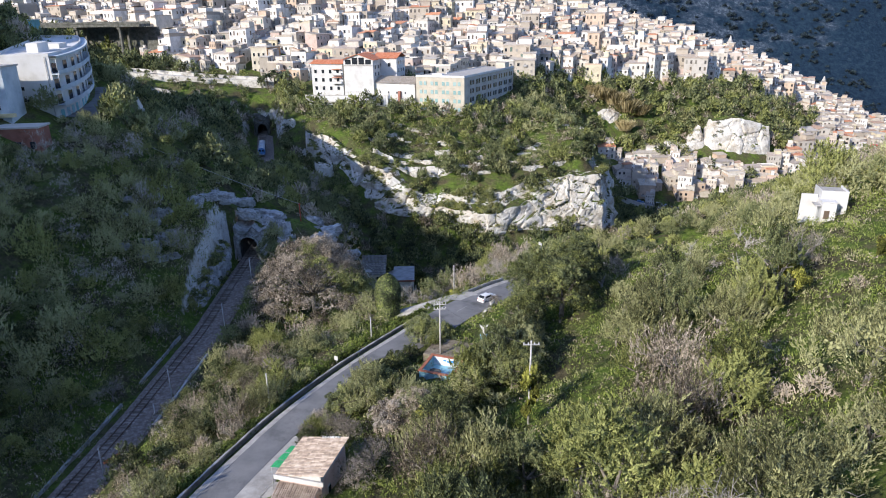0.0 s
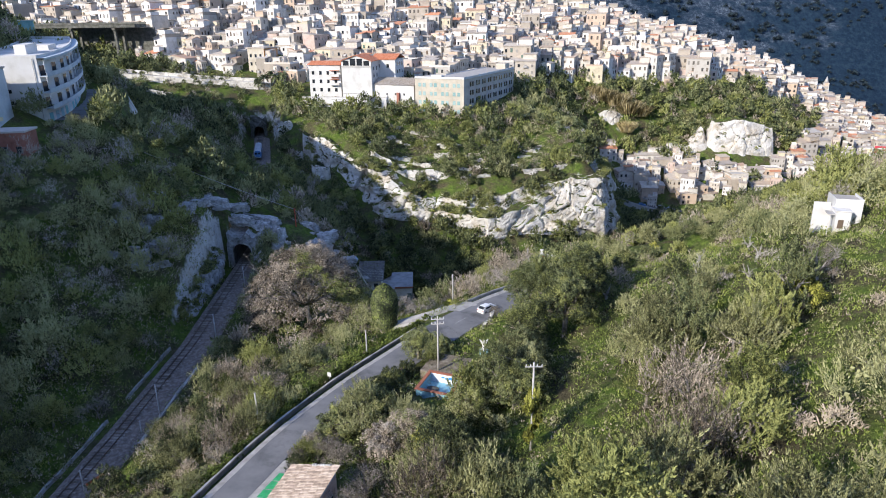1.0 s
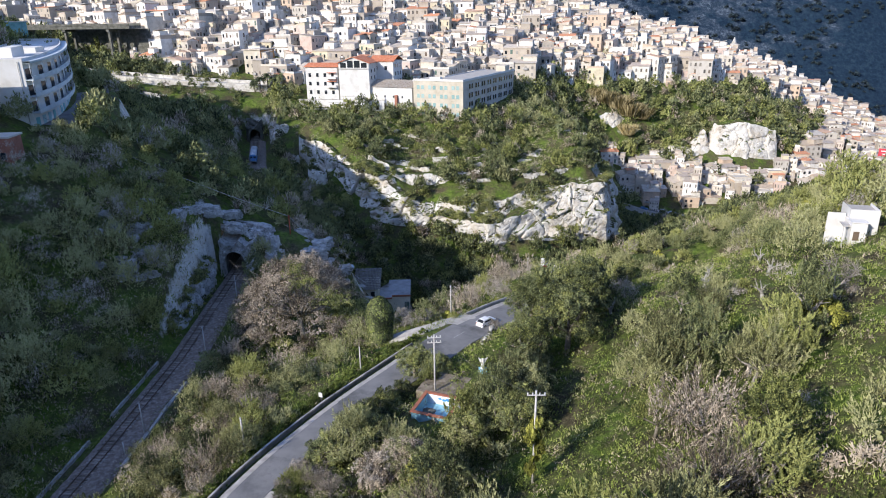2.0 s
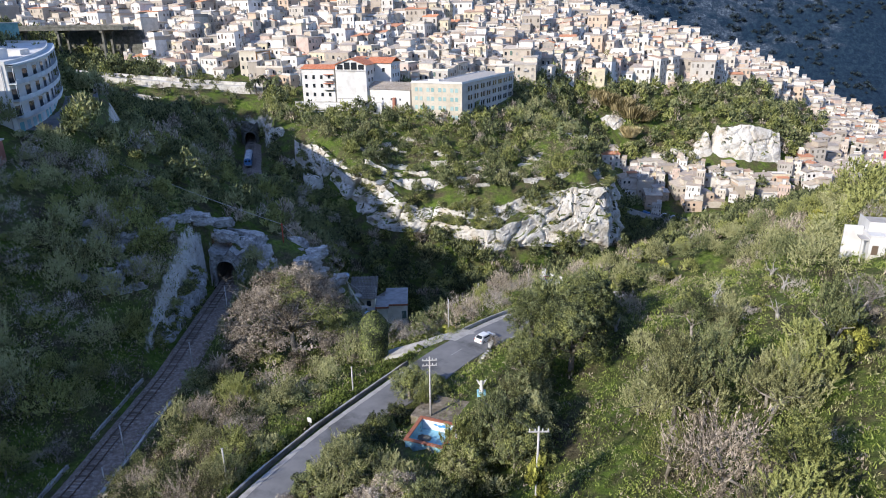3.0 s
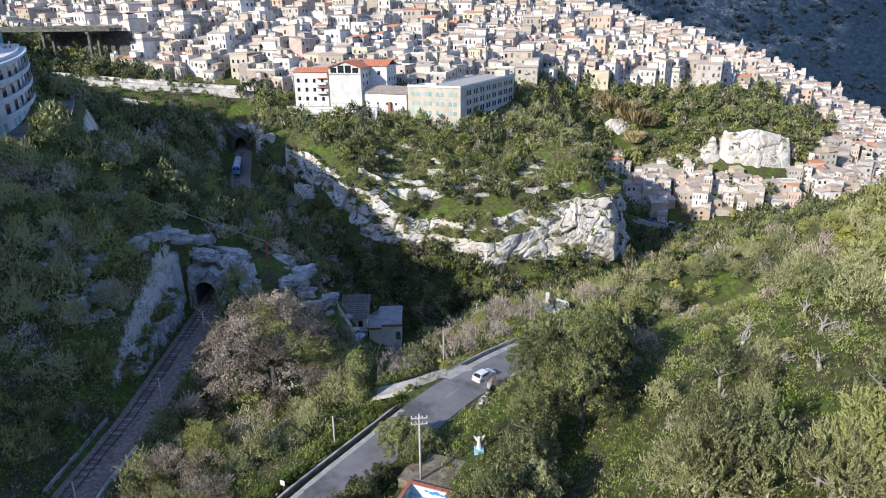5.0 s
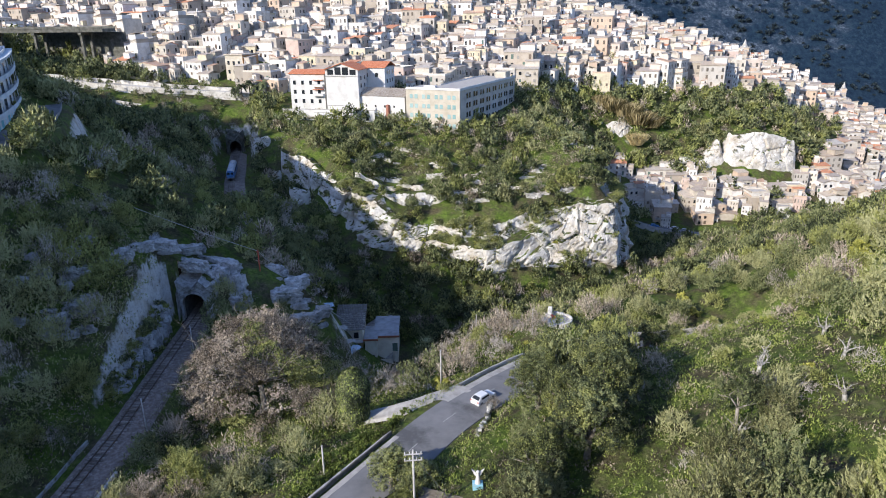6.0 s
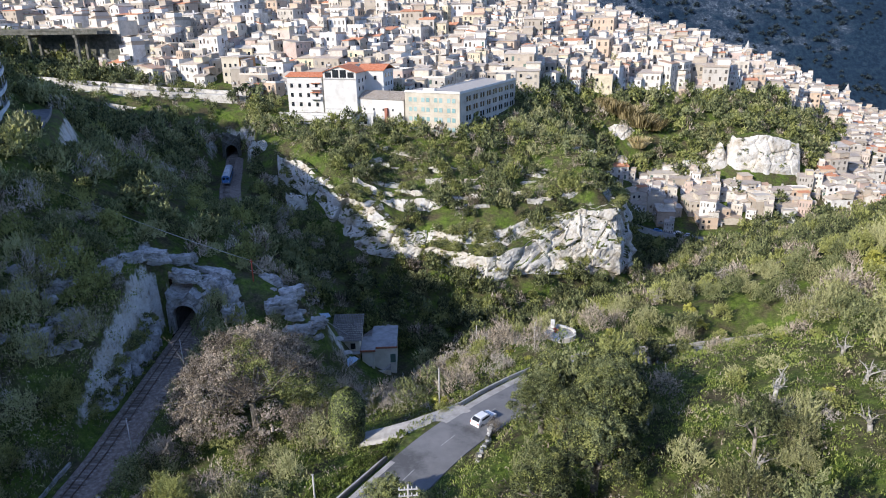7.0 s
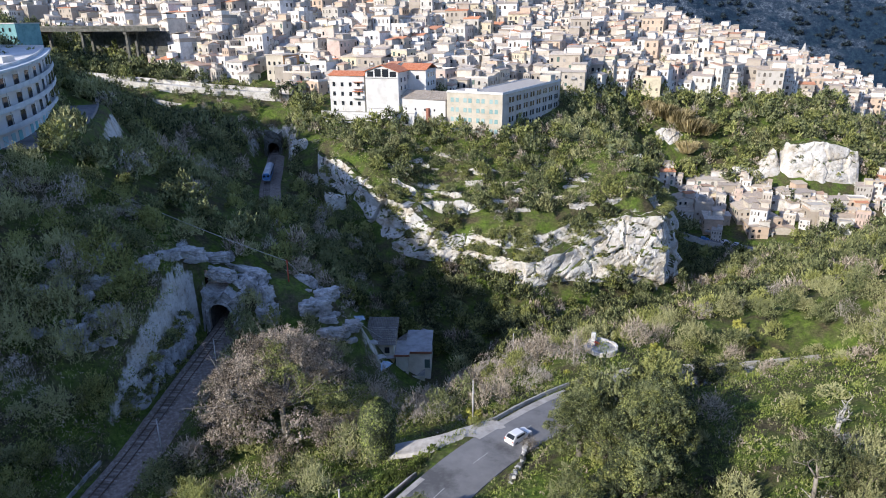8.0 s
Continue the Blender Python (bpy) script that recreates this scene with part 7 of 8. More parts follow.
# ---- things along the road and railway ----
def roadside_house():
    root = thing("roadside_house", pose(-14.6, 59.6, 50.4, 0, 0, -15), "small pink-plastered roadside house with a pale clay tile roof", "house")
    boxed("wall", M_PINK, root, -2.4, 2.4, -3.2, 3.2, -2.5, 3.9)
    bm = bmesh.new()
    v = [(-2.4, -3.2, 3.9), (2.4, -3.2, 3.9), (2.4, -3.2, 4.75)]
    slab(bm, [bm.verts.new(p) for p in v], [bm.verts.new((p[0], 3.2, p[2])) for p in v])
    part("gable", bm, M_WHITE, root)
    # tile columns run up the slope from the road side
    roof = tiled_roof(root, -3.5, 3.5, -2.9, 2.9, 3.95, 4.95, M_NEARTILE, row=0.23)
    roof.matrix_basis = pose(0, 0, 0, 0, 0, -90)
    boxed("fascia", M_WHITE, root, -2.85, 2.85, -3.62, -3.5, 3.75, 4.25)
    lean = tiled_roof(root, -2.5, 2.2, -6.4, -3.3, 2.1, 3.2, M_NEARTILE, "lean_to_roof", row=0.23)
    boxed("lean_to_wall", M_PINK, root, -2.3, 2.0, -6.1, -3.21, -2.5, 2.0)
    for y in (-1.5, 1.6):
        share("window", WIN_SMALL, root, face(2.43, y, 1.4, 90))
    boxed("doorstep", M_CONCRETE, root, -5.4, -2.41, -6.5, 0.2, -1.4, -0.1)
    rng = random.Random(2)
    for k in range(7):
        bm = bmesh.new()
        bmesh.ops.create_icosphere(bm, subdivisions=2, radius=0.22)
        for q in bm.verts:
            q.co *= rng.uniform(0.75, 1.2)
        st = part("roof_stone", bm, M_STONE, root)
        st.matrix_basis = pose(-0.2 + 0.32 * k, 3.3, 4.5 + 0.05 * k)
    can = thing("green_canopy", pose(-18.1, 62.2, 50.4, 0, 0, -22), "green corrugated canopy on thin steel posts", "canopy")
    for k in range(3):
        v, f = [], []
        for i in range(13):
            for j in range(2):
                v.append((-0.9 + 1.8 * j, -2.1 + k * 1.4 + 1.3 * i / 12, 2.35 + 0.35 * j + 0.05 * math.sin(i * math.pi)))
                v[-1] = (v[-1][0], v[-1][1], v[-1][2] + (0.06 if i % 2 else 0))
        for i in range(12):
            f.append((2 * i, 2 * i + 1, 2 * i + 3, 2 * i + 2))
        sheet = new("corrugated_sheet", mesh_np("corrugated_sheet", np.array(v), np.array(f), None, [M_GREENSHEET]))
        sheet.parent = can
    for x, y in ((-0.8, -2), (0.8, -2), (-0.8, 2), (0.8, 2)):
        bm = bmesh.new()
        beam(bm, (x, y, -0.6), (x, y, 2.4 + 0.2 * (x + 0.8)), 0.04)
        part("post", bm, M_STEEL, can)
    rail = thing("yard_fence", pose(-20.3, 57.5, 50.4, 0, 0, -20), "thin steel rail fence along the road edge", "fence")
    for k in range(5):
        bm = bmesh.new()
        beam(bm, (0, -5 + 2.5 * k, -0.5), (0, -5 + 2.5 * k, 1.1), 0.035)
        part("post", bm, M_STEEL, rail)
    for z in (0.6, 1.05):
        bm = bmesh.new()
        beam(bm, (0, -5, z), (0, 5, z), 0.025)
        part("rail", bm, M_STEEL, rail)


def pool():
    root = thing("swimming_pool", pose(-0.4, 85.3, 51.3, 0, 0, -21.7), "small empty pool with blue painted walls and terracotta coping", "pool")
    w = 2.3
    boxed("floor", M_POOLBLUE, root, -w, w, -w, w, -1.9, -1.45)
    for x0, x1, y0, y1, mat in ((-w - .3, -w, -w, w, M_POOLBLUE), (w, w + .3, -w, w, M_POOLBLUE), (-w - .3, w + .3, w, w + .3, M_POOLWHITE), (-w - .3, w + .3, -w - .3, -w, M_POOLBLUE)):
        boxed("pool_wall", mat, root, x0, x1, y0, y1, -2.4, -0.08)
    for x0, x1, y0, y1 in ((-w - .45, -w + .05, -w - .45, w + .45), (w - .05, w + .45, -w - .45, w + .45), (-w + .05, w - .05, w - .05, w + .45), (-w + .05, w - .05, -w - .45, -w + .05)):
        boxed("coping", M_COPING, root, x0, x1, y0, y1, -0.08, 0.07, bevel=0.02)
    bm = bmesh.new()
    bmesh.ops.create_icosphere(bm, subdivisions=3, radius=1.0)
    for q in bm.verts:
        q.co = Vector((q.co.x * 0.9, q.co.y * 0.7, q.co.z * 0.25)) * (1 + 0.25 * noise.noise(q.co * 2.3))
    o = part("debris_heap", bm, M_DARKWALL, root, "heap of dark rotten leaves")
    o.matrix_basis = pose(-1.2, 0.2, -1.4)
    for k in range(5):
        bm = bmesh.new()
        n = 10
        r = 0.28 + 0.08 * (k % 3)
        lo = [bm.verts.new((r * math.cos(2 * math.pi * i / n), -0.012, 0.55 * r * math.sin(2 * math.pi * i / n))) for i in range(n)]
        bm.faces.new(lo[::-1])
        o = part("painted_wave", bm, M_DEEPBLUE, root)
        o.matrix_basis = pose(-0.4 + 0.62 * k, w - 0.004, -0.55 - 0.12 * (k % 2))
    deck = boxed("pool_deck", M_DIRT, None, -4.2, 5.5, 2.75, 8.5, -1.6, -0.25)
    deck.matrix_basis = pose(-0.4, 85.3, 51.3, 0, 0, -21.7)
    tagged(deck, "dusty brown earth yard with dry debris beside the pool", "pavement", kind="structure")
    box_ob = thing("pump_box", pose(2.9, 84.6, 50.4, 0, 0, -21.7), "low reddish masonry pump box beside the pool", "box")
    boxed("body", M_COPING, box_ob, -0.5, 0.5, -0.6, 0.6, -0.4, 0.9)
    boxed("lid", M_CONCRETE, box_ob, -0.6, 0.6, -0.7, 0.7, 0.9, 1.02)


def utility_pole(x, y, h, label, ivy=0.0, arms=2, yaw=0.0):
    z = height(x, y)
    root = thing("utility_pole", pose(x, y, z, 0, 0, yaw), label, "utility pole")
    bm = bmesh.new()
    beam(bm, (0, 0, -0.8), (0, 0, h), 0.16, 0.1, 8)
    part("pole", bm, M_POLE, root)
    for k in range(arms):
        zz = h - 0.45 - 0.75 * k
        boxed("crossarm", M_POLE, root, -0.95, 0.95, -0.17, -0.08, zz - 0.06, zz + 0.06)
        for s in (-0.85, -0.35, 0.35, 0.85):
            bm = bmesh.new()
            beam(bm, (s, -0.12, zz + 0.06), (s, -0.12, zz + 0.3), 0.07, 0.045, 6)
            part("insulator", bm, M_WHITE, root)
    if ivy:
        v, f = leaf_cloud(5200, 1.15, h * 0.5, 0.2, up=0.2, long=1.4)
        v = v * [1, 1, 1.9] - [0, 0, 0.6]
        crown = new("ivy", mesh_np("ivy", v, None, f, [M_LEAF_YELLOW]))
        crown.parent = root
        tagged(crown, "yellow-green ivy climbing the pole")
    return root


def street_lamp(x, y, h, z=None, yaw=0, lamp=True):
    z = height(x, y) if z is None else z
    root = thing("street_lamp" if lamp else "telegraph_pole", pose(x, y, z, 0, 0, yaw), "slim pale grey street lamp at the roadside" if lamp else "slender pale telegraph post beside the railway" if x < -40 else "slender pale post on the verge of the road", "lamp post" if lamp else "post", group="" if lamp else "posts along the railway" if x < -40 else "posts along the road")
    bm = bmesh.new()
    beam(bm, (0, 0, -0.8), (0, 0, h), 0.14, 0.1, 7)
    part("pole", bm, M_POLE, root)
    if lamp:
        bm = bmesh.new()
        beam(bm, (0, 0, h - 0.1), (0.9, 0, h + 0.15), 0.035)
        part("arm", bm, M_STEEL, root)
        boxed("lamp_head", M_STEEL, root, 0.8, 1.35, -0.11, 0.11, h + 0.06, h + 0.2, bevel=0.03)
    else:
        boxed("cap", M_CONCRETE, root, -0.11, 0.11, -0.11, 0.11, h, h + 0.08)


def road_sign(x, y, z):
    root = thing("road_sign", pose(x, y, z, 0, 0, -25), "small white square road sign on a steel post", "sign")
    bm = bmesh.new()
    beam(bm, (0, 0, -0.5), (0, 0, 2.1), 0.035)
    part("post", bm, M_STEEL, root)
    boxed("panel", M_WHITE, root, -0.32, 0.32, -0.07, -0.035, 1.35, 2.05)


def cable(points, sag, name="overhead_cable", label="thin black overhead cable across the valley", r=0.02, mat=None):
    line = []
    for a, b in zip(points, points[1:]):
        a, b = Vector(a), Vector(b)
        line += [a.lerp(b, k / 14) - Vector((0, 0, sag * 4 * k / 14 * (1 - k / 14))) for k in range(14)]
    line.append(Vector(points[-1]))
    bm = bmesh.new()
    rings = []
    for k, p in enumerate(line):
        q = (line[min(k + 1, len(line) - 1)] - line[max(k - 1, 0)]).to_track_quat("Z", "Y")
        rings.append([bm.verts.new(p + q @ Vector((r * math.cos(1.571 * s), r * math.sin(1.571 * s), 0))) for s in range(4)])
    for u, w in zip(rings, rings[1:]):
        for s in range(4):
            bm.faces.new((u[s], u[(s + 1) % 4], w[(s + 1) % 4], w[s]))
    tagged(part(name, bm, mat or M_WIRE), label, "cable")


def valley_houses():
    a = thing("valley_house", pose(-21.2, 182, 17, 0, 0, 2), "old ochre valley house with a sagging stone-tile roof", "house")
    boxed("wall", M_OCHRE, a, -3.2, 3.2, 0, 9.5, -3, 7.4)
    boxed("upper_wall", M_LIMEWASH, a, -3.25, 3.25, -0.05, 9.5, 7.4, 10.4, label="pale unpainted upper storey")
    tiled_roof(a, -3.9, 3.9, -0.9, 9.8, 10.4, 12.9, M_SLATE)
    share("window", WIN_SMALL, a, face(0, -0.02, 6.0, 0))
    share("window", WIN, a, face(1.6, -0.08, 8.0, 0))
    boxed("balcony", M_CONCRETE, a, -3.4, 3.4, -1.4, -0.01, 7.1, 7.35)
    b = thing("valley_house", pose(-13.3, 182, 16, 0, 0, 2), "cream valley house with a flat grey roof and outside stairs", "house")
    bm = bmesh.new()
    prism(bm, [(-4.2, 0), (-1.2, 0), (-1.2, 1.6), (4.2, 1.6), (4.2, 13), (-1.8, 13), (-1.8, 7), (-4.2, 7)], -3, 8.4)
    part("wall", bm, M_LIMEWASH, b)
    bm = bmesh.new()
    prism(bm, [(-4.5, -.3), (-.9, -.3), (-.9, 1.3), (4.5, 1.3), (4.5, 13.3), (-2.1, 13.3), (-2.1, 7.3), (-4.5, 7.3)], 8.4, 8.75)
    part("roof", bm, M_GREYROOF, b, "flat grey bitumen roof")
    boxed("roof_edge", M_COPING, b, -4.6, -0.8, -.42, -.3, 8.3, 8.8)
    boxed("roof_edge", M_COPING, b, -0.8, 4.6, 1.18, 1.3, 8.3, 8.8)
    for k in range(12):
        boxed("step", M_CONCRETE, b, -0.8 + 0.3 * k, -0.5 + 0.3 * k, 0.4, 1.58, -2, 0.8 + 0.27 * k)
    boxed("stair_parapet", M_LIMEWASH, b, -0.8, 2.8, 0.25, 0.4, 0, 2.6)
    boxed("porch_roof", M_BRICK, b, -4.4, -1.1, -1.2, 0.0, 2.0, 2.3)
    share("door", DOOR, b, face(3.4, 1.58, 4.2, 0))
    share("window", WIN_SMALL, b, face(-3.2, -0.02, 3.2, 0))
    share("window", WIN_SMALL, b, face(-2.2, -0.02, 3.2, 0))
    share("window", WIN, b, face(2.2, 1.58, 1.0, 0))
    shed = thing("brick_shed", pose(-14.5, 197, 19, 0, 0, -30), "low brick shed with a long sheet roof", "shed")
    boxed("wall", M_BRICK, shed, -2, 2, -4, 4, -3, 3.2)
    boxed("roof", M_SLATE, shed, -2.4, 2.4, -4.5, 4.5, 3.2, 3.4)
    for x, y, s, t, mat, label in ((-26.2, 179, 2.0, 20, M_TARP, "crumpled pale blue tarpaulin"), (-19.2, 172, 2.4, 60, M_TARP, "faded blue plastic sheet on the ground"), (-22.5, 177.5, 1.6, 0, M_CONCRETE, "heap of grey rubble"), (-20.5, 175, 1.7, 40, M_CONCRETE, "heap of grey rubble")):
        bm = bmesh.new()
        bmesh.ops.create_grid(bm, x_segments=14, y_segments=10, size=1)
        for q in bm.verts:
            q.co.z = 0.35 * noise.fractal(q.co * 2.2 + Vector((x, y, 0)), 0.8, 2.1, 4) - 0.25 * q.co.length_squared + 0.3
            q.co.x *= s
            q.co.y *= 0.55 * s
        bmesh.ops.solidify(bm, geom=bm.faces[:], thickness=-0.04)
        o = part("tarpaulin" if mat is M_TARP else "rubble", bm, mat)
        o.matrix_basis = pose(x, y, height(x, y) + 0.35, 0, 0, t)
        tagged(o, label, "tarpaulin" if mat is M_TARP else "rubble")


def monument():
    z = 46.7
    root = thing("roadside_shrine", pose(24.6, 146.2, z, 0, 0, -25) @ Matrix.Scale(0.8, 4), "white roadside shrine with a low round terrace wall", "shrine")
    bm = bmesh.new()
    beam(bm, (0, 0, -3), (0, 0, 0.0), 3.5, 3.5, 24)
    part("terrace", bm, M_CONCRETE, root, "paved round terrace")
    for k in range(14):
        a = radians(-150 + k * 20)
        o = boxed("wall_block", M_PALEWALL if k % 3 else M_WHITE, root, -0.6, 0.6, -0.22, 0.22, -0.2, 0.35 + 0.3 * abs(math.sin(2.3 * k)), bevel=0.06)
        o.matrix_basis = pose(3.4 * math.cos(a), 3.4 * math.sin(a), 0, 0, 0, math.degrees(a) + 90)
    boxed("stele", M_WHITE, root, -2.7, -1.7, 1.2, 1.8, -0.2, 2.5, bevel=0.08)
    boxed("stele_foot", M_CONCRETE, root, -3.2, -1.4, 0.8, 2.2, -0.2, 0.5, bevel=0.05)
    v, f = leaf_cloud(160, 0.8, 0.9, 0.2, billows=4)
    o = new("bouquet", mesh_np("bouquet", v, None, f, [M_REDFLOWER]))
    o.parent = root
    o.location = (-1.2, 0.6, 0)


def white_house():
    root = thing("white_hillside_house", pose(64.6, 104, 67.2, 0, 0, -16) @ Matrix.Diagonal((0.62, 0.62, 0.62, 1)), "small white concrete house with a roof terrace on the slope", "house")
    boxed("lower_block", M_WHITE, root, -1.9, 1.6, 0, 6, -3, 4.7)
    boxed("upper_block", M_WHITE, root, -1.6, 5.0, 3.5, 11, -3, 6.4)
    boxed("roof", M_TERRACE, root, -1.4, 4.8, 3.7, 10.8, 6.4, 6.6)
    for x0, x1, y0, y1 in ((-1.6, 5.0, 3.5, 3.7), (-1.6, -1.4, 3.7, 11), (4.8, 5.0, 3.7, 11)):
        boxed("parapet", M_WHITE, root, x0, x1, y0, y1, 6.4, 7.2)
    boxed("terrace_edge", M_WHITE, root, -2.1, 1.8, -0.2, 3.49, 4.7, 4.95)
    boxed("ramp_wall", M_WHITE, root, -6.0, -1.95, 5.6, 6.0, -3, 5.6)
    boxed("porch_post", M_WHITE, root, -3.4, -3.1, 0.3, 0.6, -2, 3.6)
    boxed("porch_roof", M_CONCRETE, root, -3.6, -1.91, 0.2, 4, 3.6, 3.85)
    share("door", DOOR, root, face(-0.6, -0.02, 0.2, 0))
    share("window", WIN, root, face(1.62, 3, 2.0, 90))
    share("window", WIN, root, face(5.02, 8, 3.0, 90))


def wheel_part(root, x, y, r, w):
    bm = bmesh.new()
    beam(bm, (x - w / 2, y, r), (x + w / 2, y, r), r, r, 14)
    tyre = part("wheel", bm, M_TYRE, root)
    bm = bmesh.new()
    beam(bm, (x - w / 2 - 0.01, y, r), (x + w / 2 + 0.01, y, r), r * 0.55, r * 0.55, 10)
    part("rim", bm, M_STEEL, tyre)


def hatchback(x, y, z, yaw, paint, label):
    root = thing("car", pose(x, y, z, 0, 0, yaw), label, "car")
    prof = [(-2.0, 0.28), (2.0, 0.28), (2.02, 0.62), (1.85, 0.8), (1.0, 0.92), (0.35, 1.42), (-1.3, 1.48), (-1.9, 1.0), (-2.03, 0.7)]
    bm = bmesh.new()
    rows = []
    for s, k in ((-0.84, 0.0), (-0.8, 1.0), (0.8, 1.0), (0.84, 0.0)):
        row = []
        for py, pz in prof:
            inset = 0.16 if pz > 1.2 and abs(s) == 0.8 else 0
            row.append(bm.verts.new((s * (0.98 if k == 0 else 1) - math.copysign(inset, s), py * (0.97 if k == 0 else 1), min(pz, 0.9) if k == 0 else pz)))
        rows.append(row)
    n = len(prof)
    for a, b in zip(rows, rows[1:]):
        for k in range(n):
            bm.faces.new((a[k], b[k], b[(k + 1) % n], a[(k + 1) % n]))
    bm.faces.new(rows[0])
    bm.faces.new(rows[-1][::-1])
    bmesh.ops.recalc_face_normals(bm, faces=bm.faces[:])
    part("body", bm, paint, root)
    bm = bmesh.new()
    v = [(-0.68, 0.94, 0.96), (0.68, 0.94, 0.96), (0.6, 0.42, 1.38), (-0.6, 0.42, 1.38)]
    slab(bm, [bm.verts.new(p) for p in v], [bm.verts.new((p[0], p[1] + 0.03, p[2] + 0.03)) for p in v])
    part("windscreen", bm, M_GLASS, root)
    bm = bmesh.new()
    v = [(-0.66, -1.84, 1.05), (0.66, -1.84, 1.05), (0.58, -1.38, 1.43), (-0.58, -1.38, 1.43)]
    slab(bm, [bm.verts.new(p) for p in v], [bm.verts.new((p[0], p[1] - 0.03, p[2] + 0.03)) for p in v])
    part("rear_window", bm, M_GLASS, root)
    for s in (-1, 1):
        boxed("side_window", M_GLASS, root, s * 0.76 - 0.03, s * 0.76 + 0.03, -1.2, 0.4, 0.96, 1.3)
        boxed("headlight", M_WHITE, root, s * 0.6 - 0.15, s * 0.6 + 0.15, 1.95, 2.03, 0.6, 0.74)
        boxed("tail_light", M_RUST, root, s * 0.68 - 0.1, s * 0.68 + 0.1, -2.05, -1.96, 0.72, 0.92)
        for yy in (-1.25, 1.25):
            wheel_part(root, s * 0.74, yy, 0.3, 0.2)


def railcar():
    i = min(range(len(TRACK_LINE)), key=lambda k: abs(TRACK_LINE[k][1] - 272))
    a, b = TRACK_LINE[i - 7], TRACK_LINE[i + 7]
    root = thing("railcar", pose(*TRACK_LINE[i], 0, 0, math.degrees(math.atan2(b[1] - a[1], b[0] - a[0])) - 90), "blue diesel railcar with a pale grey roof on the track", "train")
    prof = [(-1.35, 0.75), (1.35, 0.75), (1.42, 1.6), (1.36, 3.0), (0.95, 3.6), (0, 3.78), (-0.95, 3.6), (-1.36, 3.0), (-1.42, 1.6)]
    bm = bmesh.new()
    secs = [(-9.4, 0.9), (-9.0, 1.0), (9.0, 1.0), (9.4, 0.9)]
    rings = [[bm.verts.new((x * s, y, 0.75 + (z - 0.75) * (0.5 + 0.5 * s))) for x, z in prof] for y, s in secs]
    n = len(prof)
    for p, q in zip(rings, rings[1:]):
        for k in range(n):
            f = bm.faces.new((p[k], p[(k + 1) % n], q[(k + 1) % n], q[k]))
            f.material_index = 1 if 3 <= k <= 6 else 0
    bm.faces.new(rings[0][::-1])
    bm.faces.new(rings[-1])
    bmesh.ops.recalc_face_normals(bm, faces=bm.faces[:])
    part("body", bm, [M_TRAINBLUE, M_ROOFGREY], root)
    for y in (-9.36, 9.36):
        for x in (-0.62, 0.62):
            boxed("cab_window", M_GLASS, root, x - 0.42, x + 0.42, y - 0.07, y + 0.07, 2.1, 2.85)
        boxed("bumper", M_STEEL, root, -1.1, 1.1, y - 0.2, y + 0.2, 0.8, 1.05)
        for x in (-0.9, 0.9):
            boxed("headlight", M_WHITE, root, x - 0.12, x + 0.12, y - 0.09, y + 0.09, 1.3, 1.5)
    for s in (-1, 1):
        for k in range(9):
            boxed("side_window", M_GLASS, root, s * 1.4 - 0.04, s * 1.4 + 0.04, -7.6 + 1.8 * k, -6.3 + 1.8 * k, 1.9, 2.75)
    for y in (-6, 6):
        boxed("bogie", M_DARKWALL, root, -1.1, 1.1, y - 1.4, y + 1.4, 0.27, 0.75)
    for y in (-4, 3):
        boxed("roof_unit", M_ROOFGREY, root, -0.6, 0.6, y - 1, y + 1, 3.7, 4.0)


def big_tree(x, y, rad, tall, mats, label, name="broad_tree", boughs=9, twigs=3, billows=None, lobes=80, per=46, leaf=0.34, z=None, trunk=0.4, stretch=1.0):
    z = height(x, y) if z is None else z
    root = thing(name, pose(x, y, z), label, "tree")
    part("trunk", limbs(tall, rad * 0.9, boughs, twigs, trunk), M_BARK, root)
    for k, (mat, share_of, nm) in enumerate(mats):
        v, f = leaf_cloud(int(lobes * per * 2.6 * share_of), rad, tall, leaf * 0.75, billows=billows or max(7, int(lobes * 0.25 * share_of)), up=0.35, long=1.7, loose=0.6, core=0.3 if k == 0 and not billows else 0)
        v = v * [1, 1, stretch] - [0, 0, 0.32 * tall * (stretch - 1)]
        o = new(nm, mesh_np(nm, v, None, f, [mat]))
        o.parent = root


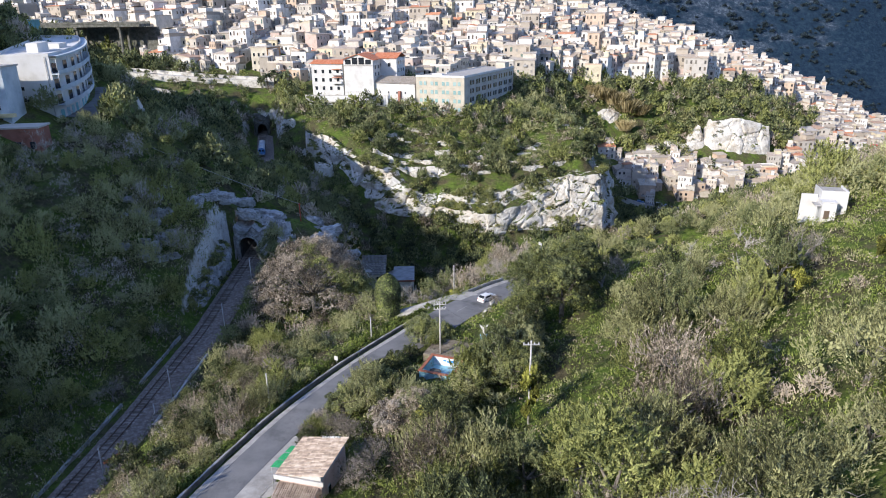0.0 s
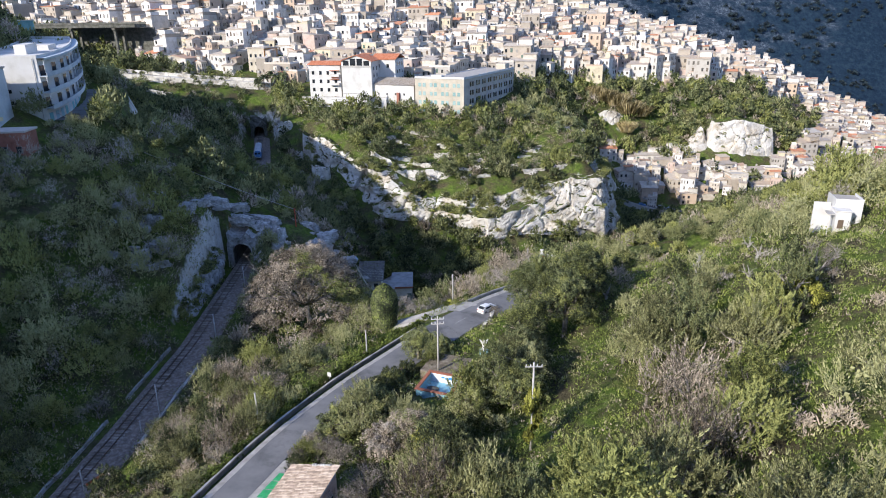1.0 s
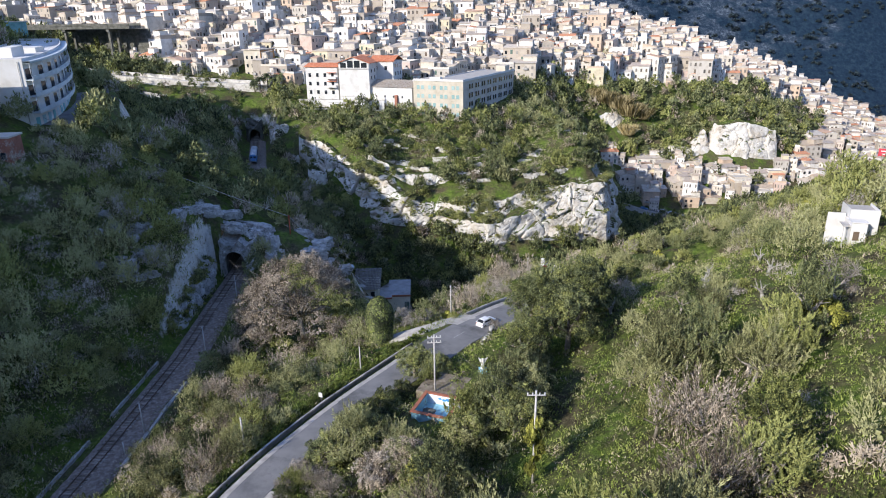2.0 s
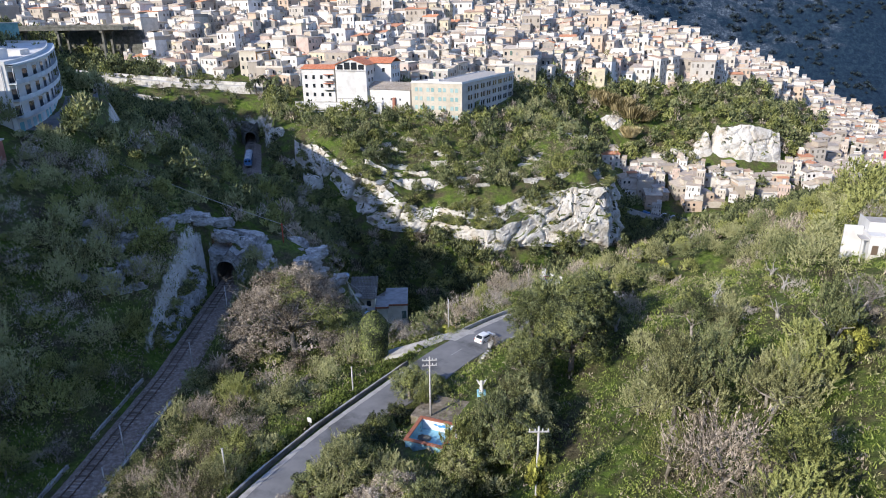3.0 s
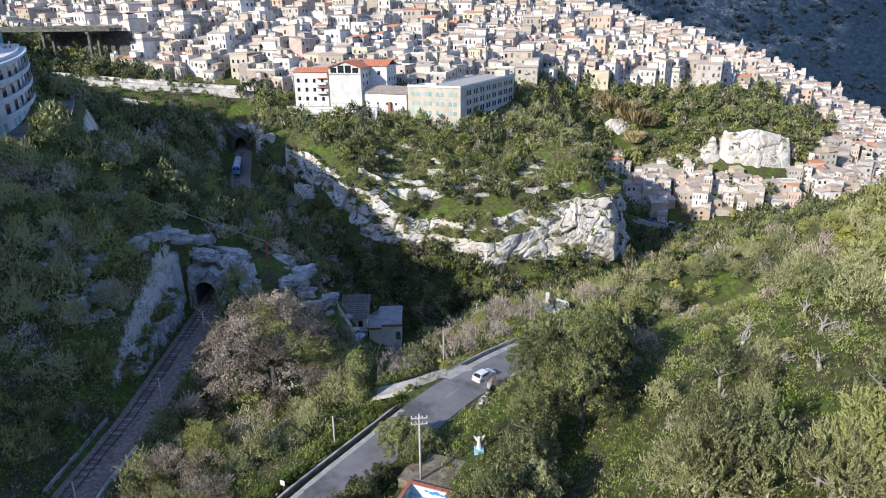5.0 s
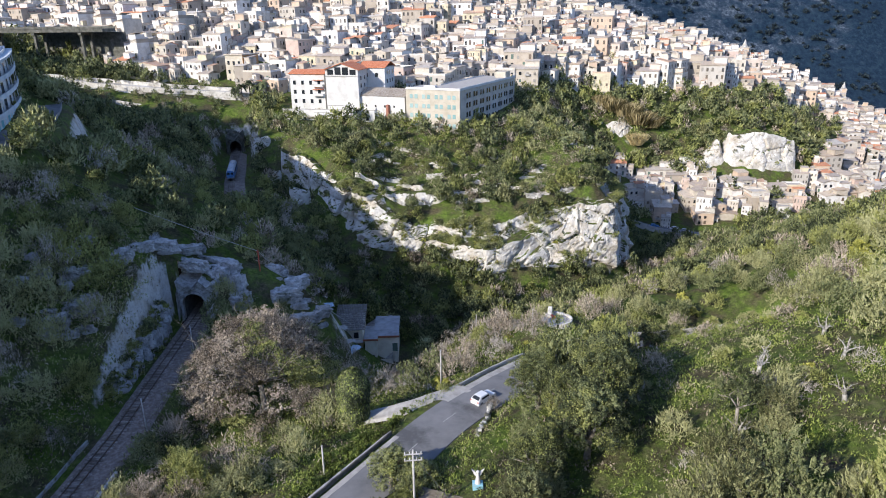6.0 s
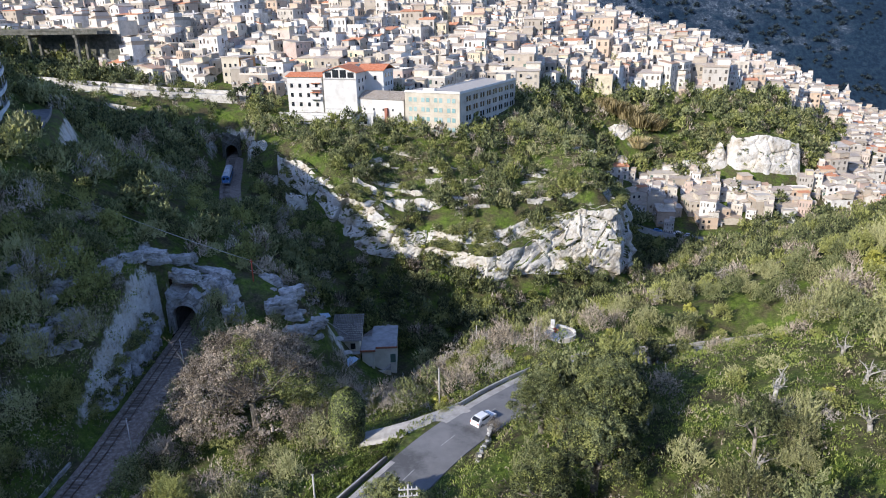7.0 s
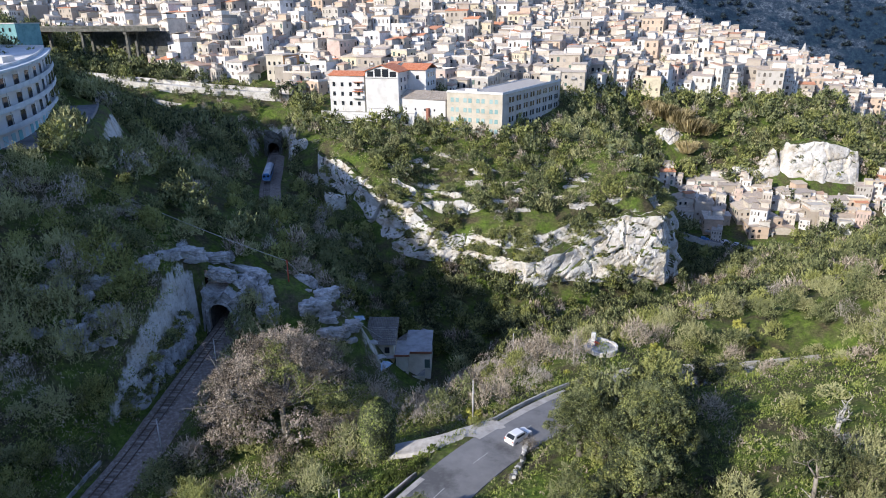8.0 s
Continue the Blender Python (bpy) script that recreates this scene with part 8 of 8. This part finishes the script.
def great_tree(x, y, z):
    """A broad tree of many rounded sub-crowns, dry brown above and ivy green low down, with dark gaps between."""
    root = thing("broad_tree", pose(x, y, z), "huge brown half-bare tree overgrown with green ivy", "tree")
    part("trunk", limbs(16.0, 12.0, 22, 9, 0.45), M_BARK, root)
    brown, green = Heap(), Heap()
    for k in range(62):
        a, q, r = 2.4 * k, math.sqrt((k + 0.5) / 44), rv.uniform(2.4, 3.8)
        c = (12.0 * q * math.cos(a), 12.0 * q * math.sin(a), 17.6 - 11.5 * q ** 2.2 - r + rv.uniform(-1.4, 0.7))
        if k >= 44:
            # the skirt of lower boughs
            q = rv.uniform(0.6, 0.95)
            c = (12.0 * q * math.cos(a), 12.0 * q * math.sin(a), rv.uniform(-1.0, 3.5))
        ivy = k % 8 == 2 or (k >= 44 and k % 3 == 1)
        kit = leaf_cloud(1400, r, 1.35 * r, 0.12, billows=8, up=0.45, long=2.2, loose=0.7, core=0.3, fine=True) if ivy else leaf_cloud(1800, r, 1.35 * r, 0.095, billows=8, up=0.6, long=3.2, loose=0.8, core=0.3, fine=True)
        (green if ivy else brown).put(*kit, pose(*c, 0, 0, rv.uniform(0, 360)))
    for heap, mat, nm in ((brown, M_LEAF_BROWN, "crown"), (green, M_LEAF_GREEN, "ivy")):
        o = new(nm, mesh_np(nm, np.concatenate(heap.v), None, np.concatenate(heap.f), [mat]))
        o.parent = root


def column_tree(x, y, z, rad, tall):
    """A clipped-looking ivy column: leaves packed over a tall dome, in shallow lumps."""
    root = thing("column_tree", pose(x, y, z), "dense dark green ivy-clad tree shaped like a column", "tree")
    bm = bmesh.new()
    beam(bm, (0, 0, -0.6), (0, 0, tall * 0.8), 0.3, 0.12, 7)
    part("trunk", bm, M_BARK, root)
    for mat, n, nm in ((M_LEAF_OAK, 19000, "crown"), (M_LEAF_HERB, 5000, "outer_crown")):
        a, t = rv.uniform(0, 6.283, n), rv.uniform(0.02, 1, n) ** 0.85
        r = rad * np.where(t < 0.62, 0.82 + 0.18 * np.sin(t / 0.62 * 1.57), np.sqrt(np.clip(1 - (np.clip(t - 0.62, 0, 1) / 0.38) ** 2.4, 0, 1)))
        r = r * (1 + 0.09 * fractal(3 * np.cos(a), 3 * np.sin(a), t * 12, 3)) * rv.uniform(0.8, 1.03, n)
        p = np.stack([r * np.cos(a), r * np.sin(a), tall * t], 1)
        out = np.stack([np.cos(a), np.sin(a), 0.5 * t], 1)
        u = np.cross(out, rv.normal(size=p.shape))
        u /= np.linalg.norm(u, axis=1, keepdims=True)
        w = np.cross(out, u) + 0.4 * out
        q = rv.uniform(0.07, 0.15, (n, 1))
        v = np.stack([p - u * q, p + u * q, p + w * q * 1.7], 1).reshape(-1, 3)
        crown = new(nm, mesh_np(nm, v, None, np.arange(3 * n).reshape(-1, 3), [mat]))
        crown.parent = root


def dead_tree(x, y, h, seed, label):
    root = thing("dead_tree", pose(x, y, height(x, y)), label, "tree", group="dead pale trees on the slope")
    rng = random.Random(seed)
    bm = bmesh.new()
    fork = Vector((rng.uniform(-.2, .2), rng.uniform(-.2, .2), h * 0.3))
    beam(bm, (0, 0, -0.4), fork, 0.3, 0.24, 7)
    for k in range(4):
        p, d, r = fork, Vector((rng.uniform(-1, 1), rng.uniform(-.6, .6), 1)).normalized(), 0.17
        for s in range(4):
            q = p + d * h * 0.2
            beam(bm, p, q, r, r * 0.7, 5)
            for _ in range(2):
                e = Vector((rng.uniform(-1, 1), rng.uniform(-1, 1), rng.uniform(0, 1))) * h * 0.16
                beam(bm, q, q + e, r * 0.4, 0.02, 3)
            p, r = q, r * 0.7
            d = (d + Vector((rng.uniform(-.7, .7), rng.uniform(-.7, .7), rng.uniform(-.2, .3)))).normalized()
    part("trunk", bm, M_DEADWOOD, root)


def winged_statue():
    bm = bmesh.new()
    bmesh.ops.create_cone(bm, cap_ends=True, segments=10, radius1=0.5, radius2=0.2, depth=2.0)
    for s in (-1, 1):
        lo = [bm.verts.new(p) for p in ((0.1 * s, 0, 0.2), (0.5 * s, 0.1, 0.5), (1.0 * s, 0.2, 1.5), (0.35 * s, 0.1, 1.1))]
        slab(bm, lo, [bm.verts.new(v.co + Vector((0, 0.25, 0))) for v in lo])
    bmesh.ops.create_icosphere(bm, subdivisions=2, radius=0.3, matrix=Matrix.Translation((0, 0, 1.2)))
    o = part("garden_statue", bm, M_WHITE)
    o.matrix_basis = pose(6.4, 93.8, height(6.4, 93.8) + 1.25) @ Matrix.Scale(0.72, 4)
    tagged(o, "white winged garden statue on a pale blue plinth", "statue")
    p = boxed("plinth", M_POOLBLUE, None, -0.6, 0.6, -0.5, 0.5, -0.8, 0.62, bevel=0.05)
    p.matrix_basis = pose(6.4, 93.8, height(6.4, 93.8))
    tagged(p, "pale blue painted block under the statue", "plinth")


roadside_house()
pool()
utility_pole(-0.6, 89.2, 9.4, "pale utility pole with crossarms beside the empty pool", yaw=5)
utility_pole(9.9, 66.0, 11.2, "wooden utility pole wrapped in yellow-green ivy", ivy=1.0, arms=1)
cable([(-0.6, 89.2, height(-0.6, 89.2) + 8.9), (9.9, 66.0, height(9.9, 66) + 10.7)], 0.8)
for x, y, h, z in ((2.2, 125.2, 6.0, 46.2), (19.4, 143, 6.0, 45.0), (-24.6, 78.6, 6.2, 48.3), (-12.6, 101, 5.6, 46.6)):
    street_lamp(x, y, h, z - 0.4, -30, False)
for x, y, h in ((-48.1, 99.4, 6.3), (-46.4, 124.2, 6.2), (-47.6, 149.6, 5.8), (-49.4, 95, 2.4), (-51.2, 80.5, 4.6)):
    street_lamp(x, y, h, None, 0, False)
utility_pole(10.8, 178, 8.0, "plain wooden utility pole below the road", arms=0)
road_sign(-17.0, 90.4, 48.2)
red = thing("red_steel_post", pose(-39.2, 172, height(-39.2, 172)), "thin red steel post carrying a cable on the rocks", "post")
bm = bmesh.new()
beam(bm, (0, 0, -0.8), (0, 0, 52.8 - height(-39.2, 172)), 0.17, 0.13)
part("post", bm, M_RUST, red)
boxed("bracket", M_RUST, red, -0.3, 0.3, -0.06, 0.06, 52.2 - height(-39.2, 172), 52.4 - height(-39.2, 172))
cable([(-96, 170, 79), (-39.2, 172, 52.5), (-20.5, 184, 27.6)], 1.2, label="pale steel cable slung over the rocks to the valley houses", r=0.07, mat=M_POLE)
valley_houses()
monument()
white_house()
hatchback(8.6, 118.2, 46.98, -44, M_CARWHITE, "small white hatchback driving along the grey road")
for k, (x, y) in enumerate(((97, 308.2), (106, 307.6), (110, 305.4))):
    hatchback(x, y, height(x, y) + 0.52, (-95, -75, -120)[k], (M_TRAINBLUE, M_CARWHITE, M_ROOFGREY)[k], "small parked car on the lower street")
for k in range(7):
    q = (0.06, 0.2, 0.33, 0.46, 0.6, 0.74, 0.88)[k]
    hatchback(-300 + 154 * q, 385 - 33 * q - (1.9 if k % 2 else -1.9), 99.2 - 0.6 * q, -102, (M_CARWHITE, M_ROOFGREY, M_TRAINBLUE)[k % 3], "small car crossing the viaduct")
railcar()
winged_statue()
great_tree(-28.0, 129, 39)
column_tree(-11.0, 118, 42.4, 2.5, 10.4)
for x, y, rad, tall in ((15.6, 109.6, 4.9, 9.6), (17.8, 116.4, 4.0, 9.6), (21.5, 101, 5.4, 13.5), (18.8, 94.5, 4.8, 11.5), (24.5, 108, 4.6, 11.5), (18.3, 104, 3.2, 8.5), (-3.6, 98, 3.2, 5.6), (-0.5, 96.5, 2.9, 5.0), (-9.4, 83.5, 3.0, 4.6), (-10.6, 79.5, 3.5, 5.4), (-13.4, 75.5, 3.0, 4.6), (-8.2, 76.5, 3.0, 5.2), (-5.4, 91.5, 2.0, 3.0), (24, 113, 3.2, 8.5), (25, 122, 3.0, 8.0), (31, 128, 3.0, 7.5), (38, 133, 3.0, 7), (43.5, 135, 3.2, 6.5), (49, 135.5, 3.0, 6.0), (55, 138, 3.2, 6.5)):
    big_tree(x, y, rad, tall, [(M_LEAF_OAK, 0.7, "crown"), (M_LEAF_GREEN, 0.3, "outer_crown")], "tall dark green tree with a full leafy crown", "roadside_tree", lobes=int(9 * rad * rad), per=56, leaf=0.16)
for x, y, rad, tall, mats in ((5.6, 79.5, 3.5, 6.2, (M_LEAF_OLIVE, M_LEAF_GREEN)), (10.6, 85.5, 3.6, 7.6, (M_LEAF_OAK, M_LEAF_OLIVE)), (12.6, 91, 3.8, 8.6, (M_LEAF_OAK, M_LEAF_GREEN)), (11.8, 80.5, 3.4, 7.4, (M_LEAF_OAK, M_LEAF_OLIVE)), (3.4, 74.5, 3.2, 5.2, (M_LEAF_GREEN, M_LEAF_OLIVE)), (9.5, 76, 3.6, 7.0, (M_LEAF_OAK, M_LEAF_GREEN)), (-7.4, 87.5, 2.4, 3.8, (M_LEAF_OAK, M_LEAF_GREEN)), (-4.2, 72, 3.2, 4.4, (M_LEAF_BROWN, M_LEAF_OLIVE)), (-7.2, 70.5, 2.8, 3.6, (M_LEAF_BROWN, M_LEAF_GREY)), (-1.0, 68.5, 3.0, 4.6, (M_LEAF_OAK, M_LEAF_YELLOW))):
    big_tree(x, y, rad, tall, [(mats[0], 0.5, "crown"), (mats[1], 0.5, "outer_crown")], "full garden tree crowding the empty pool", "garden_tree", lobes=int(9 * rad * rad), per=56, leaf=0.15)
for x, y, rad in ((-9.6, 58.5, 2.6), (-8.4, 62.5, 2.6), (-16.6, 73.2, 1.6), (-17.6, 70.2, 1.4), (-14.4, 71.2, 2.0), (-12.2, 68.4, 2.2)):
    big_tree(x, y, rad, 1.35 * rad, [(M_LEAF_GREY, 0.5, "crown"), (M_LEAF_BROWN, 0.3, "outer_crown")], "tangled leafless brown shrub behind the house", "bare_shrub", boughs=12, twigs=10, billows=8, lobes=40, per=50, leaf=0.08, trunk=0.12)
ditch = thing("dry_stone_wall", pose(0, 0, 0), "tumbled dry stone wall beside the bend", "wall")
rs = random.Random(6)
for k in range(84):
    bm = bmesh.new()
    bmesh.ops.create_cube(bm, size=rs.uniform(0.3, 0.6))
    for q in bm.verts:
        q.co = Vector((q.co.x * rs.uniform(0.7, 1.2), q.co.y * rs.uniform(0.9, 1.4), q.co.z * rs.uniform(0.6, 0.9)))
    bmesh.ops.bevel(bm, geom=bm.edges[:], offset=0.05, segments=1, affect="EDGES")
    row = k % 28
    x, y = 9.7 - 0.09 * row + rs.uniform(-.18, .18), 116.4 - 0.37 * row
    o = part("stone", bm, rs.choice([M_STONE, M_GREYROCK, M_DARKROCK]), ditch)
    o.matrix_basis = pose(x, y, height(x, y) + 0.12 + 0.34 * (k // 28), rs.uniform(-14, 14), rs.uniform(-14, 14), rs.uniform(0, 90))
big_tree(9.9, 115.2, 1.5, 2.4, [(M_LEAF_GREY, 0.6, "crown")], "tangled leafless shrub over the dry stone wall", "bare_shrub", boughs=10, twigs=9, billows=7, lobes=20, per=50, leaf=0.06, trunk=0.07)


def verge_hedge():
    """Bright green shrubs and weeds crowding the outer verge before the bend."""
    heap = Heap()
    kit = [leaf_cloud(420, 1.0, 1.1, 0.12, billows=6, up=0.6, long=2.0, core=0.3) for _ in range(5)]
    for k in range(210):
        t = rv.uniform(0, 1)
        c = ROAD_LINE[int(10 + t * (i0 - 6))]
        off = rv.uniform(4.9, 9.5) if c[1] > 96 else rv.uniform(5.2, 6.6)
        x, y = c[0] - off * 0.86, c[1] + off * 0.5
        if math.dist((x, y), (-11, 118)) < 2.6:
            continue
        q = rv.uniform(0.6, 1.25)
        heap.put(*kit[k % 5], pose(x, y, height(x, y) - 0.2, 0, 0, rv.uniform(0, 360)) @ Matrix.Diagonal((q, q, q * rv.uniform(0.8, 1.5), 1)), 0)
    heap.done("verge_hedge", [M_LEAF_HERB], "bright green shrubs and weeds along the road wall", "hedge")


verge_hedge()
for x, y, h, s in ((41.6, 103.5, 3.8, 2), (34, 91, 2.4, 3), (15.5, 57, 2.2, 4), (17.5, 53.5, 2.0, 5), (50, 101, 2.6, 6), (28, 106, 2.4, 7), (45, 92, 2.6, 8), (53, 110, 2.6, 9)):
    dead_tree(x, y, h, s, "bleached dead tree with broken branches")


def palm(x, y, h, label, z=None):
    """Feather palm: ringed trunk and arching fronds of slim leaflets."""
    z = height(x, y) if z is None else z
    root = thing("palm_tree", pose(x, y, z, 0, 0, rv.uniform(0, 360)), label, "palm", group="palms of the hill town")
    bm = bmesh.new()
    for k in range(8):
        beam(bm, (0, 0, h * k / 8 - (0.5 if k == 0 else 0)), (0, 0, h * (k + 1) / 8), 0.3, 0.24, 7)
    part("trunk", bm, M_BARK, root)
    tri = []
    for k in range(30):
        a, lift, reach = rv.uniform(0, 6.28), rv.uniform(-0.5, 1.2), rv.uniform(2.0, 3.0)
        d = np.array([math.cos(a), math.sin(a), 0])
        side = np.array([-d[1], d[0], 0])
        rib = [np.array([0, 0, h]) + d * reach * q + np.array([0, 0, reach * (lift * q - 0.95 * q * q)]) for q in np.linspace(0, 1, 8)]
        for q in range(1, 8):
            for sgn in (-1, 1):
                for off in (0.0, 0.5):
                    b = rib[q - 1] + (rib[q] - rib[q - 1]) * off
                    tri += [b, b + (rib[q] - rib[q - 1]) * 0.5, b + side * sgn * 0.75 + d * 0.35 - np.array([0, 0, 0.25])]
    crown = new("crown", mesh_np("crown", np.array(tri), None, np.arange(len(tri)).reshape(-1, 3), [M_LEAF_OAK]))
    crown.parent = root


for x, y, h in ((-83, 320, 6.5), (-80, 322, 7.5), (-77, 320.5, 6.0), (-74.5, 322, 7.0), (-86, 321, 5.0), (48, 271, 5.0), (55, 279, 4.5), (106, 357, 4.5), (110, 355, 4.0)):
    palm(x, y, h, "date palm with arching green fronds")


def reed_clump(x, y, rad, tall):
    root = thing("reed_clump", pose(x, y, height(x, y) - 0.5), "tall straw-coloured reeds bending over the slope", "reeds", group="giant reeds on the slope")
    n = 1500
    a, q = rv.uniform(0, 6.28, n), rad * np.sqrt(rv.uniform(0, 1, n))
    foot = np.stack([np.cos(a) * q, np.sin(a) * q, 0 * a], 1)
    lean = np.stack([np.cos(a), np.sin(a), 0 * a], 1) * rv.uniform(0.05, 0.5, (n, 1)) * tall * (0.3 + q / rad)[:, None]
    tip = foot + lean + np.array([0, 0, 1]) * (tall * rv.uniform(0.6, 1.0, (n, 1)) - 0.25 * np.linalg.norm(lean, axis=1, keepdims=True))
    wide = rv.normal(size=(n, 3)) * [0.16, 0.16, 0.03]
    mid = foot + 0.62 * (tip - foot) + [0, 0, 0.1 * tall]
    v = np.stack([foot, mid + wide, tip, mid - wide], 1).reshape(-1, 3)
    crown = new("foliage", mesh_np("foliage", v, np.arange(4 * n).reshape(-1, 4), None, [M_LEAF_REED]))
    crown.parent = root


for x, y, rad, tall in ((91, 371, 4.5, 7.5), (98, 370, 5.0, 8.0), (104, 368, 5.0, 8.5), (111, 369, 4.0, 7.0), (86, 373, 3.5, 6.0), (102, 362, 3.0, 7.0)):
    reed_clump(x, y, rad, tall)
def round_shrub(x, y, z, r):
    """A clipped round shrub."""
    root = thing("round_shrub", pose(x, y, z), "dark green clipped round shrub on the terrace road", "shrub", group="clipped shrubs on the terrace")
    bm = bmesh.new()
    beam(bm, (0, 0, -0.3), (0, 0, 0.7 * r), 0.09, 0.06, 5)
    part("trunk", bm, M_BARK, root)
    v, f = leaf_cloud(900, r, 1.5 * r, 0.16, billows=9, up=0.3, long=1.5, core=0.5)
    crown = new("crown", mesh_np("crown", v, None, f, [M_LEAF_OAK]))
    crown.parent = root


for x, y, z, r in ((-152, 329.5, 76.8, 1.7), (-147.5, 329, 76.4, 1.5), (-143.5, 328.6, 76, 1.6), (-118, 325.5, 74, 2.0), (-113, 325.5, 73.6, 1.7), (-109, 325.6, 73.3, 1.8), (-104.5, 325.6, 73, 1.5)):
    round_shrub(x, y, z, r)
board = thing("roadside_billboard", pose(257.4, 378, 12.5, 0, 0, -30), "large red billboard with white lettering bars beside the lower town", "billboard")
for x in (-3.4, 3.4):
    bm = bmesh.new()
    beam(bm, (x, 0.2, -6), (x, 0.2, 12.5), 0.22, 0.2, 6)
    part("post", bm, M_STEEL, board)
boxed("panel", M_BILLRED, board, -5, 5, -0.1, 0.1, 5.5, 14)
for k, (x0, x1) in enumerate(((-3.8, 3.6), (-3.2, 2.2), (-3.8, 1.4), (-3.0, 3.4))):
    boxed("lettering_bar", M_WHITE, board, x0, x1, -0.16, -0.11, 12.2 - 1.7 * k, 12.9 - 1.7 * k)
stack = boxed("orange_barrier", M_REDTILE, None, -1.4, 1.4, -0.04, 0.04, 0, 0.9)
stack.matrix_basis = pose(-51.3, 83.5, height(-51.3, 83.5), 0, 0, 60)
tagged(stack, "orange plastic mesh barrier beside the railway", "barrier")
